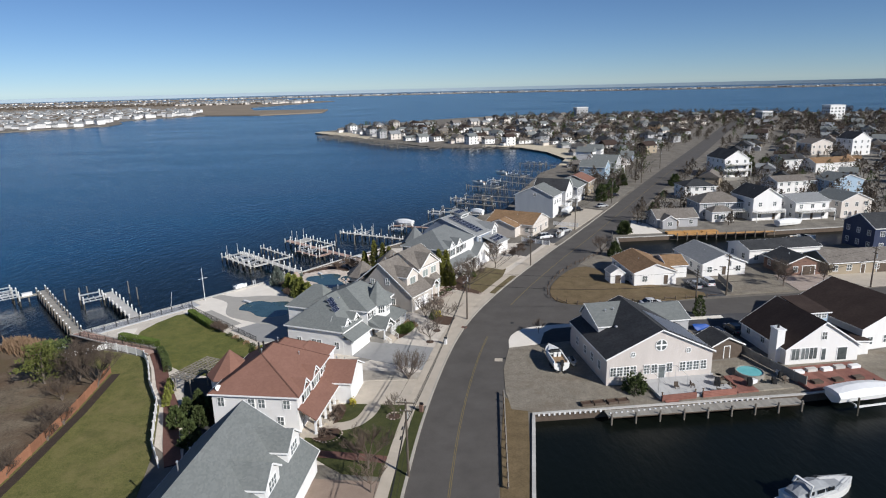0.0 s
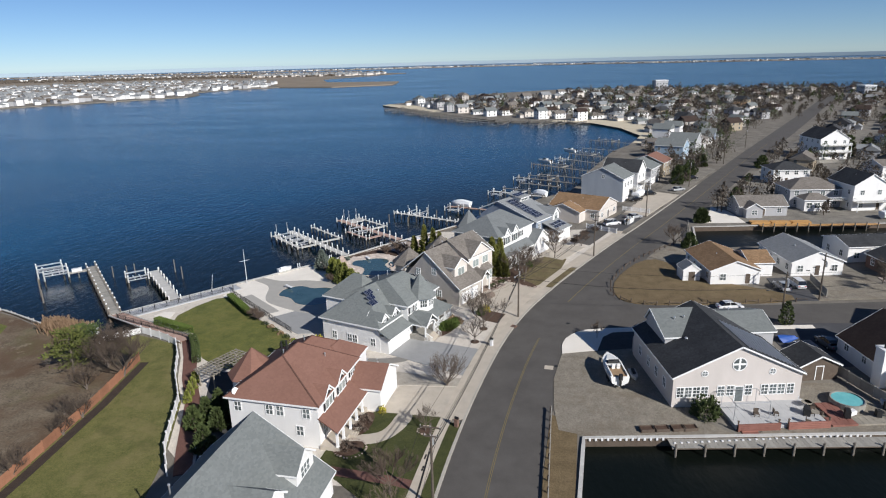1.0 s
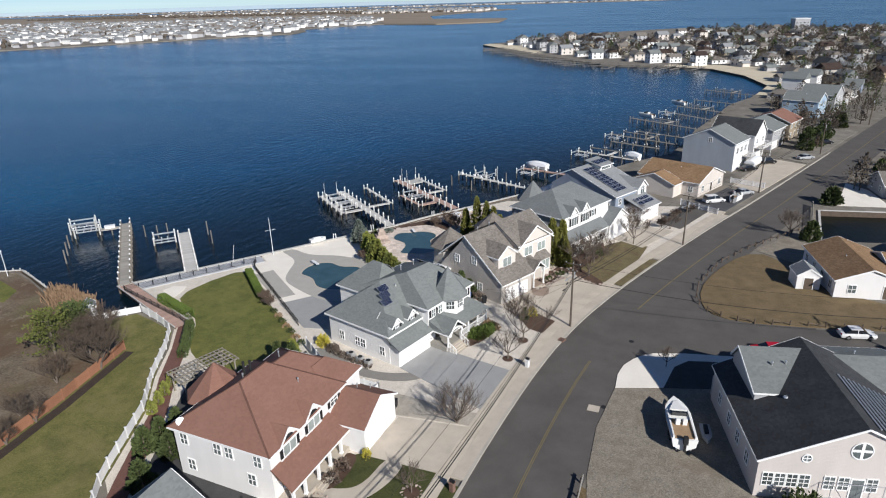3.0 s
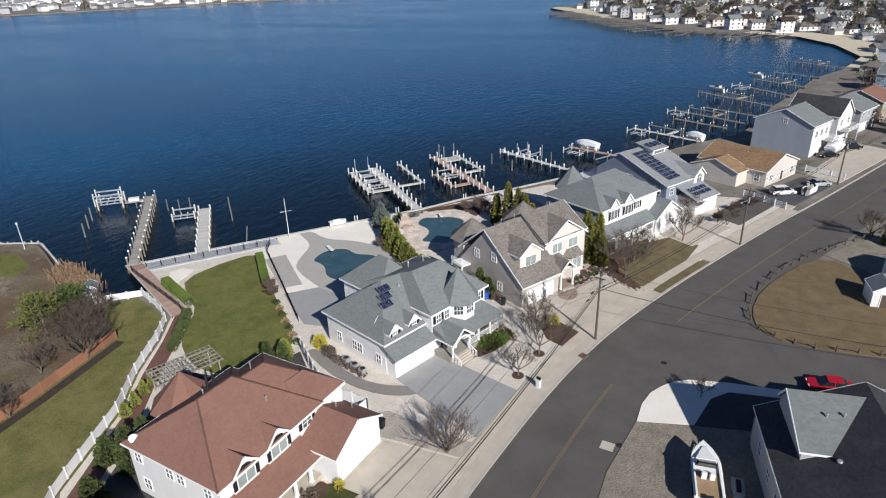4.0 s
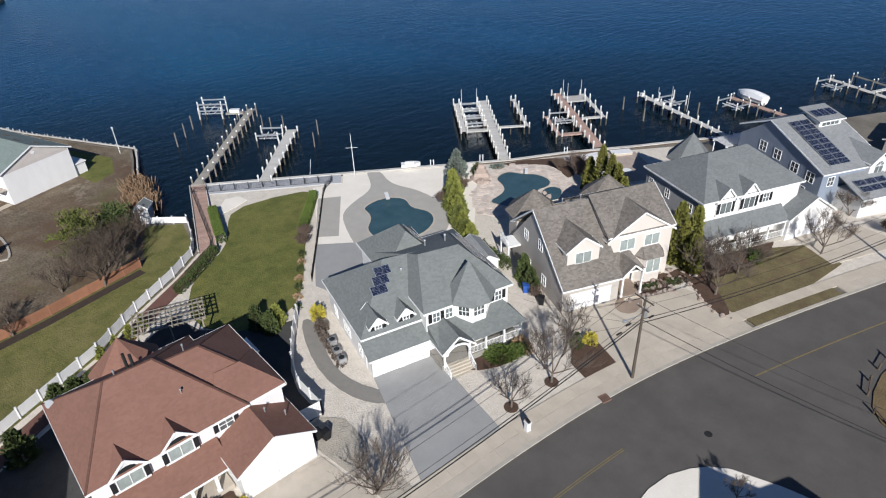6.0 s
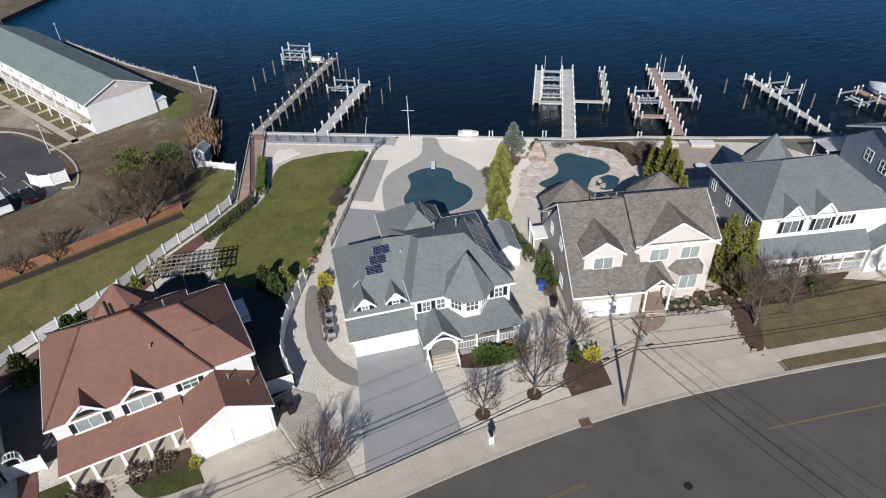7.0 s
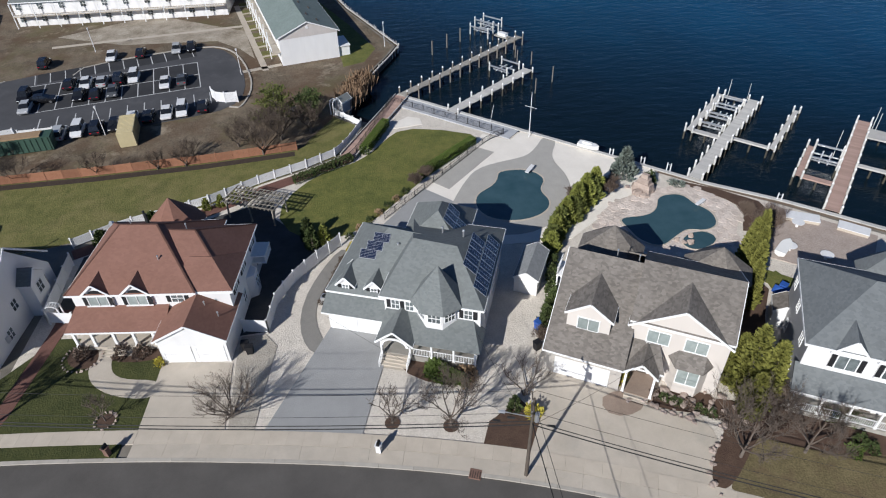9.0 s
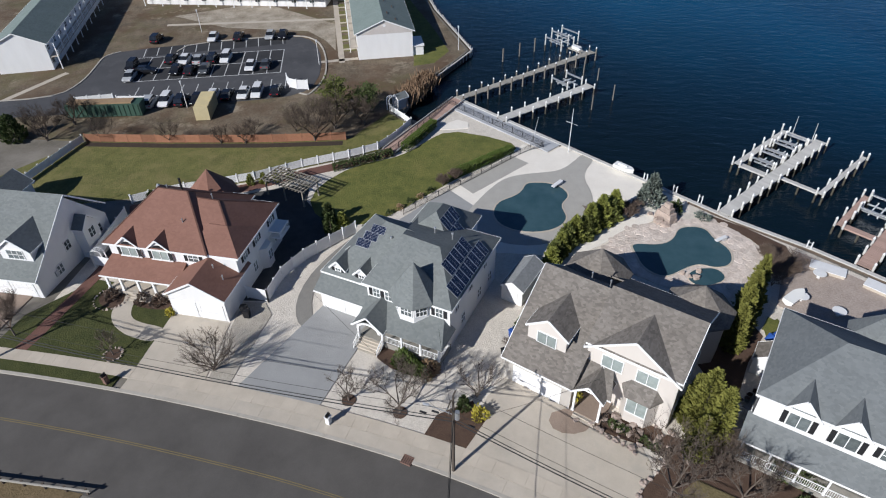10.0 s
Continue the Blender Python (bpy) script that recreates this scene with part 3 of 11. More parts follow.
# ---- road, kerbs, pavements ----
ROAD = spline([(-9, -30), (-7.6, 0), (-6.6, 20), (-5.0, 45), (-4.0, 57), (-2.5, 69), (-0.3, 82), (2.4, 93), (6.3, 104), (12.8, 119), (23.3, 141), (35.0, 164), (58, 211), (92, 281), (122, 341), (170, 437), (300, 700)], 8)
setting("road", ribbon(BM(), ROAD, 5.0, -5.5, -0.3, 0.02), "asphalt", "worn grey asphalt street with a faded yellow centre line", "road")
SIDE = spline([(0, 94.5), (10, 96.3), (20, 97.9), (48, 101.6), (85, 107.5), (140, 116), (400, 158), (1000, 250)], 8)
setting("road_2", ribbon(BM(), SIDE, 4.6, -4.6, -0.3, 0.016), "asphalt", "grey asphalt side street meeting the main street", "road")
bm = BM()
prism(bm, [(9, 112), (16.4, 112), (17.4, 106.4), (20.6, 104.4), (26, 104.2), (30, 105), (30, 101), (10, 98)], -0.3, 0.0125)
prism(bm, [(3, 84), (6, 90), (10, 93.5), (18, 93.5), (10, 98), (4, 96)], -0.3, 0.0105)
bm.normal_update()
bmesh.ops.triangulate(bm, faces=[f for f in bm.faces if len(f.verts) > 4], ngon_method="EAR_CLIP")
setting("road_3", bm, "asphalt", "flared asphalt mouth of the side street", "road")


def stretch(line, y0, y1):
    return [p for p in line if y0 <= p.y <= y1]


def centre_lines():
    bm = BM()
    for d in (-0.10, 0.10):
        ribbon(bm, stretch(ROAD, -20, 88), d + 0.04, d - 0.04, 0.0, 0.026)
    ribbon(bm, stretch(ROAD, 104, 330), 0.07, -0.07, 0.0, 0.026)
    return bm


setting("road_marking", centre_lines(), "yellow", "faded yellow double centre line", "road marking")
WEST = offset_line(ROAD, 5.0)


def along(line, d0, d1):
    """The piece of a line between two lengths along it."""
    out, s = [], 0.0
    for a, b in zip(line, line[1:]):
        l = (b - a).length
        if s + l > d0 and s < d1:
            lo, hi = max(d0 - s, 0) / l, min(d1 - s, l) / l
            if not out:
                out.append(a.lerp(b, lo))
            out.append(a.lerp(b, hi))
        s += l
    return out


def slab_row(name, mat, line, d0, d1, z0, z1, length, gap, s0, s1, parent):
    s = s0
    while s < s1:
        piece = along(line, s, min(s + length - gap, s1))
        if len(piece) > 1:
            part(name, ribbon(BM(), piece, d0, d1, z0, z1), mat, parent)
        s += length


kerb = thing("kerb", "pale concrete kerb along the street", "kerb", kind="structure")
slab_row("kerb_stone", "kerb", WEST, 0.0, 0.35, -0.3, 0.15, 3.0, 0.02, 45, 260, kerb)
pavement = thing("pavement", "concrete pavement slabs beside the street", "pavement", kind="structure")
slab_row("slab", "concrete", WEST, 1.75, 3.2, -0.3, 0.145, 1.5, 0.01, 50, 190, pavement)
verge = thing("verge", "concrete verge slabs between kerb and pavement", "pavement", kind="structure")
slab_row("verge_slab", "apron", WEST, 0.36, 1.73, -0.3, 0.14, 3.0, 0.012, 92, 142.6, verge)
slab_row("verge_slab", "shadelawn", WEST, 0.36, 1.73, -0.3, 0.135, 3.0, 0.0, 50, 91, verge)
slab_row("verge_slab", "wintergrass", WEST, 0.36, 1.73, -0.3, 0.135, 3.0, 0.0, 143.2, 156.2, verge)
slab_row("verge_slab", "apron", WEST, 0.36, 1.73, -0.3, 0.14, 3.0, 0.03, 157, 188, verge)

# ---- yards on the bay side ----
EDGE = [tuple(p) for p in offset_line(ROAD, 8.15) if 47 < p.y < 158]
patch("yard", EDGE[::-1] + [(-38.6, 48.2), (-43.4, 52.2), (-47.6, 62.6), (-51.8, 69), (-55.0, 75.4), (-58.2, 80.4), (-66.6, 85.8), (-76.4, 90.4), (-43.5, 128.2), (-37, 137), (-24, 152)], "gravel", 0.06, "pale crushed-stone yards between the houses", "yard")
patch("lawn", [(-62.6, 87.4), (-65.8, 90.6), (-61.6, 102.0), (-58.4, 100.4), (-50.0, 91.8), (-41.6, 85.4), (-38.0, 81.4), (-37.4, 76.0), (-43.0, 71.6), (-49.0, 73.4), (-53.8, 77.6), (-55.6, 82.4), (-58.8, 85.2)], "lawn", 0.10, "mown green back lawn by the bay", "lawn", smooth=2)
patch("lawn_2", [(-40, 20), (-57.2, 30.5), (-58.0, 45), (-60.2, 60.5), (-61.6, 74.5), (-64.0, 75.4), (-71.0, 79.0), (-67.2, 82.9), (-63.0, 81.6), (-58.0, 79.6), (-51.8, 68.8), (-47.6, 62.6), (-42.6, 49.8), (-40, 40), (-38, 26)], "lawn2", 0.085, "long mown side lawn beside a white fence", "lawn")
patch("front_lawn", [(-10.6, 45), (-11.4, 62.5), (-20.2, 62.9), (-23.5, 61), (-24.5, 51), (-18, 46)], "shadelawn", 0.11, "green front lawn with shade put into its colour", "lawn")
patch("front_lawn_2", [(-9.5, 20), (-10.9, 44.4), (-18, 44.4), (-18, 20)], "lawn2", 0.105, "front lawn of a grey-roofed house", "lawn")
patch("drive", [(-20.0, 62.8), (-18.6, 69.8), (-9.2, 70.2), (-10.9, 62.3)], "apron", 0.125, "pale concrete driveway before a garage", "driveway")
patch("drive_2", [(-22.9, 79.7), (-20.6, 85.9), (-17.2, 85.0), (-13.5, 83.9), (-8.2, 82.4), (-9.9, 73.6)], "paver", 0.13, "blue-grey asphalt driveway", "driveway")
patch("drive_3", [(-14.6, 99.9), (-11.8, 106.0), (-8.6, 106.4), (-8.6, 109.6), (-6.6, 113.2), (-3.0, 113.4), (0.2, 112.3), (-5.6, 96.4), (-7.6, 97.4)], "apron", 0.125, "wide concrete driveway of a tan house", "driveway", smooth=2)
patch("drive_4", [(-10.4, 36), (-11.2, 44.2), (-22, 45), (-22, 36)], "brickdrive", 0.12, "tan brick-paved driveway", "driveway")
patch("curved_path", [(-36.2, 80.4), (-28.6, 76.6), (-22.6, 75.9), (-18.4, 77.6), (-19.6, 79.2), (-22.9, 77.7), (-27.6, 77.9), (-34.2, 81.6)], "pathpave", 0.115, "curved grey paver path beside a house", "path", smooth=3)
patch("front_walk", [(-22.6, 55.6), (-19.6, 55.4), (-17.4, 56.6), (-15.8, 59.2), (-15.0, 63.0), (-17.4, 63.2), (-17.8, 60.0), (-18.6, 58.2), (-20.4, 57.5), (-22.6, 57.4)], "apron", 0.128, "curved concrete walk to a front porch", "path", smooth=3)
FRONT = [p for p in EDGE if 96 < p[1] < 114]
patch("drive_9", FRONT + [(p[0] - 2.6, p[1] + 1.3) for p in FRONT[::-1]], "apron", 0.1235, "concrete apron joining a driveway to the pavement", "driveway")
patch("bed", [(-5.9, 92.9), (-4.9, 96.9), (-8.2, 98.6), (-10.4, 97.2), (-8.4, 93.9)], "mulch", 0.132, "dark mulch bed beside the pavement", "flower bed")
patch("bed_2", [(-8.6, 114.6), (-6.0, 115.0), (-4.2, 114.0), (-2.6, 112.4), (-0.4, 111.0), (1.1, 111.2), (-0.2, 113.4), (-2.9, 116.0), (-5.0, 118.6), (-6.8, 118.2)], "mulch", 0.131, "mulch bed beneath bare trees", "flower bed", smooth=2)
patch("bed_3", [(-19.6, 86.2), (-15.6, 93.9), (-12.4, 93.2), (-13.6, 88.4), (-16.2, 85.8)], "mulch", 0.133, "shrub bed below a porch", "flower bed", smooth=2)
patch("bed_4", [(-10.6, 108.4), (-8.6, 108.2), (-7.3, 110.4), (-6.6, 113.4), (-5.4, 114.6), (-8.8, 115.8)], "mulch", 0.134, "rocky mulch bed before a tan house", "flower bed", smooth=2)
patch("bed_5", [(-21.8, 52.6), (-24.0, 54.0), (-22.4, 56.0), (-19.8, 56.2), (-20.0, 53.8)], "mulch", 0.136, "mulch bed before a porch", "flower bed", smooth=3)
patch("bed_6", [(-22.8, 56.6), (-22.6, 62.4), (-20.0, 63.0), (-20.2, 57.4)], "mulch", 0.137, "stone-edged shrub bed by a porch", "flower bed", smooth=3)
patch("stoop_paving", [(-7.6, 104.6), (-7.2, 106.8), (-8.4, 108.9), (-10.4, 107.4), (-9.8, 104.4)], "brickdrive", 0.1365, "rounded brown paved landing before a stoop", "path", smooth=2)
patch("bed_10", [(-6.6, 117.4), (-6.4, 122.6), (-5.0, 126.0), (-2.2, 131.4), (-0.6, 130.6), (-0.4, 125.6), (-1.4, 121.8), (-3.0, 118.2), (-4.2, 116.4)], "mulch", 0.129, "brown mulch bed before a white porch", "flower bed", smooth=2)
patch("lawn_4", [(-5.0, 119.8), (-3.4, 115.6), (-0.6, 112.6), (1.2, 111.4), (2.6, 115.6), (8.4, 128.4), (6.0, 132), (-1.0, 132)], "wintergrass", 0.115, "winter-brown front lawn", "lawn", smooth=1)
patch("drive_5", [(-0.6, 133.6), (6.3, 129.3), (12.0, 140.0), (6.4, 141.4)], "apron", 0.126, "concrete driveway of a blue-grey house", "driveway")
patch("drive_6", [(8.6, 144.5), (13.2, 141.4), (20.5, 157), (15.0, 159.5)], "asphalt", 0.122, "grey stone driveway", "driveway")

patch("lot_dark", [(14.9, 157.2), (21.6, 153.2), (29.8, 169.4), (24.4, 173.4)], "lot", 0.128, "dark asphalt driveway behind a white fence", "driveway")
patch("drive_7", [(25.4, 175.4), (31.4, 171.8), (46.0, 200.5), (38, 206)], "apron", 0.124, "pale concrete yard before shore houses", "driveway")
patch("drive_8", [(41, 207), (46.6, 202), (70, 250), (62, 254)], "lots", 0.118, "sandy gravel front yards", "yard")
patch("sand_lot", [(45.6, 164.4), (56, 165.4), (55, 178), (51.6, 184)], "sand", 0.075, "pale sandy lot beside a canal", "yard")

patch("side_yard_3", [(-22.4, 70.0), (-22.6, 72.8), (-26.6, 73.3), (-29.6, 74.6), (-32.6, 76.7), (-36.2, 80.0), (-38.0, 76.2), (-43.0, 71.9), (-47.6, 71.2), (-44.8, 64.2), (-41.2, 56.4), (-38.4, 49.3), (-27.4, 49.4), (-27.0, 60.0), (-27.0, 69.5)], "darkpave", 0.088, "dark paved side yard between houses, shade deepened in its colour", "yard")
patch("side_drive_2", [(-18.7, 70.1), (-22.2, 70.2), (-22.2, 72.7), (-20.4, 74.0), (-15.0, 73.3), (-9.3, 72.7), (-8.9, 70.5)], "strip_gravel", 0.121, "grey gravel strip beside a driveway", "driveway")
bm = BM()
ribbon(bm, [Vector(p) for p in ((-57.2, 31.5), (-57.7, 45), (-58.9, 60.8), (-60.6, 73.2))], -0.15, -1.5, -0.2, 0.094)
setting("bed_8", bm, "darkmulch", "dark mulch strip along a cedar fence", "flower bed")
bm = BM()
ribbon(bm, [Vector(p) for p in ((-11.6, 48.4), (-15.2, 49.2), (-25.4, 50.6), (-29, 50.8))], 0.75, -0.75, -0.2, 0.129)
setting("brick_walk_2", bm, "brickwalk", "red brick walk between two houses", "path")

# bay edge: terrace, pool patio
patch("terrace", [(-76.6, 90.9), (-61.7, 108.2), (-59.2, 106.0), (-74.0, 88.8)], "terrace", 0.22, "pale concrete terrace behind the bulkhead", "terrace")
patch("patio", [(-61.4, 102.2), (-58.9, 106.2), (-61.5, 108.4), (-47.0, 125.0), (-43.4, 121.2), (-33.5, 108.6), (-33.5, 96), (-39.5, 86.5)], "sand", 0.12, "white crushed-stone pool yard", "patio")
patch("pool_deck", [(-41.0, 94.2), (-44.4, 95.6), (-48.0, 97.4), (-51.4, 99.6), (-52.8, 103.6), (-53.6, 107.6), (-56.6, 109.9), (-59.2, 111.3), (-57.6, 113.2), (-54.4, 111.5), (-51.6, 111.0), (-48.0, 112.0), (-43.0, 111.6), (-39.2, 109.8), (-36.4, 106.8), (-34.8, 102), (-37, 95)], "deckpave", 0.15, "grey paver deck round a pool", "pool deck", smooth=3)
patch("court", [(-57.8, 100.3), (-55.6, 103.0), (-46.6, 95.1), (-48.9, 92.9)], "deckpave", 0.145, "long grey paved bocce court", "court")
patch("court_2", [(-47.4, 91.6), (-42.6, 96.4), (-36.6, 95.6), (-34.2, 86.6), (-39.6, 85.6)], "paver", 0.138, "grey paved terrace behind a house", "terrace")
PATIO_2 = [(-36.0, 111.6), (-40.6, 116.2), (-41.4, 119.0), (-43.0, 123.4), (-42.4, 128.4), (-38.6, 130.8), (-35.6, 132.0), (-31.8, 128.4), (-27.6, 129.2), (-27, 122), (-31, 114)]
flag_patio = patch("patio_2", PATIO_2, "flag", 0.13, "rosy flagstone patio round a second pool", "patio", smooth=2)
patch("bed_7", [(-45.4, 124.8), (-42.8, 127.2), (-38.8, 131.4), (-35.6, 132.4), (-31.4, 129.0), (-32.0, 133.4), (-37.4, 137.0)], "mulch", 0.134, "brown mulch bed along the bulkhead", "flower bed", smooth=2)
# mulch colour makes this side yard darker than the gravel
patch("bed_9", [(-26.0, 124.4), (-23.4, 128.6), (-19.6, 126.6), (-15.6, 123.4), (-12.0, 123.0), (-12.4, 119.8), (-22.4, 119.6)], "mulch", 0.128, "dark ground patch in a side yard between houses", "flower bed", smooth=1)
patch("lawn_6", [(-21.2, 127.0), (-24.4, 129.0), (-24.3, 130.8), (-22.0, 129.9), (-20.8, 128.8)], "lawn", 0.142, "small green patch of turf beside a house", "lawn", smooth=1)
patch("patio_3", [(-36.6, 136.2), (-28.6, 145.4), (-20.6, 139), (-26.6, 130.6), (-32.0, 132.8)], "rosepave", 0.14, "rosy paved patio beside the bay", "patio")


def pool(name, pts, label, z=0.155):
    t = thing(name, label, "swimming pool", kind="structure")
    outer = rounded(pts, 4)
    c = sum((Vector(p) for p in outer), Vector((0, 0))) / len(outer)
    bm = BM()
    n = len(outer)
    rim = [c + (Vector(p) - c) * 1.045 for p in outer]
    for i in range(n):
        j = (i + 1) % n
        hexa(bm, [(*outer[i], z - 0.1), (*rim[i], z - 0.1), (*rim[j], z - 0.1), (*outer[j], z - 0.1)], [(*outer[i], z + 0.03), (*rim[i], z + 0.03), (*rim[j], z + 0.03), (*outer[j], z + 0.03)])
    bmesh.ops.recalc_face_normals(bm, faces=bm.faces)
    part("coping", bm, "apron", t, "stone pool coping")
    bm = BM()
    prism(bm, outer, z - 0.1, z + 0.008)
    bm.normal_update()
    bmesh.ops.triangulate(bm, faces=[f for f in bm.faces if len(f.verts) > 4], ngon_method="EAR_CLIP")
    part("pool_water", bm, "poolwater", t, "dull blue-green pool water")
    return t


pool("pool", [(-50.2, 102.6), (-50.2, 106.9), (-47.2, 108.9), (-44.7, 107.1), (-41.8, 108.2), (-39.2, 106.8), (-37.9, 103.4), (-38.8, 99.6), (-41.6, 98.0), (-44.8, 98.6), (-46.5, 101.2), (-48.2, 102.2)], "free-form swimming pool with dull winter water")
POOL_2 = [(-36.8, 115.6), (-36.6, 119.4), (-38.0, 121.4), (-40.8, 122.4), (-41.0, 125.8), (-38.4, 126.4), (-36.4, 128.0), (-33.4, 127.4), (-32.6, 125.2), (-33.4, 123.4), (-32.0, 121.2), (-30.2, 118.8), (-32.0, 116.6), (-34.5, 116.2)]
pool("pool_2", POOL_2, "free-form pool set in flagstone")

pool("spa", [(-30.6, 121.2), (-32.4, 123.0), (-32.6, 125.6), (-30.4, 126.2), (-28.8, 122.6)], "small round spa pool beside a larger pool", 0.16)

# ---- east of the street ----
patch("gravel_lot", [(2.7, 66), (2.9, 73.9), (4.4, 82.4), (9.9, 83.8), (15.8, 85.8), (20, 66), (24, 62.2), (15.6, 61.2), (6.6, 60.1), (3.2, 61)], "tangravel", 0.07, "tan gravel lot with a boat on it", "yard")
patch("corner_walk", [(4.4, 82.2), (4.5, 85.3), (5.1, 87.6), (6.2, 89.4), (7.3, 90.6), (8.7, 91.5), (12.6, 92.5), (19, 93.4), (46, 96.6), (46, 95.2), (19, 91.9), (13.0, 90.8), (11.2, 88.8), (9.9, 83.7)], "sand", 0.10, "pale concrete corner apron", "pavement")
patch("corner_yard", [(9.8, 83.6), (11.1, 88.7), (12.9, 90.7), (18.9, 91.8), (18.4, 88.0), (16.4, 85.2)], "darkpave", 0.098, "dark paved yard beside a house corner, shade deepened in its colour", "yard")
patch("verge_east", [(-0.4, 20), (0.6, 45), (2.3, 64.5), (5.6, 63), (4.0, 42), (2.4, 22)], "drygrass", 0.05, "dry strip between street and canal", "verge")
patch("corner_lawn", [(15.2, 108.4), (15.6, 115.0), (19.5, 124.0), (24.4, 131.6), (29, 130.6), (31.0, 119), (46, 113), (49.6, 107.4), (36, 105.2), (20.8, 103.2), (16.4, 104.8)], "drygrass", 0.12, "dry brown corner lawn with a log edge", "lawn", smooth=2)
patch("north_verge", [(25.4, 133.0), (35.8, 146.0), (37.2, 140), (32, 128)], "tangravel", 0.09, "tan gravel beside the canal end", "yard")
patch("side_yard", [(49.8, 108.0), (50.6, 121), (66, 122), (67, 110.5)], "tangravel", 0.095, "grey gravel front yard", "yard")
patch("side_yard_2", [(68, 110.8), (68, 122), (79.6, 122.8), (79, 112)], "rosepave", 0.097, "brown paved front yard of a brick house", "yard")
patch("side_yard_4", [(80, 112.2), (80.4, 122.6), (98, 124), (98, 114.6)], "apron", 0.097, "concrete front yard of brick houses", "yard")
patch("side_drive", [(45.8, 107.4), (46.4, 120), (52.0, 121), (51.6, 108.0)], "lot", 0.102, "dark asphalt driveway", "driveway")
patch("house_lot", [(37.6, 96.8), (38.2, 80), (46.6, 82), (60, 86), (62, 98.6)], "lot", 0.045, "dark asphalt yard behind houses", "yard")
patch("back_lot", [(26, 61.2), (36.5, 76), (46.5, 77), (62, 79), (75, 82), (75, 71.5), (45, 65.2)], "tangravel", 0.06, "paved back yards along the canal", "yard")
patch("north_lots", [(41.6, 161), (88, 166.4), (126, 172.8), (260, 210), (330, 330), (190, 420), (128, 330), (92, 262), (60, 196)], "lots", 0.03, "sandy lots between houses", "yard")

# ---- condominium side ----
patch("dirt_ground", [(-57.4, 30), (-58.2, 45), (-60.5, 61), (-62, 75), (-71, 79), (-76, 81.6), (-80, 83.1), (-88, 84.8), (-96, 88.6), (-101, 90.4), (-127, 80), (-152.6, 72.0), (-165.4, 55.8), (-186, 34), (-250, 0), (-250, -60), (-58, -60)], "dirt", 0.05, "dry brown winter ground", "ground")
patch("dirt_ground_2", [(-298, 126), (-199.4, 72.8), (-185.6, 62.0), (-198.6, 42), (-298, 20)], "dirt", 0.05, "dry brown ground across a narrow inlet", "ground")
patch("parking_lot", [(-97.4, 20.6), (-107.2, 50.6), (-105.4, 56.2), (-97.3, 60.4), (-85.8, 63.2), (-78.1, 62.4), (-75.0, 57), (-68.2, 29.5), (-64.4, 14), (-60, -20), (-67, -20), (-71.2, 15.6), (-78.9, 17.4), (-88, 15.8), (-93.6, 14.8)], "lot", 0.09, "dark asphalt parking lot with white bays", "parking lot", smooth=2)


LOT = Vector((-6.7, 28.9)).normalized()
ROW = Vector((LOT.y, -LOT.x))


def lot_lines():
    """Painted bays: a double island, one row along the far kerb and one along the near side."""
    bm = BM()

    def line(p, q, z=0.105):
        beam(bm, (p.x, p.y, z), (q.x, q.y, z), 0.16, 0.012)
    o = Vector((-92.1, 23.0))
    for k in range(12):
        line(o + LOT * 2.7 * k, o + LOT * 2.7 * k + ROW * 12.2)
    for d in (0.0, 6.1, 12.2):
        line(o + ROW * d, o + LOT * 29.7 + ROW * d, 0.1055)
    o = Vector((-97.6, 22.0))
    w = Vector((-9.5, 28.0)).normalized()
    for k in range(12):
        p = o + w * 2.6 * k + Vector((0.3, 0.1))
        line(p, p + Vector((w.y, -w.x)) * 4.8)
    for k in range(11):
        p = Vector((-73.4, 31.0)) + LOT * 2.75 * k
        line(p, p - ROW * 4.8)
    return bm


patch("parking_bays", [(-92.1, 23.0), (-98.8, 51.9), (-86.9, 54.7), (-80.2, 25.8)], "newlot", 0.096, "dark new asphalt under the parking bays", "parking lot")
patch("parking_bays_2", [(-97.7, 22.4), (-106.8, 49.8), (-102.2, 51.3), (-93.2, 23.9)], "newlot", 0.097, "dark new asphalt under the parking bays", "parking lot")
setting("parking_marking", lot_lines(), "line", "white painted parking bay lines", "road marking")
bm = BM()
for a, b in (((-92.6, 65.8), (-133.0, 54.9)), ((-92.6, 61.4), (-95.0, 68.6)), ((-112.0, 20), (-118.4, 58.4)), ((-62, 4), (-84, 12))):
    ribbon(bm, [Vector(a), Vector(b)], 0.6, -0.6, -0.1, 0.075)
for k in range(7):
    ribbon(bm, [Vector((-99.4 - 5.4 * k, 64.0 - 1.46 * k)), Vector((-100.6 - 5.4 * k, 67.4 - 1.42 * k))], 0.45, -0.45, -0.1, 0.072)
setting("condo_path", bm, "concrete", "concrete paths round the condominiums", "path")

patch("sandy_ground", [(-97.0, 64.4), (-133, 54.0), (-126, 20), (-110.6, 18), (-111.8, 51), (-108.4, 57.2), (-101, 61.6)], "sandsoil", 0.062, "bare sandy ground beside a parking lot", "ground", smooth=1)
patch("lawn_5", [(-150, 67.6), (-127, 76.4), (-103, 86.8), (-97.4, 87.0), (-90.0, 82.0), (-93.6, 79.0), (-97.6, 81.2), (-118, 75.0), (-149, 66.8)], "lawn", 0.064, "strip of grass along the bulkhead", "lawn", smooth=1)
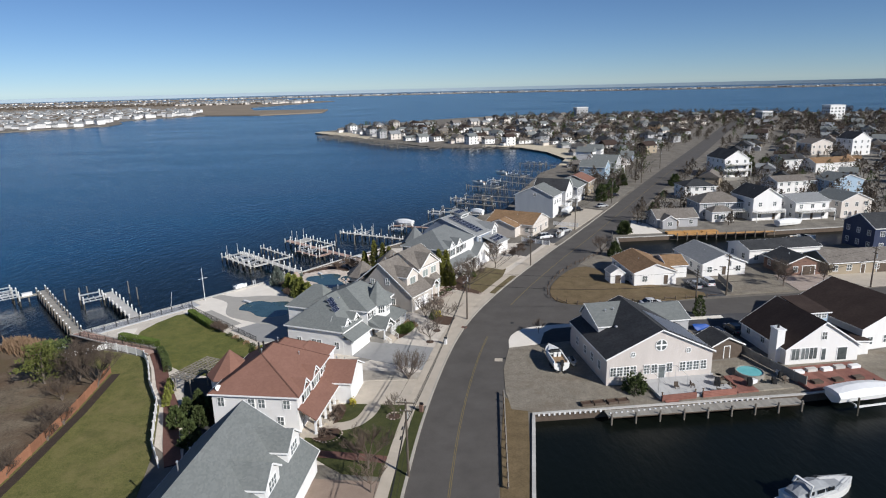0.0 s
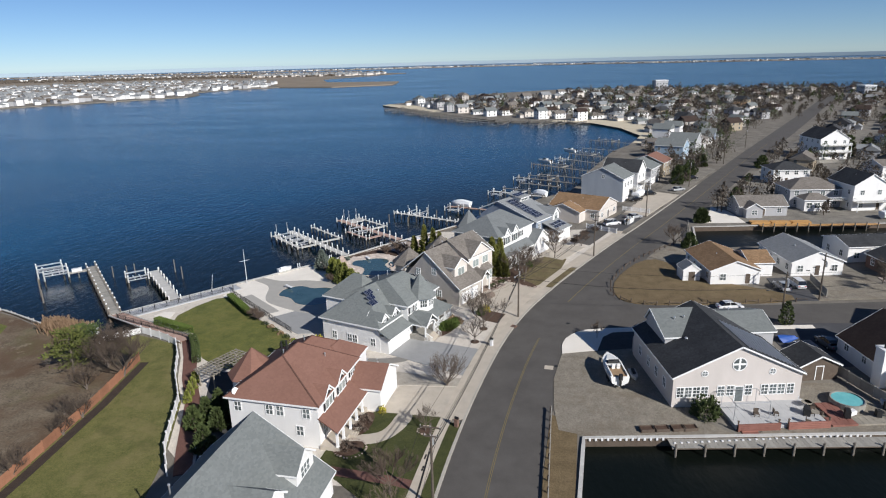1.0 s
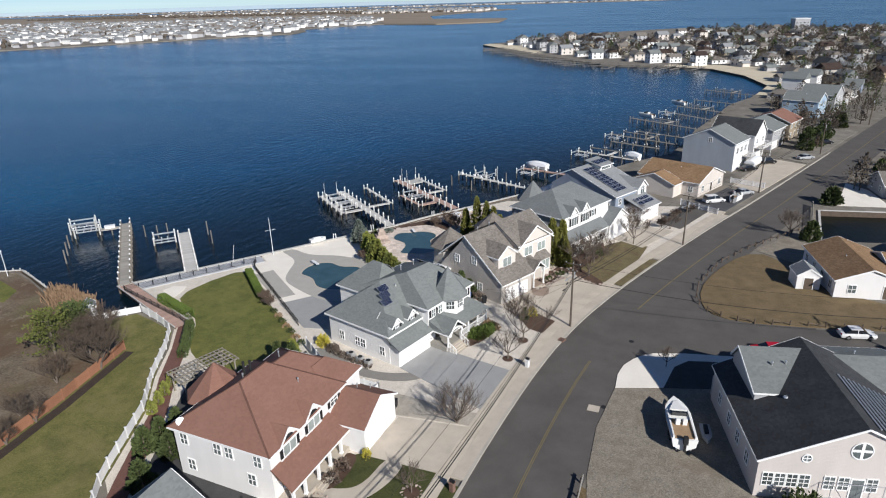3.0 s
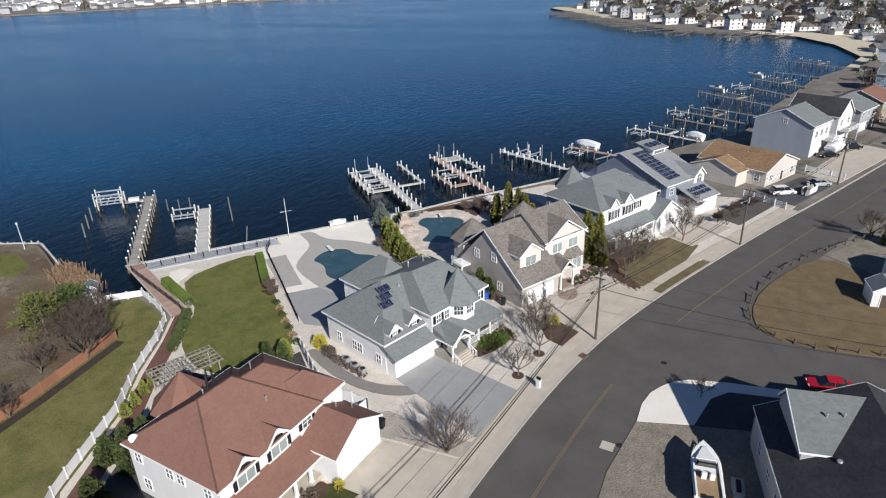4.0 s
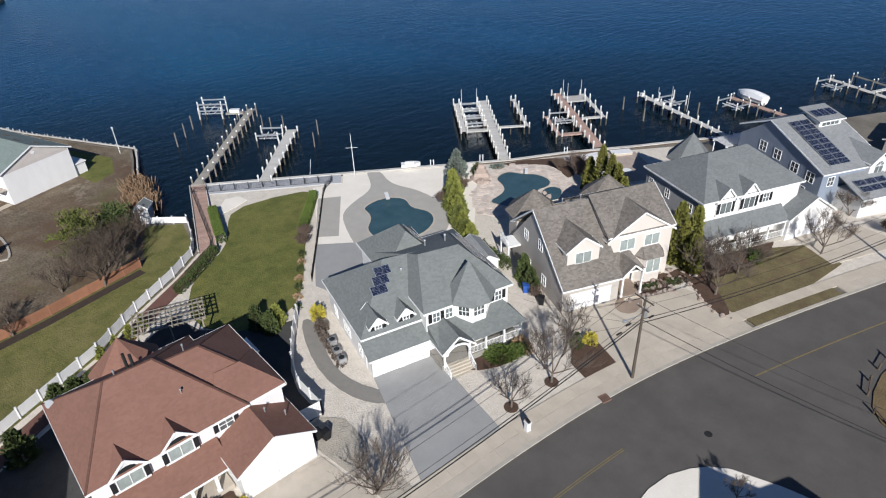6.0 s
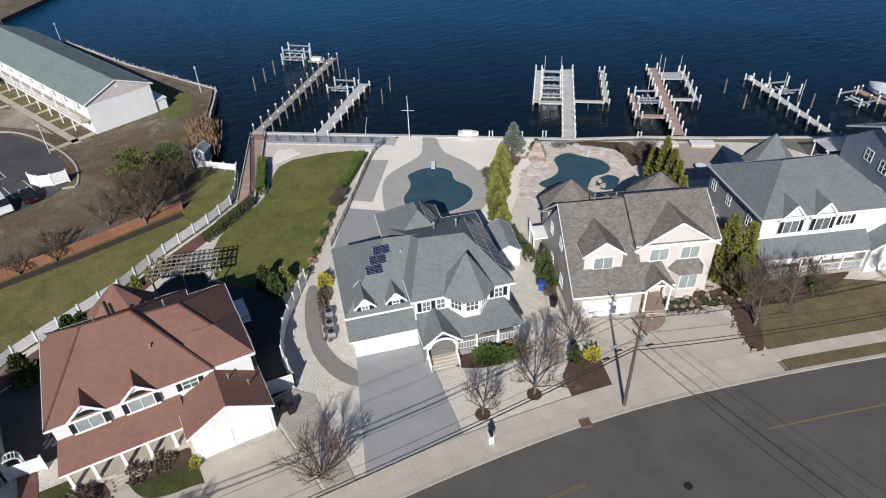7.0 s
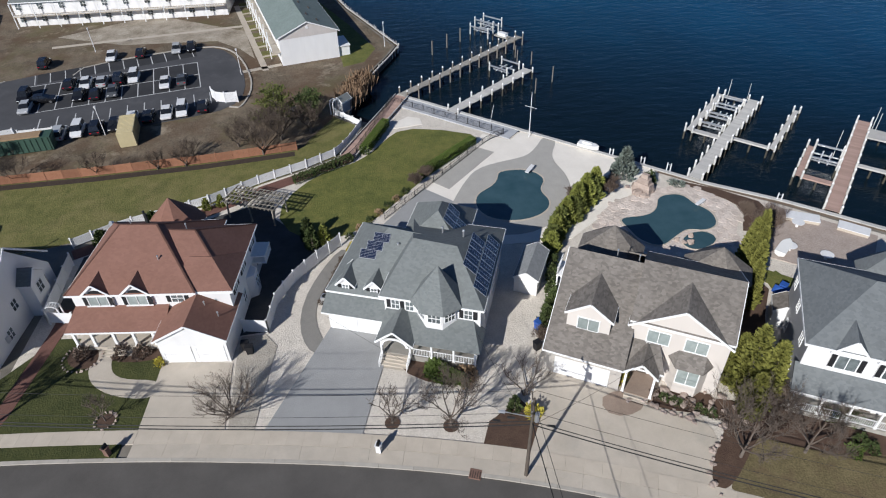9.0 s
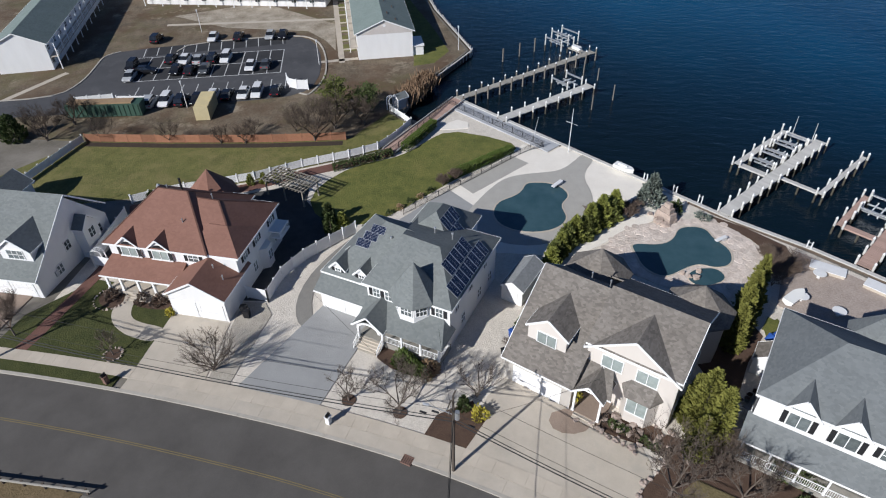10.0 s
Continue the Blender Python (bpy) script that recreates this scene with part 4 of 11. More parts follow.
for k in range(7):
    u = Vector((-100.0 - 5.4 * k, 65.7 - 1.44 * k))
    patch("lawn_plot", [(u.x + 2.2 + dx - 2.7, u.y + dy - 0.1) for dx, dy in ((-1.9, -1.9), (1.9, -0.9), (1.2, 1.7), (-2.5, 0.7))], "lawn2", 0.068, "small square of grass before an apartment", "lawn")
lot_kerb = thing("kerb_2", "pale concrete kerb round a parking lot", "kerb", kind="structure")
slab_row("kerb_stone", "kerb", [Vector(p) for p in rounded([(-97.6, 20.4), (-107.6, 50.8), (-105.8, 56.8), (-98.8, 60.8), (-86.0, 64.4), (-77.4, 63.4), (-77.0, 62.0)], 4)][2:26], 0.15, -0.15, -0.1, 0.2, 2.5, 0.02, 0, 90, lot_kerb)

lot_kerb_2 = thing("kerb_3", "pale concrete kerb round a parking lot entrance", "kerb", kind="structure")
slab_row("kerb_stone", "kerb", [Vector(p) for p in rounded([(-67.4, -18), (-71.4, 15.6), (-79.0, 17.8), (-88, 16.0), (-93.4, 14.8), (-97.4, 20.0)], 4)][2:22], 0.15, -0.15, -0.1, 0.2, 2.5, 0.02, 0, 60, lot_kerb_2)

# ---- bulkheads ----
def bulkhead(name, line, mat, label, z=0.3, width=0.45):
    t = thing(name, label, "bulkhead", kind="structure")
    pts = [Vector(p) for p in line]
    part("sheet_wall", ribbon(BM(), pts, 0.1, -0.12, -2.5, z - 0.14), "darkwood", t, "dark timber sheet piling")
    total = sum((b - a).length for a, b in zip(pts, pts[1:]))
    s = 0.0
    while s < total - 0.3:
        part("cap_board", ribbon(BM(), along(pts, s, min(s + 4.0, total) - 0.03), width / 2, -width / 2, z - 0.14, z), mat, t)
        s += 4.0
    return t


bulkhead("bulkhead", [(-77.6, 90.0), (-43.0, 129.6), (-37.2, 138), (-30, 146.6), (-19.7, 160)], "palewood", "bleached timber bulkhead cap along the bay", z=0.34, width=0.6)
bulkhead("bulkhead_2", [(2.5, 22), (4.2, 42), (6.1, 59.5), (16.0, 60.7), (45, 64.5), (75, 70.5)], "palewood", "pale capped canal bulkhead", z=0.25)
bulkhead("bulkhead_3", [(37.8, 140.8), (41.2, 159.8), (88, 165.4), (128, 171.8)], "palewood", "timber bulkhead of the further canal", z=0.25)
b = bulkhead("bulkhead_4", [(-166, 56.6), (-153, 73.2), (-127, 81.1), (-101, 91.6), (-96, 89.6), (-87, 85.6)], "palewood", "worn timber bulkhead round the condominium point", z=0.12, width=0.3)
ends = [Vector(p) for p in ((-153, 73.5), (-127, 81.4), (-101, 91.9), (-90, 86.9))]
rnd = random.Random(8)
for p, q in zip(ends, ends[1:]):
    n = int((q - p).length / 1.1)
    for k in range(n):
        c = p.lerp(q, (k + rnd.uniform(0.2, 0.8)) / n)
        part("bulkhead_post", tube(BM(), (c.x, c.y, -2.0), (c.x, c.y, rnd.uniform(0.1, 0.5)), 0.13, 0.11, 6), "palewood", b)
bulkhead("bulkhead_5", [(-230, 91.4), (-199, 74.0), (-185, 62.5)], "darkwood", "dark timber bulkhead across a narrow inlet", z=0.12)

# ---- house parts ----
FACE = {"F": 0, "R": 90, "B": 180, "L": -90}
CACHE = {}


def face_pose(face, u, v, z):
    """x runs to the right along the wall as seen from outside, y into the house."""
    return pose(u, v, z, 0, 0, FACE[face])


def cached(key, build, mat):
    if key not in CACHE:
        ob = part(key[0], build(BM()), mat)
        CACHE[key] = ob.data
        bpy.data.objects.remove(ob)
    return CACHE[key]


def placed(name, mesh, parent, m, label=""):
    ob = new(name, mesh)
    ob.parent = parent
    ob.matrix_basis = m
    if label:
        ob["label"] = label
    return ob


def window_frame(bm, w, h, cols, rows, arch):
    t = 0.09
    xs, zs = [-w / 2 - t], [-t]
    for i in range(cols + 1):
        x, k = -w / 2 + w * i / cols, 0.0 if i in (0, cols) else 0.03
        xs += [x] if not k else [x - k, x + k]
    for i in range(rows + 1):
        z, k = h * i / rows, 0.0 if i in (0, rows) else 0.025
        zs += [z] if not k else [z - k, z + k]
    xs.append(w / 2 + t)
    zs.append(h + t)
    grid = [[[bm.verts.new((x, y, z)) for z in zs] for x in xs] for y in (-0.07, 0.03)]
    bar = [[i % 2 == 0 or j % 2 == 0 for j in range(len(zs) - 1)] for i in range(len(xs) - 1)]
    for i in range(len(xs) - 1):
        for j in range(len(zs) - 1):
            if not bar[i][j]:
                continue
            f, b = grid
            bm.faces.new((f[i][j], f[i + 1][j], f[i + 1][j + 1], f[i][j + 1]))
            bm.faces.new((b[i][j + 1], b[i + 1][j + 1], b[i + 1][j], b[i][j]))
            for di, dj, p, q in ((-1, 0, (i, j + 1), (i, j)), (1, 0, (i + 1, j), (i + 1, j + 1)), (0, -1, (i, j), (i + 1, j)), (0, 1, (i + 1, j + 1), (i, j + 1))):
                a, c = i + di, j + dj
                if 0 <= a < len(bar) and 0 <= c < len(bar[0]) and bar[a][c]:
                    continue
                bm.faces.new((f[q[0]][q[1]], f[p[0]][p[1]], b[p[0]][p[1]], b[q[0]][q[1]]))
    if arch:
        n, r = 10, w / 2
        for i in range(n):
            a0, a1 = math.pi * i / n, math.pi * (i + 1) / n
            lo = [(r0 * math.cos(a), -0.07, h + t + r0 * 0.9 * math.sin(a)) for a, r0 in ((a0, r), (a0, r + t), (a1, r + t), (a1, r))]
            hexa(bm, lo, [(x, 0.03, z) for x, _, z in lo])
        for a in (math.pi / 4, math.pi / 2, 3 * math.pi / 4):
            beam(bm, (0, -0.03, h + t), (r * math.cos(a), -0.03, h + t + r * 0.9 * math.sin(a)), 0.05)
    return bm


def window_pane(bm, w, h, arch):
    box(bm, -w / 2, w / 2, -0.02, 0.02, 0, h)
    if arch:
        pts = [(w / 2 * math.cos(math.pi * i / 12), w / 2 * 0.9 * math.sin(math.pi * i / 12)) for i in range(13)]
        hexa(bm, [(x, 0.02, h + 0.09 + z) for x, z in pts][::-1], [(x, -0.02, h + 0.09 + z) for x, z in pts][::-1])
    return bm


GLASS = ["pane"]


def window(house, face, u, v, z, w=0.9, h=1.3, cols=2, rows=2, shutters=False, arch=False, frame_mat="trim", glass=None):
    m = face_pose(face, u, v, z)
    fr = placed("window", cached(("window", w, h, cols, rows, arch, frame_mat), lambda bm: window_frame(bm, w, h, cols, rows, arch), frame_mat), house, m)
    placed("pane", cached(("pane", w, h, arch, glass or GLASS[0]), lambda bm: window_pane(bm, w, h, arch), glass or GLASS[0]), fr, Matrix())
    if shutters:
        def shutter(bm):
            edge = [(0.0, 0.0)] + [(y, h * (k + q) / 6) for k in range(6) for y, q in ((-0.04, 0.1), (-0.065, 0.2), (-0.05, 0.85), (-0.04, 0.9))] + [(0.0, h)]
            return hexa(bm, [(0.2, y, z) for y, z in edge], [(-0.2, y, z) for y, z in edge])
        for s in (-1, 1):
            placed("shutter", cached(("shutter", h), shutter, "shutter"), house, m @ pose(s * (w / 2 + 0.32), 0, 0), "black louvred shutter")
    return fr


def garage_door(house, face, u, v, w=2.5, h=2.1, mat="door"):
    def build(bm):
        for k in range(4):
            z0 = h * k / 4
            box(bm, -w / 2, w / 2, -0.03, 0.04, z0 + 0.012, z0 + h / 4 - 0.012)
            n = max(2, round(w / 0.65))
            for i in range(n):
                x0 = -w / 2 + w * i / n
                box(bm, x0 + 0.08, x0 + w / n - 0.08, -0.05, -0.03, z0 + 0.1, z0 + h / 4 - 0.1)
        box(bm, -w / 2, w / 2, 0.0, 0.03, 0, h)
        return bm

    def casing(bm):
        box(bm, -w / 2 - 0.14, -w / 2, -0.06, 0.02, 0, h + 0.14)
        box(bm, w / 2, w / 2 + 0.14, -0.06, 0.02, 0, h + 0.14)
        box(bm, -w / 2, w / 2, -0.06, 0.02, h, h + 0.14)
        return bm
    m = face_pose(face, u, v, 0.13)
    d = placed("garage_door", cached(("garage_door", w, h, mat), build, mat), house, m, "panelled white garage door" if mat == "door" else "")
    placed("casing", cached(("casing", w, h), casing, "trim"), d, Matrix())
    return d


def entry_door(house, face, u, v, z, w=0.95, h=2.05, mat="darkwood"):
    def build(bm):
        box(bm, -w / 2, w / 2, -0.04, 0.03, 0, h)
        for x in (-w / 4, w / 4):
            for z0, z1 in ((0.2, 0.9), (1.05, 1.85)):
                box(bm, x - w * 0.17, x + w * 0.17, -0.055, -0.04, z0, z1)
        return bm
    d = placed("door", cached(("door", w, h, mat), build, mat), house, face_pose(face, u, v, z))
    placed("casing", cached(("casing", w, h), lambda bm: (box(bm, -w / 2 - 0.12, -w / 2, -0.06, 0.02, 0, h + 0.12), box(bm, w / 2, w / 2 + 0.12, -0.06, 0.02, 0, h + 0.12), box(bm, -w / 2, w / 2, -0.06, 0.02, h, h + 0.12))[0], "trim"), d, Matrix())
    return d


def house(name, label, x, y, angle, category="house", group=""):
    return thing(name, label, category, pose(x, y, 0, 0, 0, angle), group)


def walls(h, u0, u1, v0, v1, z1, mat, gable="", zr=0.0, mid=None, z0=-0.3):
    """A block of wall; gable 'u' or 'v' is the way the ridge runs, zr its height."""
    pts = [(u, v, z) for u in (u0, u1) for v in (v0, v1) for z in (z0, z1)]
    if gable == "u":
        vm = mid if mid is not None else (v0 + v1) / 2
        pts += [(u0, vm, zr), (u1, vm, zr)]
    if gable == "v":
        um = mid if mid is not None else (u0 + u1) / 2
        pts += [(um, v0, zr), (um, v1, zr)]
    bm = BM()
    hull(bm, [Vector(p) for p in pts])
    return part("wall", bm, mat, h)


def gable_roof(h, u0, u1, v0, v1, ze, zr, axis, mat, over=0.4, rake=0.3, mid=None, thick=0.16, trim="trim", ze2=None, skip=""):
    """Two slopes; ridge along axis at mid. ze2: the eave height of the further slope."""
    ze2 = ze if ze2 is None else ze2
    bm, boards = BM(), []
    if axis == "u":
        vm = mid if mid is not None else (v0 + v1) / 2
        lo, hi = (zr - ze) / (vm - v0), (zr - ze2) / (v1 - vm)
        a, b = u0 - rake, u1 + rake
        quads = [[(a, v0 - over, ze - over * lo), (b, v0 - over, ze - over * lo), (b, vm, zr), (a, vm, zr)], [(b, v1 + over, ze2 - over * hi), (a, v1 + over, ze2 - over * hi), (a, vm, zr), (b, vm, zr)]]
    else:
        um = mid if mid is not None else (u0 + u1) / 2
        lo, hi = (zr - ze) / (um - u0), (zr - ze2) / (u1 - um)
        a, b = v0 - rake, v1 + rake
        quads = [[(u0 - over, b, ze - over * lo), (u0 - over, a, ze - over * lo), (um, a, zr), (um, b, zr)], [(u1 + over, a, ze2 - over * hi), (u1 + over, b, ze2 - over * hi), (um, b, zr), (um, a, zr)]]
    up = Vector((0, 0, 0.2))
    for q, ends in zip(quads, ("ba", "ab")):
        panel(bm, [Vector(p) + up for p in q], thick)
        q = [Vector(p) + up for p in q]
        dn = Vector((0, 0, -0.1))
        for p, r, end in ((q[0], q[1], ""), (q[1], q[2], ends[0]), (q[3], q[0], ends[1])):
            if not end or end not in skip:
                boards.append((p + dn, r + dn))
    r = part("roof", bm, mat, h)
    for p, q in boards:
        part("fascia", beam(BM(), p, q, 0.06, 0.2), trim, r)
    return r


def hip_roof(h, u0, u1, v0, v1, ze, zr, ridge, mat, over=0.4, trim="trim", caps=None):
    """Hipped roof over a rectangle, its ridge between two points (u, v)."""
    a, b, c, d = u0 - over, u1 + over, v0 - over, v1 + over
    pts = [(x, y, ze + 0.1) for x in (a, b) for y in (c, d)] + [(x, y, ze + 0.02) for x in (a, b) for y in (c, d)] + [(x, y, zr + 0.2) for x, y in ridge]
    r = part("roof", hull(BM(), [Vector(p) for p in pts]), mat, h)
    for p, q in (((a, c), (b, c)), ((b, c), (b, d)), ((b, d), (a, d)), ((a, d), (a, c))):
        part("fascia", beam(BM(), (*p, ze), (*q, ze), 0.07, 0.22), trim, r)
    if caps:
        ends = [Vector((x, y, zr + 0.2)) for x, y in ridge]
        lines = [(Vector((x, y, ze + 0.1)), min(ends, key=lambda e: (e.xy - Vector((x, y))).length)) for x in (a, b) for y in (c, d)]
        for p, q in lines + ([(ends[0], ends[1])] if (ends[0] - ends[1]).length > 0.3 else []):
            part("ridge_cap", beam(BM(), p, q, 0.18, 0.06), caps, r, "dark ridge shingles")
    return r


def shed_roof(h, quad, mat, thick=0.15, trim="trim"):
    r = part("roof", panel(BM(), quad, thick), mat, h)
    bm = BM()
    dn = Vector((0, 0, -0.1))
    q = [Vector(p) for p in quad]
    beam(bm, q[0] + dn, q[1] + dn, 0.06, 0.2)
    part("fascia", bm, trim, r, "white fascia board")
    return r


def cone_roof(h, u, v, r, z0, z1, mat, sides=8, turn=22.5):
    pts = [(u + r * math.cos(radians(turn + 360 * i / sides)), v + r * math.sin(radians(turn + 360 * i / sides)), z) for i in range(sides) for z in (z0, z0 + 0.1)] + [(u, v, z1)]
    return part("roof", hull(BM(), [Vector(p) for p in pts]), mat, h, "pointed turret roof")


def turret_wall(h, u, v, r, z0, z1, mat, sides=8, turn=22.5):
    bm = BM()
    prism(bm, [(u + r * math.cos(radians(turn + 360 * i / sides)), v + r * math.sin(radians(turn + 360 * i / sides))) for i in range(sides)], z0, z1)
    return part("wall", bm, mat, h)


def dormer(h, u, v, z0, w, ze, za, depth, wall, roof, win=(0.8, 0.9, 2, 2), shutters=False, arch=False):
    """A front dormer, its face at v."""
    walls(h, u - w / 2, u + w / 2, v, v + depth, ze, wall, "v", za, z0=z0)
    gable_roof(h, u - w / 2, u + w / 2, v, v + depth, ze, za, "v", roof, over=0.25, rake=0.2, thick=0.1)
    window(h, "F", u, v, z0 + 0.25, win[0], win[1], win[2], win[3], shutters, arch)


def posts(h, pts, z0, z1, size=0.18, mat="trim", name="post"):
    def build(bm):
        box(bm, -size / 2, size / 2, -size / 2, size / 2, 0, z1 - z0)
        box(bm, -size * 0.7, size * 0.7, -size * 0.7, size * 0.7, 0, 0.15)
        box(bm, -size * 0.7, size * 0.7, -size * 0.7, size * 0.7, z1 - z0 - 0.12, z1 - z0)
        return bm
    mesh = cached((name, size, round(z1 - z0, 2), mat), build, mat)
    for u, v in pts:
        placed(name, mesh, h, pose(u, v, z0))


def railing(h, p, q, z0, height=0.95, mat="trim", step=0.16, name="railing"):
    p, q = Vector((*p, z0)), Vector((*q, z0))
    bm = BM()
    up = Vector((0, 0, 1))
    beam(bm, p + up * height, q + up * height, 0.08, 0.06)
    beam(bm, p + up * 0.12, q + up * 0.12, 0.06, 0.05)
    n = max(2, int((q - p).length / step))
    for i in range(n + 1):
        c = p.lerp(q, i / n)
        beam(bm, c + up * 0.12, c + up * height, 0.035)
    return part(name, bm, mat, h, "white baluster railing" if mat == "trim" else "")


def steps(h, u0, u1, v, z, n=5, tread=0.3, mat="apron"):
    """A flight that comes down to the front from v."""
    for k in range(n):
        bm = BM()
        box(bm, u0, u1, v - tread * (k + 1), v - tread * k, -0.1, z - z * (k + 0.5) / n)
        part("step", bm, mat, h)


def vent(h, u, v, z, tall=0.5, r=0.06):
    def build(bm):
        tube(bm, (0, 0, -0.4), (0, 0, tall), r, r, 8)
        tube(bm, (0, 0, tall - 0.05), (0, 0, tall + 0.08), r * 1.8, r * 1.3, 8)
        return bm
    placed("vent_pipe", cached(("vent_pipe", tall, r), build, "alu"), h, pose(u, v, z))


def solar_panel(h, m, w=1.0, l=1.65, group=None):
    def cells(bm):
        box(bm, -w / 2 + 0.03, w / 2 - 0.03, -l / 2 + 0.03, l / 2 - 0.03, 0.0, 0.05)
        return bm

    def rim(bm):
        for x0, x1, y0, y1 in ((-w / 2, w / 2, -l / 2, -l / 2 + 0.03), (-w / 2, w / 2, l / 2 - 0.03, l / 2), (-w / 2, -w / 2 + 0.03, -l / 2 + 0.03, l / 2 - 0.03), (w / 2 - 0.03, w / 2, -l / 2 + 0.03, l / 2 - 0.03)):
            box(bm, x0, x1, y0, y1, 0, 0.06)
        for i in range(1, 6):
            y = -l / 2 + l * i / 6
            box(bm, -w / 2 + 0.03, w / 2 - 0.03, y - 0.006, y + 0.006, 0.045, 0.054)
        box(bm, -0.006, 0.006, -l / 2 + 0.03, l / 2 - 0.03, 0.045, 0.054)
        return bm
    p = placed("solar_panel", cached(("solar_panel", w, l), cells, "solar"), h, m, "dark blue solar panel")
    placed("panel_frame", cached(("panel_frame", w, l), rim, "alu"), p, Matrix())


def on_slope(p, ux, uy):
    """A pose at p with x along ux and y up the slope uy."""
    x = Vector(ux).normalized()
    y = Vector(uy)
    y = (y - x * x.dot(y)).normalized()
    z = x.cross(y)
    m = Matrix((x, y, z)).transposed().to_4x4()
    m.translation = Vector(p) + z * 0.06
    return m

# ---- red-roofed white house ----
def red_house():
    h = house("house", "white house with red-brown shingle roof, arched dormers and front porch", -18.72, 69.8, 84)
    walls(h, -16.2, -3.6, 4.5, 16.2, 5.75, "white")
    walls(h, -3.62, -0.3, 4.52, 15.3, 5.74, "white")
    hip_roof(h, -16.2, -3.9, 4.5, 16.2, 5.75, 9.6, ((-12.2, 10.6), (-8.3, 10.5)), "r_red", caps="r_redcap")
    hip_roof(h, -9.4, -0.3, 4.72, 15.3, 5.62, 8.8, ((-7.4, 10.6), (-4.5, 10.4)), "r_red", caps="r_redcap")
    hip_roof(h, -6.0, -0.26, 4.74, 10.2, 5.68, 7.5, ((-4.6, 7.6), (-2.3, 7.5)), "r_red")
    walls(h, -6.9, -0.2, 0.2, 6.0, 3.3, "white", "v", 5.1)
    gable_roof(h, -6.9, -0.2, 0.2, 6.4, 3.3, 5.2, "v", "r_red", over=0.3)
    for u in (-5.2, -1.95):
        garage_door(h, "F", u, 0.2, 2.6, 2.1)
    shed_roof(h, [(-16.7, 1.9, 2.85), (-6.7, 1.9, 2.85), (-6.7, 4.6, 4.15), (-16.2, 4.6, 4.15)], "r_red")
    bm = BM()
    box(bm, -16.4, -7.0, 2.1, 4.5, -0.2, 0.6)
    part("porch_floor", bm, "apron", h, "pale porch floor")
    posts(h, [(-16.2, 2.3), (-14.4, 2.3), (-12.2, 2.3), (-10.2, 2.3), (-8.2, 2.3)], 0.6, 2.8, 0.26, name="porch_post")
    steps(h, -13.2, -10.6, 2.1, 0.6, 4)
    entry_door(h, "F", -11.6, 4.5, 0.6)
    for u in (-14.6, -9.0):
        window(h, "F", u, 4.5, 1.2, 1.0, 1.4)
    for u in (-13.5, -9.55):
        dormer(h, u, 4.28, 4.1, 2.75, 5.75, 7.0, 3.4, "white", "r_red", (1.9, 1.15, 2, 1), True)
        bm = BM()
        hexa(bm, [(u - 0.82 * math.cos(math.pi * k / 8), 4.24, 5.68 + 0.68 * math.sin(math.pi * k / 8)) for k in range(9)], [(u - 0.82 * math.cos(math.pi * k / 8), 4.29, 5.68 + 0.68 * math.sin(math.pi * k / 8)) for k in range(9)])
        bmesh.ops.recalc_face_normals(bm, faces=bm.faces)
        part("arch_panel", bm, "shutter", h, "dark arched panel above a window")
    window(h, "F", -5.6, 4.5, 4.4, 1.2, 1.0, 2, 2, True, glass="pane")
    for v, z in ((6.0, 4.0), (9.4, 4.0), (10.8, 4.0), (15.0, 4.0), (7.0, 1.6), (14.6, 1.0)):
        window(h, "L", -16.2, v, z, 0.85, 1.2, 2, 2, glass="pane")
    for v, z in ((6.5, 4.1), (9.5, 4.1), (13.5, 4.1), (8.0, 1.1), (14, 1.1)):
        window(h, "R", -0.3, v, z, 0.9, 1.25, 2, 2, z > 3)
    bm = BM()
    prism(bm, [(-0.3, 9.4), (0.5, 9.9), (0.5, 11.2), (-0.3, 11.7)], -0.2, 3.0)
    part("bay_wall", bm, "white", h, "white bay window base")
    window(h, "R", 0.5, 10.55, 1.1, 1.0, 1.3)
    bm = BM()
    for k in range(2):
        box(bm, -0.3, 1.3, 12.4 + k * 0.01, 15.0, 2.6 + k * 0.9, 2.75 + k * 0.9)
    part("balcony", bm, "trim", h, "small white side balcony")
    railing(h, (1.25, 12.4), (1.25, 15.0), 2.75)
    turret_wall(h, -9.4, 16.6, 2.9, -0.2, 5.5, "white")
    cone_roof(h, -9.4, 16.6, 3.4, 5.5, 9.0, "r_red")
    for u in (-13, -4):
        window(h, "B", u, 16.2 if u < -9 else 15.3, 1.0, 1.4, 1.6, 2, 2)
        window(h, "B", u, 16.2 if u < -9 else 15.3, 3.9, 1.1, 1.3)
    for u, v, z in ((-7.6, 7.2, 7.7), (-2.6, 3.4, 4.8), (-1.2, 2.6, 4.1), (-11.2, 11.0, 9.5), (-5.6, 11.0, 8.9)):
        vent(h, u, v, z)
    for u, v in ((-9.6, 11.4), (-10.0, 11.9)):
        part("flue", tube(BM(), (u, v, 8.6), (u, v, 10.5), 0.13, 0.13, 8), "iron", h, "black flue pipe")
    dish = part("satellite_dish", tube(BM(), (-15.9, 15.4, 6.4), (-16.05, 15.2, 6.5), 0.38, 0.42, 12), "alu", h, "grey satellite dish")
    part("dish_arm", beam(BM(), (-15.7, 15.6, 5.7), (-15.9, 15.4, 6.4), 0.06), "alu", dish)
    return h


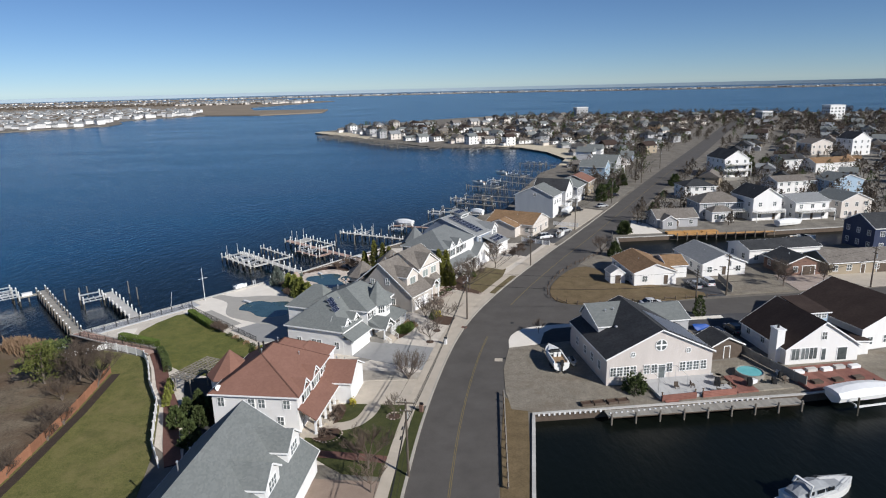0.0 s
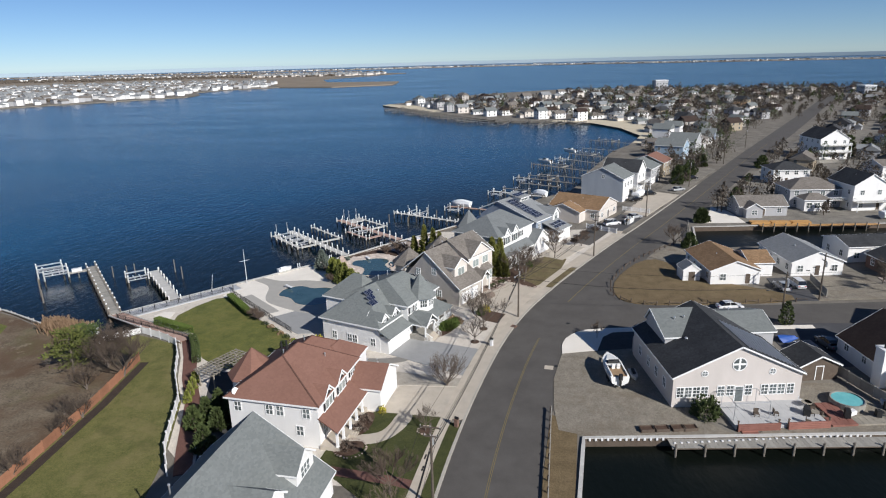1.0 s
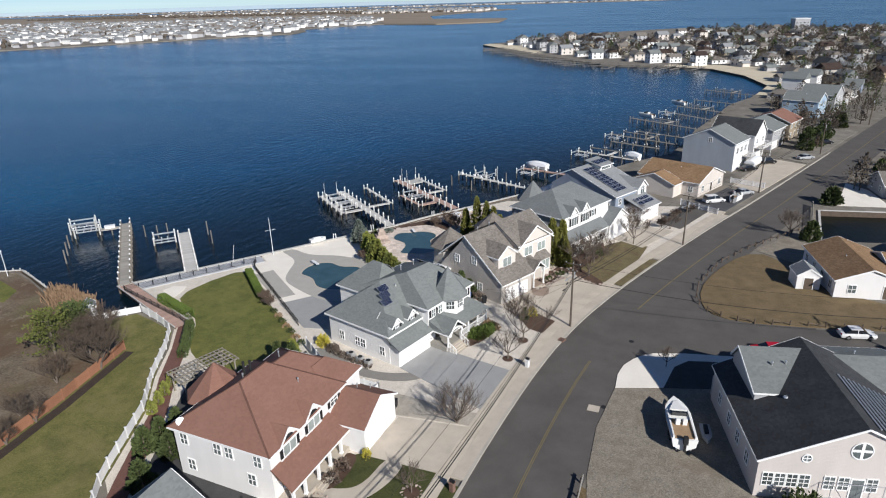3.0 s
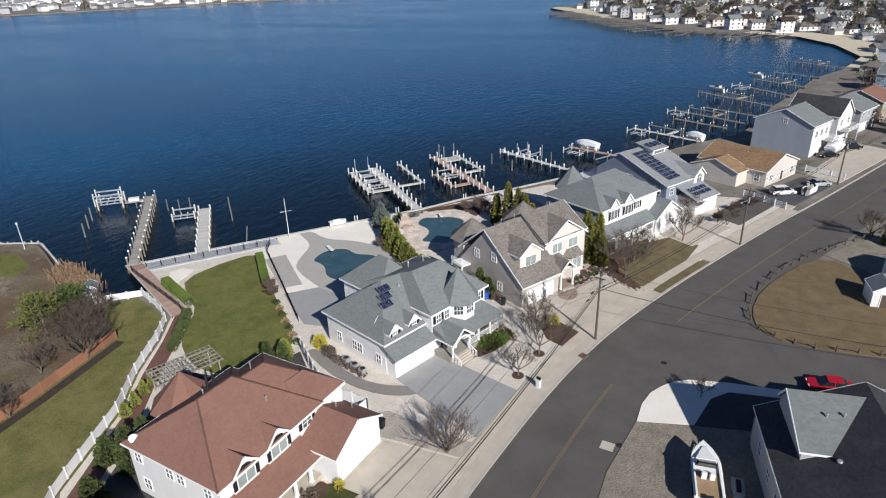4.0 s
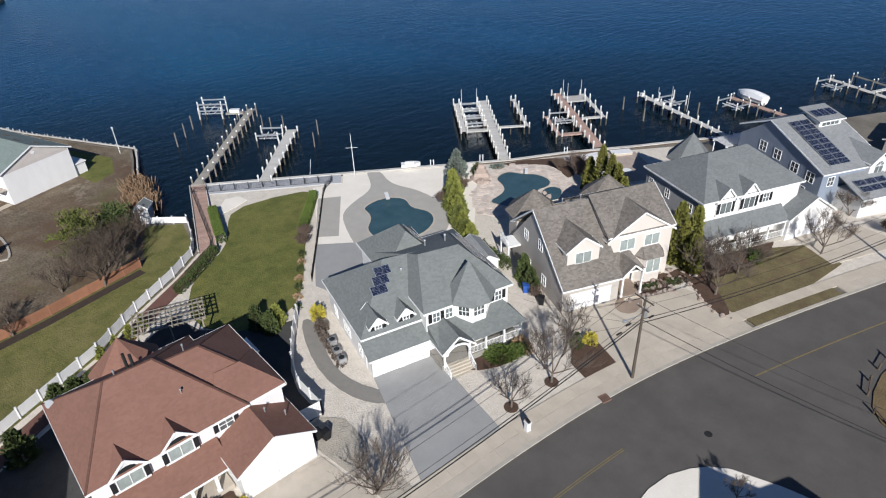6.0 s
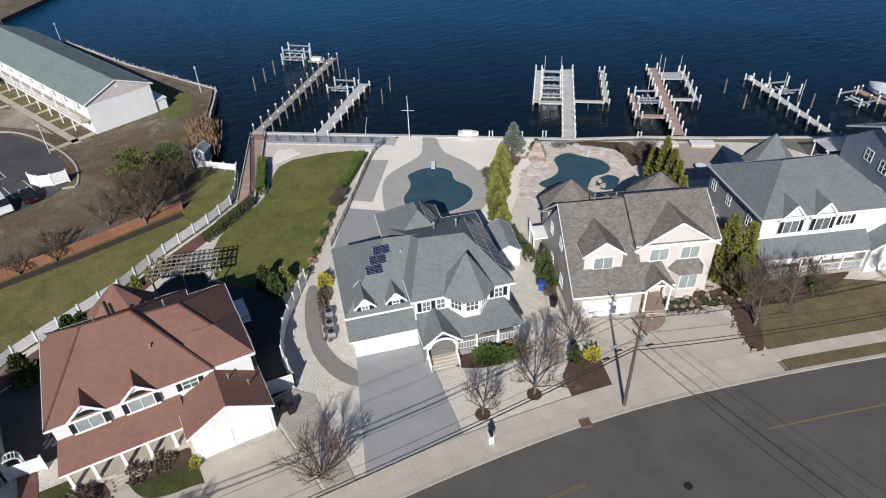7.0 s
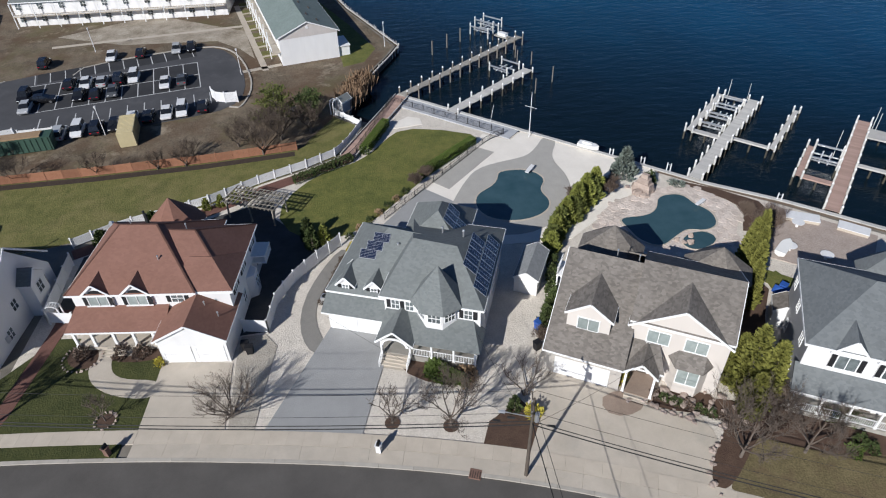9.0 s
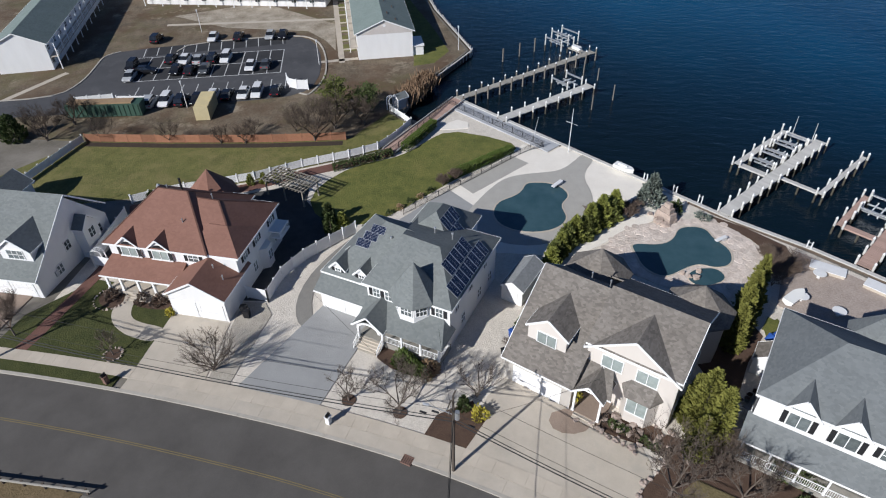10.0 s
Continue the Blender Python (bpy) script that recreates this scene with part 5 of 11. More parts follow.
# ---- grey-roofed turret house ----
def grey_house():
    h = house("house", "white house with grey roofs, turret, wrap porch and solar panels", -22.7, 79.4, 70)
    walls(h, 0.1, 7.0, 1.2, 12.3, 4.2, "white")
    hip_roof(h, 0.1, 10.2, 1.2, 12.4, 4.2, 8.4, ((5.0, 7.0), (8.6, 6.6)), "r_grey")
    walls(h, 0.15, 6.5, -0.35, 1.3, 2.85, "white")
    shed_roof(h, [(-0.3, -1.0, 2.85), (6.5, -1.0, 2.85), (6.5, 1.3, 4.1), (-0.3, 1.3, 4.1)], "r_grey")
    for u in (1.8, 4.85):
        garage_door(h, "F", u, -0.35, 2.6, 2.1)
        dormer(h, u, 1.25, 4.1, 1.6, 5.1, 5.95, 2.6, "white", "r_grey", (0.6, 0.7, 2, 2), True)
    walls(h, 6.4, 16.1, -0.2, 12.3, 5.85, "white")
    hip_roof(h, 6.4, 16.1, -0.2, 12.3, 5.85, 9.1, ((8.2, 4.9), (12.8, 4.5)), "r_grey")
    walls(h, 5.8, 12.2, 9.5, 16.0, 5.2, "white")
    hip_roof(h, 5.8, 12.2, 8.5, 16.0, 5.4, 8.7, ((9.4, 10.6), (9.4, 12.4)), "r_grey")
    turret_wall(h, 11.8, 0.5, 2.15, 0.7, 5.85, "white")
    cone_roof(h, 11.8, 0.5, 2.8, 5.85, 9.9, "r_grey")
    for a, w in ((-90, 1.2), (-45, 1.1), (-135, 1.1)):
        r = 2.15 * math.cos(radians(22.5)) + 0.01
        m = Matrix.Translation((11.8 + r * math.cos(radians(a)), 0.5 + r * math.sin(radians(a)), 4.35)) @ pose(0, 0, 0, 0, 0, a + 90)
        fr = placed("window", cached(("window", w, 1.15, 3, 2, False, "trim"), lambda bm: window_frame(bm, w, 1.15, 3, 2, False), "trim"), h, m)
        placed("pane", cached(("pane", w, 1.15, False), lambda bm: window_pane(bm, w, 1.15, False), "pane"), fr, Matrix())
    for u in (7.55, 9.0, 14.9):
        window(h, "F", u, -0.2, 4.25, 0.75, 1.1, 2, 2, u != 9.0)
    # wrap porch
    bm = BM()
    hull(bm, [Vector(p) for p in ((6.5, -3.2, 2.8), (16.6, -3.2, 2.8), (16.6, 0.2, 2.8), (6.5, 0.2, 2.8), (6.5, -0.1, 4.1), (15.4, -0.1, 4.1), (6.5, -3.2, 2.7), (16.6, -3.2, 2.7))])
    part("porch_roof", bm, "r_grey", h, "low grey porch roof")
    gable_roof(h, 6.6, 9.9, -3.5, 1.5, 2.9, 4.3, "v", "r_grey", over=0.25, rake=0.25)
    bm = BM()
    box(bm, 6.6, 16.2, -3.0, -0.2, -0.2, 0.8)
    part("porch_floor", bm, "wood", h, "boarded porch floor")
    posts(h, [(6.8, -3.2), (9.7, -3.2), (11.8, -2.9), (14.0, -2.9), (16.1, -2.9), (16.1, -0.6)], 0.8, 2.8, 0.18, name="porch_post")
    railing(h, (9.8, -2.9), (16.1, -2.9), 0.8)
    railing(h, (16.1, -2.9), (16.1, -0.3), 0.8)
    steps(h, 6.9, 9.6, -3.0, 0.8, 5)
    for u in (6.85, 9.65):
        rail = part("stair_rail", beam(BM(), (u, -3.0, 1.7), (u, -4.5, 0.9), 0.08), "trim", h, "white stair handrail")
        for k in range(7):
            v = -3.0 - 1.5 * k / 6
            part("baluster", beam(BM(), (u, v, 0.0), (u, v, 1.7 - 0.8 * k / 6), 0.05), "trim", rail)
    bm = BM()
    for k in range(10):
        a0, a1 = math.pi * k / 10, math.pi * (k + 1) / 10
        lo = [(8.25 + r * math.cos(a), -3.56, 2.35 + 0.75 * r * math.sin(a)) for a, r in ((a0, 1.15), (a0, 1.42), (a1, 1.42), (a1, 1.15))]
        hexa(bm, lo, [(x, -3.44, z) for x, _, z in lo])
    bmesh.ops.recalc_face_normals(bm, faces=bm.faces)
    part("porch_arch", bm, "trim", h, "white arch in the porch gable")
    entry_door(h, "F", 8.2, -0.2, 0.8)
    window(h, "F", 14.6, -0.2, 1.3, 1.5, 1.3, 3, 2)
    for v, z in ((2.5, 1.0), (6, 1.0), (10, 1.0), (7, 2.6)):
        window(h, "L", 0.1, v, z if z < 2 else 1.0, 0.8, 1.2)
    for v, z in ((1.5, 4.2), (5, 4.2), (9, 4.2), (3, 1.2), (7.5, 1.2), (10.5, 1.2)):
        window(h, "R", 16.1, v, z, 0.85, 1.2, 2, 2)
    for u in (7.5, 10.4):
        window(h, "B", u, 16.0, 1.0, 1.6, 1.9, 2, 1)
    # panels on the front slope of the wing and on the right slopes
    slope = Vector((0, 6.1, 4.3 * 6.1 / 6.2))
    for u, v in ((3.4, 4.4), (3.95, 5.2), (4.5, 6.0)):
        solar_panel(h, on_slope(Vector((u, 0.8, 4.3)) + slope * ((v - 0.8) / 6.1), (1, 0, 0), slope), 1.75, 1.0)
    up = Vector((-3.7, 0, 3.35))
    for i, v0, n in ((0, 1.6, 8), (1, 3.2, 5)):
        for k in range(n):
            solar_panel(h, on_slope(Vector((16.54, v0 + 1.05 * k, 5.98)) + up * (0.24 + 0.36 * i), (0, 1, 0), up), 1.0, 1.7)
    up = Vector((-3.2, 0, 3.4))
    for i, v0, n in ((0, 10.6, 2), (1, 10.4, 3)):
        for k in range(n):
            solar_panel(h, on_slope(Vector((12.64, v0 + 1.05 * k, 5.56)) + up * (0.27 + 0.36 * i), (0, 1, 0), up), 1.0, 1.7)
    for u, v, z in ((10.5, 8.0, 8.0), (12.8, 7.6, 8.2), (6.4, 5.4, 7.2)):
        vent(h, u, v, z, 0.7, 0.09)
    return h


# ---- tan-roofed house ----
def tan_house():
    h = house("house", "cream house with weathered tan shingle roof and wide front gable", -14.2, 100.3, 61)
    walls(h, 0.1, 7.3, -0.5, 12.8, 3.2, "beigewall", "u", 9.1, 7.3)
    gable_roof(h, 0.1, 7.3, -0.5, 12.8, 3.5, 9.3, "u", "r_tan", over=0.45, rake=0.2, mid=7.3, ze2=5.0, skip="b")
    walls(h, 7.2, 15.7, 2.3, 12.8, 6.6, "cream", "u", 9.7, 7.2)
    gable_roof(h, 7.3, 15.7, 2.3, 12.8, 6.8, 9.85, "u", "r_tan", over=0.2, rake=0.3, mid=7.2, ze2=6.6, skip="a")
    walls(h, 7.25, 15.65, 2.25, 6.6, 6.5, "cream", "v", 9.1)
    gable_roof(h, 7.25, 15.65, 2.25, 6.7, 6.45, 9.25, "v", "r_tan", over=0.35, rake=0.3)
    bm = BM()
    beam(bm, (7.3, 2.18, 6.62), (15.6, 2.18, 6.62), 0.06, 0.16)
    part("frieze_board", bm, "trim", h, "pale frieze board below a gable")
    garage_door(h, "F", 3.7, -0.5, 4.9, 2.15)
    dormer(h, 3.45, 1.35, 4.8, 4.0, 6.75, 8.2, 5.2, "cream", "r_tan", (1.9, 1.35, 2, 1))
    for u in (9.7, 13.0):
        window(h, "F", u, 2.25, 4.75, 1.9, 1.4, 2, 1)
    # portico and low roof beside it
    shed_roof(h, [(7.2, -0.1, 3.3), (10.9, -0.1, 3.3), (10.0, 2.3, 4.7), (7.2, 2.3, 4.7)], "r_tan")
    gable_roof(h, 7.6, 10.3, -0.7, 1.9, 3.3, 4.5, "v", "r_tan", over=0.2, rake=0.2, thick=0.1)
    posts(h, [(7.7, -0.6), (10.2, -0.6)], 0.4, 3.3, 0.2, name="porch_post")
    bm = BM()
    box(bm, 7.5, 10.5, -0.7, 2.2, -0.1, 0.45)
    part("porch_floor", bm, "brickdrive", h, "paved stoop")
    steps(h, 7.9, 10.1, -0.7, 0.45, 3)
    entry_door(h, "F", 9.0, 2.25, 0.45)
    bm = BM()
    prism(bm, [(11.2, 2.3), (11.9, 1.2), (13.9, 1.2), (14.6, 2.3)], -0.1, 3.6)
    part("bay_wall", bm, "cream", h, "cream bay front")
    bm = BM()
    hull(bm, [Vector(p) for p in ((10.9, 2.3, 3.6), (11.7, 0.9, 3.6), (14.1, 0.9, 3.6), (14.9, 2.3, 3.6), (11.7, 2.3, 4.6), (14.1, 2.3, 4.6), (10.9, 2.3, 3.5), (11.7, 0.9, 3.5), (14.1, 0.9, 3.5), (14.9, 2.3, 3.5))])
    part("bay_roof", bm, "r_tan", h, "small hipped bay roof")
    window(h, "F", 12.9, 1.19, 1.55, 1.8, 1.75, 2, 1)
    for v, z in ((5.2, 5.2), (9, 4.6), (4, 1.1), (8, 1.1)):
        window(h, "L", 0.1, v, z, 0.9, 1.2)
    for v, z in ((4, 4.5), (8, 4.5), (4, 1.1), (8, 1.1)):
        window(h, "R", 15.7, v, z, 0.9, 1.2)
    for u, v in ((3.3, 13.9), (14.0, 14.0)):
        turret_wall(h, u, v, 3.0, -0.2, 5.4, "beigewall")
        cone_roof(h, u, v, 3.6, 5.4, 8.4, "r_tan")
    walls(h, 4.0, 13.0, 12.6, 14.2, 5.0, "beigewall")
    shed_roof(h, [(4.0, 14.8, 4.9), (13.0, 14.8, 4.9), (13.0, 12.4, 6.6), (4.0, 12.4, 6.6)], "r_tan")
    bm = BM()
    box(bm, -1.6, 0.1, 10.5, 13.0, 2.7, 2.9)
    part("balcony", bm, "trim", h, "white side balcony")
    railing(h, (-1.55, 10.5), (-1.55, 13.0), 2.9)
    posts(h, [(-1.5, 10.6), (-1.5, 12.9)], 0.0, 2.7, 0.15, name="balcony_post")
    for u in (6.0, 8.5, 11.0):
        window(h, "B", u, 14.2, 1.0, 1.5, 1.8, 2, 1)
    for u, v, z in ((6.5, 8.0, 9.3), (4.4, 8.6, 8.9)):
        vent(h, u, v, z, 0.5)
    return h


# ---- white house with two gables, side walls greyed for shade ----
def twin_gable_house():
    h = house("house", "white house with grey hipped roof and twin gable dormers", -6.4, 121.3, 62.5)
    # side walls greyer than the white front: shade put into their colour
    walls(h, -0.4, 14.6, 1.2, 12.6, 7.2, "greywall")
    hip_roof(h, -0.4, 14.6, 1.2, 12.6, 7.2, 10.5, ((4.2, 7.0), (10.6, 7.2)), "r_slate")
    bm = BM()
    box(bm, -0.42, 14.62, 1.16, 1.3, -0.2, 7.1)
    part("front_wall", bm, "white", h, "white front siding")
    for u in (2.8, 6.4):
        dormer(h, u, 0.9, 5.0, 2.6, 7.1, 8.6, 4.4, "white", "r_slate", (1.6, 1.5, 2, 1), True)
    window(h, "F", 9.3, 1.16, 5.4, 0.9, 1.2, 2, 2, True)
    shed_roof(h, [(-0.8, -0.9, 3.1), (12.2, -0.9, 3.1), (12.2, 1.3, 4.6), (-0.8, 1.3, 4.6)], "r_slate")
    bm = BM()
    box(bm, -0.4, 12.0, -0.7, 1.2, -0.1, 0.6)
    part("porch_floor", bm, "wood", h, "boarded porch")
    posts(h, [(-0.3, -0.6), (2.0, -0.6), (4.3, -0.6), (6.6, -0.6), (9.2, -0.6), (11.8, -0.6)], 0.6, 3.1, 0.16, name="porch_post")
    railing(h, (-0.3, -0.6), (11.8, -0.6), 0.6)
    entry_door(h, "F", 6.0, 1.16, 0.6)
    for u in (3.2, 9.0):
        window(h, "F", u, 1.16, 1.2, 1.2, 1.4)
    walls(h, 12.0, 19.2, -1.0, 7.0, 3.2, "white", "v", 5.6)
    gable_roof(h, 12.0, 19.2, -1.0, 7.2, 3.2, 5.6, "v", "r_slate", over=0.3)
    garage_door(h, "F", 15.6, -1.0, 4.9, 2.15)
    for v, z in ((3.5, 4.8), (8, 4.8), (11.5, 4.8), (3.5, 1.2), (9, 1.2)):
        window(h, "L", -0.4, v, z, 0.8, 1.2, 2, 2, False)
    turret_wall(h, 7.6, 14.0, 2.6, -0.2, 6.6, "greywall")
    cone_roof(h, 7.6, 14.0, 3.2, 6.6, 10.3, "r_slate")
    return h


# ---- grey-roofed house nearest the start ----
def near_house():
    h = house("house", "long white house with slate grey roof and two wide dormers", -19.0, 47.5, 86)
    walls(h, -20.0, -1.1, 1.9, 15.6, 2.7, "white", "u", 8.6, 10.3)
    gable_roof(h, -20.0, -1.1, 1.9, 15.6, 2.8, 8.8, "u", "r_grey", over=0.4, rake=0.25, mid=10.3, ze2=4.2)
    for u in (-3.8, -10.5):
        walls(h, u - 2.0, u + 2.0, 3.5, 8.6, 5.6, "white", "v", 7.0, z0=3.8)
        gable_roof(h, u - 2.0, u + 2.0, 3.5, 8.8, 5.6, 7.1, "v", "r_grey", over=0.3, rake=0.25, thick=0.12)
        window(h, "F", u, 3.5, 4.35, 2.0, 1.2, 3, 2)
    for u in (-3.2, -6.4):
        garage_door(h, "F", u, 1.9, 2.6, 2.0)
    walls(h, -1.2, 0.3, 9.6, 12.2, 4.4, "white", "u", 5.5)
    gable_roof(h, -1.2, 0.3, 9.6, 12.2, 4.4, 5.6, "u", "r_grey", over=0.2, rake=0.2)
    window(h, "R", 0.3, 10.9, 2.6, 1.0, 1.3)
    part("meter_box", box(BM(), -1.12, -0.9, 4.6, 5.1, 1.0, 1.7), "alu", h, "grey meter box")
    walls(h, -14.6, -11.4, -0.6, 2.0, 2.8, "white", "v", 3.9)
    gable_roof(h, -14.6, -11.4, -0.6, 4.0, 2.8, 3.9, "v", "r_grey", over=0.25, rake=0.25)
    window(h, "F", -13, -0.6, 1.0, 1.2, 1.3)
    for v, z in ((5.6, 0.8), (8.0, 2.6), (13.6, 1.0)):
        window(h, "R", -1.1, v, z, 0.9, 1.2)
    walls(h, -20.0, -15.5, 15, 20.5, 3.0, "white", "v", 4.6)
    gable_roof(h, -20.0, -15.5, 15, 20.6, 3.0, 4.6, "v", "r_grey", over=0.3)
    vent(h, -13.0, 12.0, 8.0, 0.7, 0.08)
    return h


# ---- white gabled house beside the canal ----
def canal_house():
    h = house("house", "wide pinkish-grey gabled house with charcoal roof and round gable window", 17.6, 67.5, 10)
    walls(h, 0.2, 17.0, 0.2, 15.6, 4.3, "duskwall", "v", 8.2)
    gable_roof(h, 0.2, 17.0, 0.2, 15.6, 4.35, 8.3, "v", "r_char", over=0.3, rake=0.35)
    # round window of four panes and two small ones
    def ring(bm, r, bars):
        n = 20
        for i in range(n):
            a0, a1 = 2 * math.pi * i / n, 2 * math.pi * (i + 1) / n
            lo = [(q * math.cos(a), -0.07, q * math.sin(a)) for a, q in ((a0, r), (a0, r + 0.1), (a1, r + 0.1), (a1, r))]
            hexa(bm, lo, [(x, 0.03, z) for x, _, z in lo])
        box(bm, -bars, bars, -0.06, 0.02, -r, r)
        box(bm, -r, r, -0.055, 0.015, -bars, bars)
        return bm

    def disc(bm, r):
        pts = [(r * math.cos(2 * math.pi * i / 20), r * math.sin(2 * math.pi * i / 20)) for i in range(20)]
        hexa(bm, [(x, 0.02, z) for x, z in pts][::-1], [(x, -0.02, z) for x, z in pts][::-1])
        return bm
    for u, z, r, b in ((8.6, 5.9, 0.85, 0.13), (4.2, 4.75, 0.36, 0.04), (13.0, 4.75, 0.36, 0.04)):
        fr = placed("round_window", cached(("round_window", r), lambda bm: ring(bm, r, b), "trim"), h, face_pose("F", u, 0.2, z), "round window with white cross bars")
        placed("pane", cached(("round_pane", r), lambda bm: disc(bm, r), "pane"), fr, Matrix())
    for u in (1.2, 2.25, 3.3, 4.35, 6.5, 7.7, 10.1, 12.2, 13.3, 14.4, 15.6):
        window(h, "F", u, 0.2, 1.5, 0.85, 1.35, 2, 3)
    entry_door(h, "F", 8.9, 0.2, 0.6, 1.0, 2.1, "pane")
    for v in (3, 6, 9, 12.5):
        window(h, "L", 0.2, v, 1.6, 0.9, 1.3)
    up = Vector((-8.4, 0, 3.95))
    for k in range(13):
        p = Vector((17.0, 0, 4.6)) + up * (0.10 + 0.062 * k)
        part("heater_tube", beam(BM(), p + Vector((0, 0.6, 0.06)), p + Vector((0, 9.4, 0.06)), 0.16, 0.08), "alu", h, "grey pool-heater tubing")
    # side dormer block facing the street corner and the lower wing on the other side
    walls(h, 1.9, 8.0, 8.0, 15.5, 6.2, "greywall", "u", 7.95, 13.9)
    gable_roof(h, 1.9, 8.4, 8.0, 15.5, 6.25, 8.05, "u", "r_grey", over=0.25, rake=0.25, mid=13.9)
    walls(h, 10.0, 19.0, 11.0, 19.5, 5.2, "greywall", "u", 6.6)
    gable_roof(h, 10.0, 19.0, 11.0, 19.5, 5.2, 6.7, "u", "r_grey", over=0.3, rake=0.3)
    bm = BM()
    box(bm, 0.4, 2.6, 13.0, 16.6, 0, 2.6)
    part("side_porch", bm, "greywall", h, "small grey side porch")
    vent(h, 4.4, 7.0, 6.2, 0.4, 0.14)
    for u, v, z in ((4.4, 11.4, 7.25), (5.8, 11.6, 7.3), (14.5, 16, 6.4)):
        vent(h, u, v, z, 0.6, 0.08)
    return h


GLASS[0] = "blind"
red_house()
GLASS[0] = "pane"
grey_house()
GLASS[0] = "blind"
tan_house()
GLASS[0] = "pane"
twin_gable_house()
near_house()
canal_house()


# ---- plain houses of the streets around ----
def plain_house(name, label, x, y, angle, w, d, ze, zr, axis, wall, roof, floors=2, group="", blank=""):
    """A gabled house with its front-left corner at x, y; windows on every side, a door, a chimney vent."""
    h = house(name, label, x, y, angle, "house", group)
    walls(h, 0, w, 0, d, ze, wall, axis, zr)
    gable_roof(h, 0, w, 0, d, ze + 0.02, zr + 0.05, axis, roof, over=0.35, rake=0.3)
    for f in range(floors):
        z = 0.95 + f * (ze / floors)
        for face, span, at in (("F", w, 0.0), ("B", w, d), ("L", d, 0.0), ("R", d, w)):
            if face in blank:
                continue
            n = max(2, int(span / 3.3))
            for k in range(n):
                c = span * (k + 0.5) / n
                if face in "FB":
                    if face == "F" and f == 0 and k == n // 2:
                        entry_door(h, "F", c, 0.0, 0.15)
                        continue
                    window(h, face, c, at, z, 1.1, 1.25)
                else:
                    window(h, face, at, c, z, 1.0, 1.25)
    vent(h, w * 0.35, d * 0.45, (ze + zr) / 2, 0.8)
    return h


def hip_house(label, x, y, angle, w, d, ze, zr, wall, roof, floors):
    h = house("house", label, x, y, angle, "house", "")
    walls(h, 0, w, 0, d, ze, wall)
    k = min(w, d) / 2
    hip_roof(h, 0, w, 0, d, ze + 0.02, zr, ((k, d / 2), (w - k, d / 2)), roof)
    for f in range(floors):
        z = 0.95 + f * ze / floors
        for c in range(4):
            u = w * (c + 0.5) / 4
            if f == 0 and c == 1:
                entry_door(h, "F", u, 0.0, 0.15)
            else:
                window(h, "F", u, 0.0, z, 1.2, 1.3)
        for c in range(2):
            window(h, "L", 0.0, d * (c + 0.5) / 2, z, 1.1, 1.3)
            window(h, "R", w, d * (c + 0.5) / 2, z, 1.1, 1.3)
    return h


def deck(h, u0, u1, v0, v1, z, mat="wood", rail="trim"):
    n = max(2, int((u1 - u0) / 0.6))
    for k in range(n):
        a = u0 + (u1 - u0) * k / n
        bm = BM()
        box(bm, a, a + (u1 - u0) / n - 0.02, v0, v1, z - 0.12, z)
        part("deck_board", bm, mat, h)
    railing(h, (u0, v0), (u1, v0), z, mat=rail)
    railing(h, (u0, v0), (u0, v1), z, mat=rail)
    railing(h, (u1, v0), (u1, v1), z, mat=rail)
    posts(h, [(u0 + 0.1, v0 + 0.1), (u1 - 0.1, v0 + 0.1)], 0, z - 0.1, 0.15, rail, "deck_post")


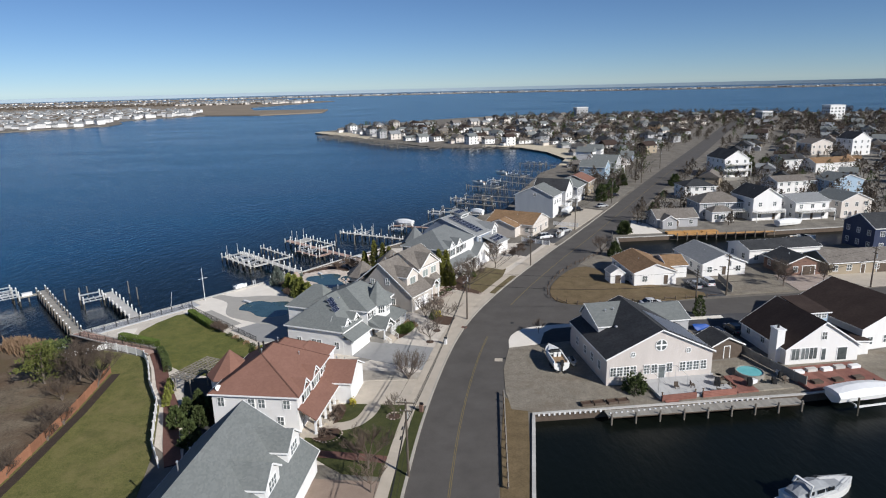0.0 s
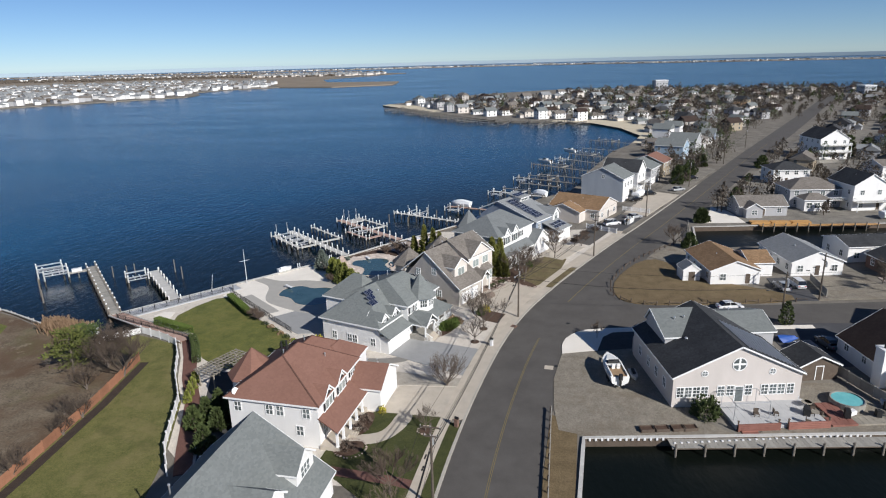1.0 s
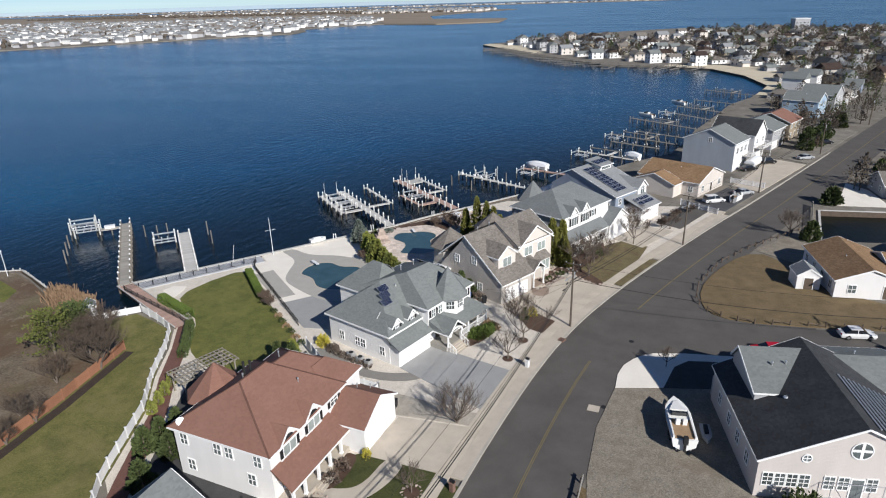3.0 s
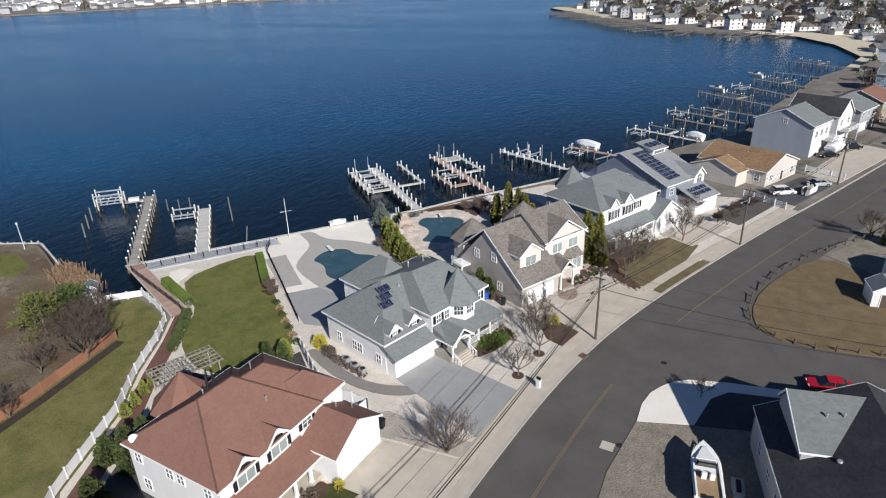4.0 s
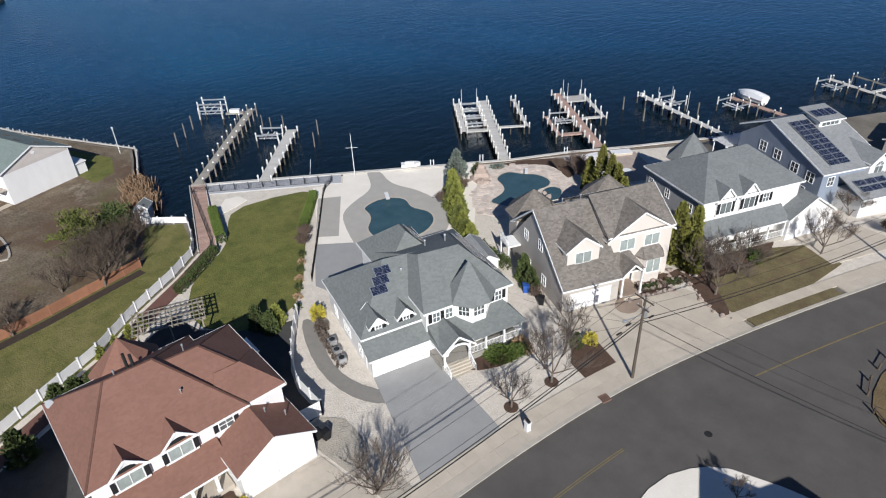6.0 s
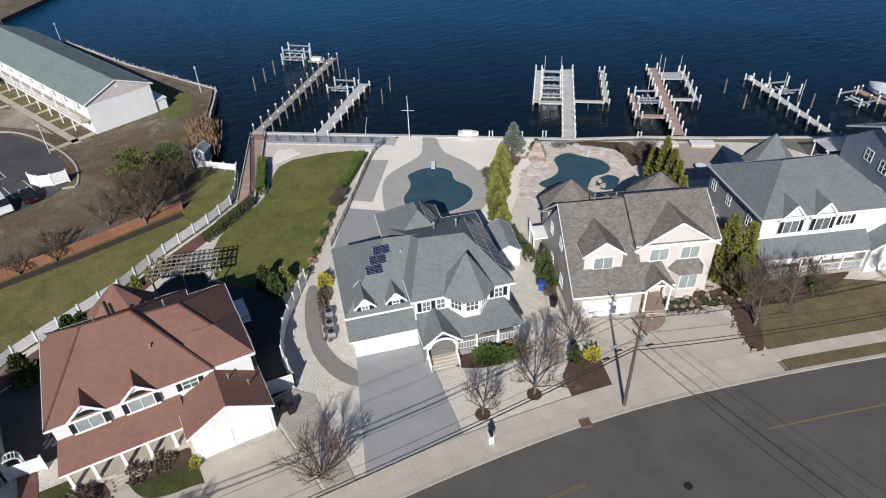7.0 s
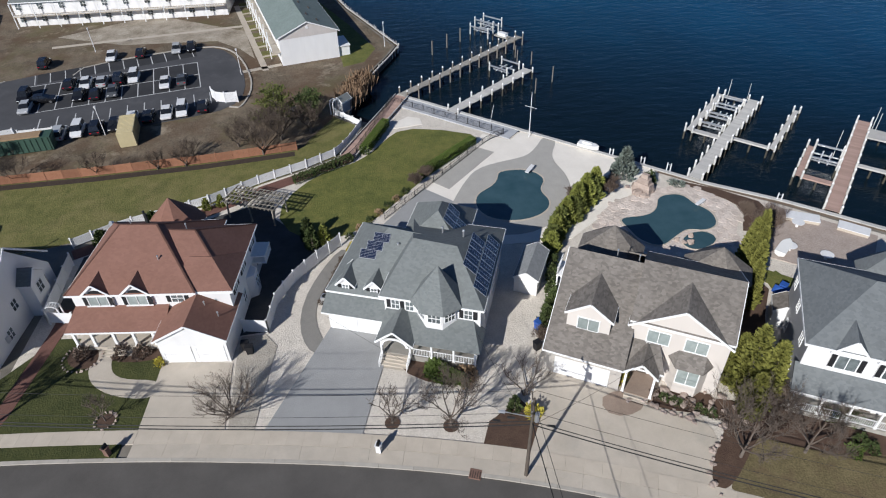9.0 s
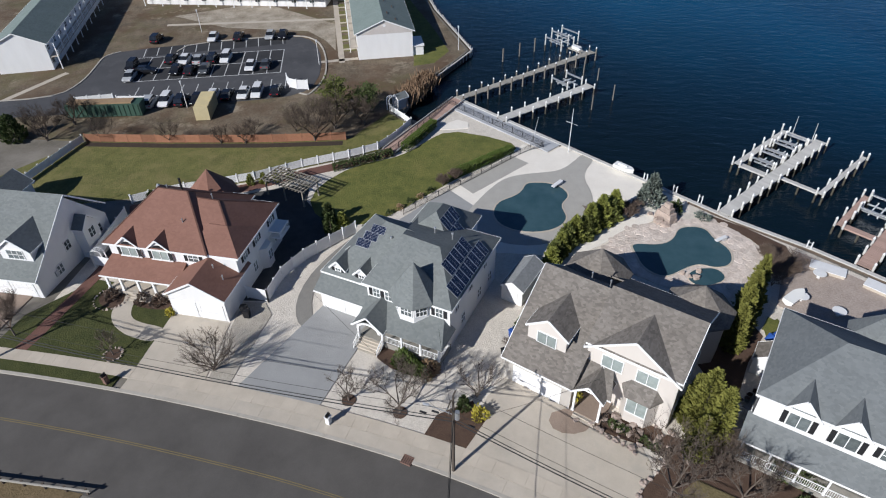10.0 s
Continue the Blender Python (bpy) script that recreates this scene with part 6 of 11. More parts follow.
# blue house with solar roof
def solar_house():
    h = house("house", "tall blue-grey house with a roof full of solar panels", 0.3, 142.7, 60)
    walls(h, 0, 10.6, 0, 16.5, 5.4, "bluewall", "u", 9.2, 11.0)
    gable_roof(h, 0, 10.6, 0, 16.5, 5.4, 9.25, "u", "r_pale", over=0.35, rake=0.3, mid=11.0, ze2=6.8)
    walls(h, 3.2, 9.8, -4.2, 0.1, 3.0, "white")
    shed_roof(h, [(2.9, -4.6, 3.05), (10.1, -4.6, 3.05), (10.1, 0.1, 4.7), (2.9, 0.1, 4.7)], "r_pale")
    garage_door(h, "F", 6.5, -4.2, 4.6, 2.1)
    for v, z in ((2.0, 3.4), (5.0, 3.6), (8.5, 4.2), (11.5, 4.4), (3.0, 0.9), (8.0, 0.9)):
        window(h, "L", 0, v, z, 1.3, 1.4, 2, 2)
    window(h, "F", 1.6, 0, 3.4, 1.0, 1.3)
    # a gabled front with an arched window
    walls(h, 7.4, 10.5, -0.6, 6.0, 5.9, "white", "v", 7.3)
    gable_roof(h, 7.4, 10.5, -0.6, 6.2, 5.9, 7.3, "v", "r_pale", over=0.2)
    window(h, "F", 8.95, -0.6, 4.2, 1.4, 1.2, 2, 1, arch=True)
    up = Vector((0, 11.0, 3.85))
    for i in range(2):
        for k in range(9):
            solar_panel(h, on_slope(Vector((2.6 + 1.75 * i, 0, 5.68)) + up * (0.12 + 0.09 * k), (1, 0, 0), up), 1.7, 1.0)
    up = Vector((0, 4.7, 1.65))
    for i in range(2):
        for k in range(3):
            solar_panel(h, on_slope(Vector((4.7 + 1.75 * k, -4.6, 3.12)) + up * (0.33 + 0.24 * i), (1, 0, 0), up), 1.7, 1.0)
    walls(h, 5.8, 9.8, 8.0, 11.6, 9.4, "white")
    shed_roof(h, [(5.4, 7.6, 9.4), (10.2, 7.6, 9.4), (10.2, 12.0, 10.2), (5.4, 12.0, 10.2)], "r_pale")
    for k in range(3):
        solar_panel(h, on_slope((6.4 + 1.3 * k, 9.6, 9.82), (1, 0, 0), (0, 1, 0.18)), 1.2, 1.8)
    window(h, "F", 7.8, 8.0, 8.5, 3.0, 0.6, 4, 1)
    return h


solar_house()
h = plain_house("house", "low cream house with ochre shingle roof behind a white fence", 17.4, 164.4, 62, 13, 15, 3.2, 5.6, "v", "cream", "r_ochre", 1)
walls(h, -4, 0.1, 4, 14, 3.0, "cream", "u", 4.9)
gable_roof(h, -4, 0.1, 4, 14, 3.0, 4.9, "u", "r_ochre")
h = plain_house("house", "tall blue-grey two-storey house with a grey gable roof", 26.8, 189.5, 64, 9.5, 13.5, 7.2, 10.2, "u", "stonewall", "r_grey", blank="L")
window(h, "L", 0.0, 6.4, 7.0, 0.9, 1.1)
bm = BM()
box(bm, -0.02, 9.52, -0.06, 0.02, -0.2, 6.6)
part("front_wall", bm, "white", h, "white front siding")
for u in (2, 4.8, 7.5):
    window(h, "F", u, -0.06, 4.4, 1.2, 1.4)
garage_door(h, "F", 3.2, -0.06, 4.2, 2.1)
deck(h, 5.8, 9.4, -2.4, -0.06, 3.0)
h = plain_house("house", "white gabled house with dark roof and upper decks", 33.2, 203.5, 64, 8.5, 12, 6.8, 10.2, "v", "white", "r_char")
deck(h, 0.5, 8, -2.2, 0, 3.2)
garage_door(h, "F", 4.0, 0, 4.2, 2.1)
h = plain_house("house", "pale grey house with grey hip-like roof", 39.6, 216.5, 64, 11, 13, 5.6, 8.0, "u", "greywall", "r_grey")
garage_door(h, "F", 3.0, 0, 4.2, 2.1)
plain_house("house", "brown house with reddish roof", 46.4, 231.0, 64, 11, 12, 5.4, 7.8, "u", "tanwall", "r_red")
plain_house("house", "pale blue house near the beach", 62, 272, 64, 10, 12, 5.8, 8.4, "v", "palebluewall", "r_grey")
h = plain_house("house", "white gabled house with grey roof and decks near the beach", 70, 285, 64, 11, 12, 6.2, 9.2, "v", "greywall", "r_grey")
deck(h, 0.5, 10, -2.2, 0, 3.2)

# corner lot house with ochre roof, and its neighbours along the side street
h = plain_house("house", "low white house with faded ochre roof on a corner lawn", 34.4, 115.4, 7, 9.6, 14.0, 2.9, 4.7, "v", "white", "r_ochre", 1)
walls(h, 9.5, 14.2, 4.5, 12.5, 2.9, "white", "u", 4.3)
gable_roof(h, 9.5, 14.2, 4.5, 12.5, 2.9, 4.3, "u", "r_ochre")
h = plain_house("house", "low white house with pale grey roof and screened front", 51.6, 121.8, 8, 10.4, 14.0, 2.9, 4.9, "v", "white", "r_pale", 1)
plain_house("house", "long white canal house with a dark low roof", 66.4, 131.6, 10, 19, 9, 3.4, 4.6, "u", "white", "r_char", 1)
h = plain_house("house", "brick ranch house with a dark grey roof and brown garage door", 70.2, 121.0, 8, 8.5, 8.5, 2.8, 4.5, "v", "brickwall", "r_char", 1)
garage_door(h, "F", 5.4, -0.02, 3.0, 2.1, "darkwood")
h = plain_house("house", "tan ranch house with a weathered grey roof", 79.8, 121.4, 8, 17, 9, 2.8, 4.6, "u", "tanwall", "r_tan", 1)
garage_door(h, "F", 13.6, -0.02, 3.2, 2.1, "darkwood")
plain_house("house", "navy two-storey canal house", 101.5, 140.5, 8, 13, 11, 6.2, 9.0, "u", "navywall", "r_char")
# across the further canal
h = plain_house("house", "grey ranch house with a grey gable roof", 56.2, 172.4, 6, 13, 8.5, 2.8, 4.9, "u", "greywall", "r_tan", 1)
walls(h, 1.0, 5.4, -2.2, 0.2, 2.7, "greywall", "v", 4.0)
gable_roof(h, 1.0, 5.4, -2.2, 1.6, 2.72, 4.05, "v", "r_tan")
window(h, "F", 3.2, -2.2, 1.0, 1.4, 1.2)
h = hip_house("two-storey grey house with a hipped roof and white balcony", 73.2, 184.0, 4, 14.5, 10, 5.2, 7.8, "greywall", "r_tan", 2)
walls(h, 2.0, 9.0, -5.0, 0.1, 3.2, "white")
hip_roof(h, 2.0, 9.0, -5.0, 0.4, 3.2, 4.6, ((4.4, -2.2), (6.6, -2.2)), "r_tan")
for u in (3.4, 5.5, 7.6):
    window(h, "F", u, -5.0, 0.9, 1.4, 1.5)
deck(h, 9.1, 14.4, -3.4, 0, 2.7)
h = plain_house("house", "tall white gabled house raised over a garage", 88.4, 180.0, 10, 9.8, 12, 7.2, 10.2, "v", "white", "r_char")
deck(h, 0, 9.8, -2.4, 0, 2.8)
h = plain_house("house", "white house with an upper sun deck", 101.4, 179.5, 12, 12, 12, 5.6, 7.4, "u", "white", "r_pale")
deck(h, 0, 12, -3.0, 0, 2.9)
plain_house("house", "grey-roofed house with a pink gable", 117, 182, 12, 11, 12, 5.4, 7.6, "v", "cream", "r_grey")
hip_house("two-storey grey-white house with a dark hipped roof", 80.4, 219.0, 4, 12, 10, 4.8, 6.9, "white", "r_char", 2)
h = plain_house("house", "tall white gabled house with two tiers of balconies", 116, 272, 10, 12, 15, 8.4, 12.0, "v", "white", "r_char", 3)
deck(h, 0, 12, -2.4, 0, 3.0)
deck(h, 0, 12, -2.2, 0, 5.8)
plain_house("house", "pale blue house with white trim", 137, 222, 12, 13, 11, 5.4, 7.6, "v", "palebluewall", "r_grey")
plain_house("house", "long white house with dark roof", 118, 226, 12, 20, 10, 4.8, 6.4, "u", "white", "r_tan")
plain_house("house", "white house with tan roof", 163, 283, 12, 22, 10, 4.2, 6.2, "u", "white", "r_ochre", 1)
plain_house("house", "tall narrow white gabled house", 217, 347, 12, 12, 12, 9.0, 12.6, "v", "white", "r_char", 3)
plain_house("house", "grey house with a pink gable front", 196, 350, 12, 14, 12, 6.4, 9.0, "v", "cream", "r_tan")
plain_house("house", "white house with grey roof and porch", 150, 287, 12, 12, 10, 5.6, 7.6, "u", "white", "r_char")


# houses by the near canal
def chimney_house():
    h = house("house", "white house with dark brown roof, brick-white chimney and canal deck", 47.2, 74.3, 8.5)
    walls(h, 0, 12.4, 0, 12.2, 2.7, "white", "v", 6.7)
    gable_roof(h, 0, 12.4, 0, 12.2, 2.7, 6.8, "v", "r_brown", over=0.3)
    for u in (1.6, 3.2, 4.6):
        window(h, "F", u, 0, 0.8, 1.3, 1.9, 2, 1)
    window(h, "F", 6.2, 0, 4.0, 0.8, 1.2)
    window(h, "F", 6.4, 0, 0.5, 0.7, 1.9, 1, 1)
    entry_door(h, "F", 9.6, 0, 0.3, 1.6, 2.1, "pane")
    walls(h, 12.4, 15.6, 1.6, 9.0, 2.4, "white")
    shed_roof(h, [(12.4, 1.3, 2.75), (15.9, 1.3, 2.45), (15.9, 9.3, 2.45), (12.4, 9.3, 2.75)], "r_brown")
    for v in (2, 6, 10):
        window(h, "L", 0, v, 1.4, 0.9, 1.2)
    bm = BM()
    box(bm, -0.9, 0.4, 1.2, 3.0, -0.1, 5.4)
    box(bm, -1.0, 0.5, 1.1, 3.1, 5.4, 5.6)
    ch = part("chimney", bm, "trim", h, "broad white chimney")
    part("flue", tube(BM(), (-0.3, 2.1, 5.6), (-0.3, 2.1, 6.2), 0.18, 0.16, 8), "iron", ch)
    walls(h, 7.0, 10.4, 5, 11.6, 6.5, "palebluewall")
    shed_roof(h, [(6.6, 4.6, 6.6), (10.8, 4.6, 6.6), (10.8, 12.0, 7.1), (6.6, 12.0, 7.1)], "r_brown")
    for u in (7.7, 8.7, 9.7):
        window(h, "F", u, 5, 5.5, 0.8, 0.7)
    for v in (6.0, 8.0, 10.0):
        window(h, "R", 10.4, v, 5.1, 1.4, 0.8)
    return h


chimney_house()
h = plain_house("house", "white house with a broad dark brown gable roof", 62.0, 79.6, 16, 17, 15, 3.8, 7.4, "v", "white", "r_brown", 1)
h = house("shed", "small charcoal-roofed pool house", 36.6, 76.6, 12, "shed")
walls(h, 0, 5.4, 0, 4.5, 2.3, "darkwood", "v", 3.6)
gable_roof(h, 0, 5.4, 0, 4.5, 2.3, 3.6, "v", "r_char")
entry_door(h, "F", 2.7, 0, 0.05)
h = house("shed", "white garden shed with a rounded pale roof", 29.6, 117.2, 7, "shed")
walls(h, 0, 3.4, 0, 3.6, 2.3, "white", "v", 3.4)
gable_roof(h, 0, 3.4, 0, 3.6, 2.3, 3.4, "v", "r_pale", over=0.15, rake=0.1)
entry_door(h, "F", 1.7, 0, 0.1, 1.3, 1.9)
h = house("shed", "white vinyl garden shed with arched grey roof", -25.2, 99.6, 64, "shed")
walls(h, 0, 2.6, 0, 5.6, 2.1, "white", "v", 2.9)
gable_roof(h, 0, 2.6, 0, 5.6, 2.1, 2.9, "v", "r_pale", over=0.12, rake=0.08)
entry_door(h, "F", 1.3, 0, 0.1, 1.2, 1.8, "door")
h = house("shed", "small white shed beside a tan house", -16.4, 124.7, 62.5, "shed")
walls(h, 0, 2.2, 0, 2.4, 2.0, "white", "v", 2.8)
gable_roof(h, 0, 2.2, 0, 2.4, 2.0, 2.8, "v", "r_tan", over=0.12, rake=0.08)
entry_door(h, "F", 1.1, 0, 0.1, 0.9, 1.7, "door")


# ---- condominium rows ----
def condo(x, y, angle, length, depth, roof, label):
    h = house("apartment_building", label, x, y, angle, "apartments")
    walls(h, 0, length, 0, depth, 5.4, "white", "u", 7.6)
    gable_roof(h, 0, length, 0, depth, 5.4, 7.7, "u", roof, over=0.5, rake=0.3)
    n = int(length / 4.6)
    for k in range(n):
        c = length * (k + 0.5) / n
        for f in range(2):
            z = 0.5 + 2.7 * f
            window(h, "F", c - 1.0, 0, z + 0.5, 1.2, 1.2)
            entry_door(h, "F", c + 0.8, 0, z - 0.3, 0.9, 2.0, "door")
            window(h, "B", c, depth, z + 0.5, 1.8, 1.2)
        bm = BM()
        box(bm, length * k / n + 0.15, length * (k + 1) / n - 0.15, -1.6, 0, 2.55, 2.7)
        part("balcony", bm, "apron", h)
        railing(h, (length * k / n + 0.15, -1.55), (length * (k + 1) / n - 0.15, -1.55), 2.7, step=0.35)
        posts(h, [(length * k / n + 0.2, -1.5)], 0, 5.3, 0.16, name="balcony_post")
    return h


h = condo(-145.5, 55.6, 14.6, 53, 11.2, "r_green", "long white two-storey condominium with a green-grey roof")
bm = BM()
box(bm, 47.4, 52.6, 11.2, 13.4, 0, 1.9)
box(bm, 47.2, 52.8, 11.2, 13.6, 1.9, 2.05)
part("annex", bm, "white", h, "low white flat-roofed annex")
part("gable_panel", prism(BM(), [(53.012, 0.2), (53.03, 0.2), (53.03, 11.0), (53.012, 11.0)], 5.05, 5.4), "duskwall", h, "grey trim band under the gable")
bm = BM()
tri_pts = ((0.1, 5.42), (11.1, 5.42), (5.6, 7.55))
hexa(bm, [(53.008, v, z) for v, z in tri_pts], [(53.05, v, z) for v, z in tri_pts])
bmesh.ops.recalc_face_normals(bm, faces=bm.faces)
part("gable_panel", bm, "duskwall", h, "grey gable boarding")
part("gable_vent", tube(BM(), (53.04, 5.6, 6.7), (53.1, 5.6, 6.7), 0.3, 0.3, 12), "white", h, "round white gable vent")
for k in range(6):
    for d in (0.0, 1.5):
        part("roof_vent", box(BM(), 7.0 + 8.0 * k + d * 1.6, 8.3 + 8.0 * k + d * 1.6, 6.5 + d, 6.8 + d, 7.28 - 0.41 * d, 7.52 - 0.41 * d), "darkwood", h, "dark low roof vent")
condo(-127, 8, 90, 46, 11, "r_grey", "white condominium row with balconies facing a lot")
condo(-85.4, 8.5, 198, 46, 10, "r_green", "white condominium block with a green-grey roof")

# ---- docks ----
def piling(parent, x, y, top, mat="pile", r=0.14, cap=True):
    """A dark pile with, on the white ones, a sleeve from the deck up."""
    top = round(top, 1)
    low = 0.3 if mat == "pile_white" else top
    p = placed("piling", cached(("piling", low, r), lambda bm: tube(bm, (0, 0, -3.0), (0, 0, low), r * 1.06, r * 0.98, 8), "pile_dark" if low < top else "pile"), parent, pose(x, y, 0))
    if low < top:
        placed("sleeve", cached(("sleeve", top, r), lambda bm: tube(bm, (0, 0, low - 0.1), (0, 0, top), r * 1.1, r * 1.0, 8), "pile_white"), p, pose(0, 0, 0), "white pile sleeve")
    if cap:
        def cone(bm):
            tube(bm, (0, 0, -0.03), (0, 0, 0.03), r * 1.2, r * 1.2, 8)
            tube(bm, (0, 0, 0.03), (0, 0, 0.3), r * 1.18, 0.02, 8)
            return bm
        placed("cap", cached(("cap", r), cone, "cap"), p, pose(0, 0, top), "white conical pile cap")
    return p


def mooring_pole(parent, a, y, top):
    placed("mooring_pole", cached(("mooring_pole", top), lambda bm: tube(bm, (0, 0, -1.5), (0, 0, top), 0.06, 0.045, 6), "pile_white"), parent, pose(a, y, 0), "thin tall white pole")


def ridged(bm, a0, a1, y0, y1, z, n):
    """Boards side by side, held together below, as one piece."""
    edge = [(a0, z - 0.08)]
    for k in range(n):
        p, q = a0 + (a1 - a0) * k / n, a0 + (a1 - a0) * (k + 1) / n
        edge += [(p + 0.015, z - 0.04), (p + 0.015, z), (q - 0.015, z), (q - 0.015, z - 0.04)]
    edge.append((a1, z - 0.08))
    hexa(bm, [(x, y1, h) for x, h in edge], [(x, y0, h) for x, h in edge])
    bmesh.ops.recalc_face_normals(bm, faces=bm.faces)
    return bm


def planks(parent, along0, along1, left0, left1, z, mat, pitch=0.45):
    """Boards laid across a walkway in the dock's own frame (x out from the shore, y to the left)."""
    n = max(1, round((along1 - along0) / pitch))
    if mat == "farwood_deck":
        bm = ridged(BM(), along0, along1, left0, left1, z, n)
        part("deck", bm, "farboard", parent, "weathered deck boards")
        return
    w = (along1 - along0) / n
    mesh = cached(("plank", mat, round(w, 3), round(left1 - left0, 2)), lambda bm: box(bm, 0.012, w - 0.012, 0, left1 - left0, -0.06, 0.0), mat)
    for k in range(n):
        placed("plank", mesh, parent, pose(along0 + w * k, left0, z + 0.006 * math.sin(k * 12.9898)))
    bm = BM()
    for y in (left0 + 0.12, left1 - 0.12):
        beam(bm, (along0, y, z - 0.17), (along1, y, z - 0.17), 0.1, 0.2)
    part("stringer", bm, "darkwood", parent, "dark stringers under the boards")


def walk_dock(label, p, q, w, mat="wood", pile="pile", z=0.45, rise=1.1, pitch=2.6, name="dock", caps=True):
    p, q = Vector(p), Vector(q)
    d = q - p
    t = thing(name, label, "dock", pose(p.x, p.y, 0, 0, 0, math.degrees(math.atan2(d.y, d.x))))
    planks(t, 0, d.length, -w / 2, w / 2, z, mat)
    n = int(d.length / pitch)
    for k in range(n + 1):
        for s in (-1, 1):
            piling(t, 0.4 + (d.length - 0.6) * k / n, s * (w / 2 + 0.12), z + rise + 0.1 * math.sin(k * 7.1 + s), pile, cap=caps)
    return t


def finger(t, a0, a1, y, w, z, mat, pile, rise=0.55, pitch=2.8):
    planks(t, a0, a1, y - w / 2, y + w / 2, z, mat)
    n = max(1, int((a1 - a0) / pitch))
    for k in range(n + 1):
        for s in (-1, 1):
            piling(t, a0 + (a1 - a0) * k / n, y + s * (w / 2 + 0.12), z + rise + 0.1 * math.sin(k * 5.3 + s), pile)


def crosswalk(t, a, y0, y1, w, z, mat, pile):
    bm = BM()
    ridged(bm, min(y0, y1), max(y0, y1), -a - w / 2, -a + w / 2, z, max(1, round(abs(y1 - y0) / 0.45)))
    bm.transform(Matrix.Rotation(radians(90), 4, "Z"))
    box(bm, a - w / 2 + 0.05, a - w / 2 + 0.15, min(y0, y1), max(y0, y1), z - 0.26, z - 0.06)
    box(bm, a + w / 2 - 0.15, a + w / 2 - 0.05, min(y0, y1), max(y0, y1), z - 0.26, z - 0.06)
    part("cross_walk", bm, mat, t, "narrow boarded cross walk")
    piling(t, a, (y0 + y1) / 2, z - 0.05, pile, cap=False)


def boat_lift(t, a0, a1, y0, y1, z=1.3, pile="pile_white", rise=1.9):
    """Four pilings, two top beams and a cradle with bunks."""
    lift = placed("boat_lift", cached(("lift_beam", round(y1 - y0, 2)), lambda bm: box(bm, -0.1, 0.1, 0, y1 - y0, -0.12, 0.12), "alu"), t, pose(a0, y0, z), "aluminium boat lift with cradle bunks")
    placed("lift_beam", cached(("lift_beam", round(y1 - y0, 2)), None, "alu"), lift, pose(a1 - a0, 0, 0))
    for k, a in enumerate((a0 + (a1 - a0) * 0.25, a0 + (a1 - a0) * 0.75)):
        bm = BM()
        beam(bm, (a - a0, 0.2, -0.9), (a - a0, y1 - y0 - 0.2, -0.9), 0.14, 0.2)
        part("cradle", bm, "alu", lift)
    for y in (0.35, 0.65):
        bm = BM()
        beam(bm, (0.2, (y1 - y0) * y, -0.72), (a1 - a0 - 0.2, (y1 - y0) * y, -0.72), 0.16, 0.16)
        part("bunk", bm, "cap", lift, "white carpeted bunk")
    for a in (a0, a1):
        for y in (y0, y1):
            piling(t, a, y, rise, pile)


dock_a = walk_dock("long grey weathered timber dock with white-capped pilings", (-76.7, 90.7), (-100.6, 116.6), 1.6, "wood", "pile", 0.5, 0.9, 2.9)
crosswalk(dock_a, 33.4, 0.8, 4.8, 1.2, 0.5, "wood", "pile")
boat_lift(dock_a, 30.8, 34.4, 4.8, 9.4, 1.9, rise=2.3)
boat_lift(dock_a, 33.6, 36.6, 5.6, 10.4, 2.3, rise=2.7)
for a, y in ((19.9, 10.5), (24.6, 10.6), (28.9, 10.6)):
    piling(dock_a, a, y, 1.7, "pile", cap=False)
dock_b = walk_dock("pale grey boarded dock with white pilings", (-69.2, 98.4), (-84.0, 114.7), 1.9, "palewood", "pile_white", 0.5, 0.55, 2.9)
boat_lift(dock_b, 17.6, 21.4, 1.7, 5.7, 1.2, rise=1.6)
for a, y, top in ((23.0, -4.7, 1.9), (17.1, -5.0, 1.7), (25.3, 4.9, 1.9), (28.2, 7.4, 1.4), (27.4, 3.0, 1.4)):
    piling(dock_b, a, y, top, "pile", 0.11, cap=False)
pier = walk_dock("bleached dock with a boat-lift slip and side finger", (-43.8, 128.8), (-65.0, 148.8), 1.7, "palewood", "pile_white", 0.55, 0.75)
finger(pier, 13.0, 28.4, 5.4, 0.9, 0.55, "palewood", "pile_white", 0.75)
crosswalk(pier, 13.4, 0.85, 4.95, 1.0, 0.55, "palewood", "pile_white")
crosswalk(pier, 28.0, 0.85, 4.95, 0.9, 0.55, "palewood", "pile_white")
finger(pier, 14.0, 29.0, -6.5, 0.7, 0.55, "palewood", "pile_white", pitch=3.2)
crosswalk(pier, 14.3, -0.85, -6.15, 0.7, 0.55, "palewood", "pile_white")
boat_lift(pier, 16.0, 18.8, 1.3, 4.6, 0.9, rise=1.2)
boat_lift(pier, 20.0, 22.8, 1.3, 4.6, 0.9, rise=1.2)
boat_lift(pier, 24.0, 26.8, 1.3, 4.6, 0.9, rise=1.2)
for a, y in ((28.6, 4.3), (28.6, 1.2)):
    mooring_pole(pier, a, y, 3.4)
pier_2 = walk_dock("rosy timber dock with two slips and a boat lift", (-33.8, 142.6), (-55.4, 161.6), 1.7, "redwood", "pile_white", 0.55, 0.75)
finger(pier_2, 6.5, 16.2, 5.3, 0.8, 0.55, "redwood", "pile_white", 0.8)
crosswalk(pier_2, 6.9, 0.85, 4.9, 1.0, 0.55, "redwood", "pile_white")
boat_lift(pier_2, 11.4, 15.6, 1.2, 4.8)
finger(pier_2, 13.6, 27.4, -5.3, 0.8, 0.55, "palewood", "pile_white", 0.8)
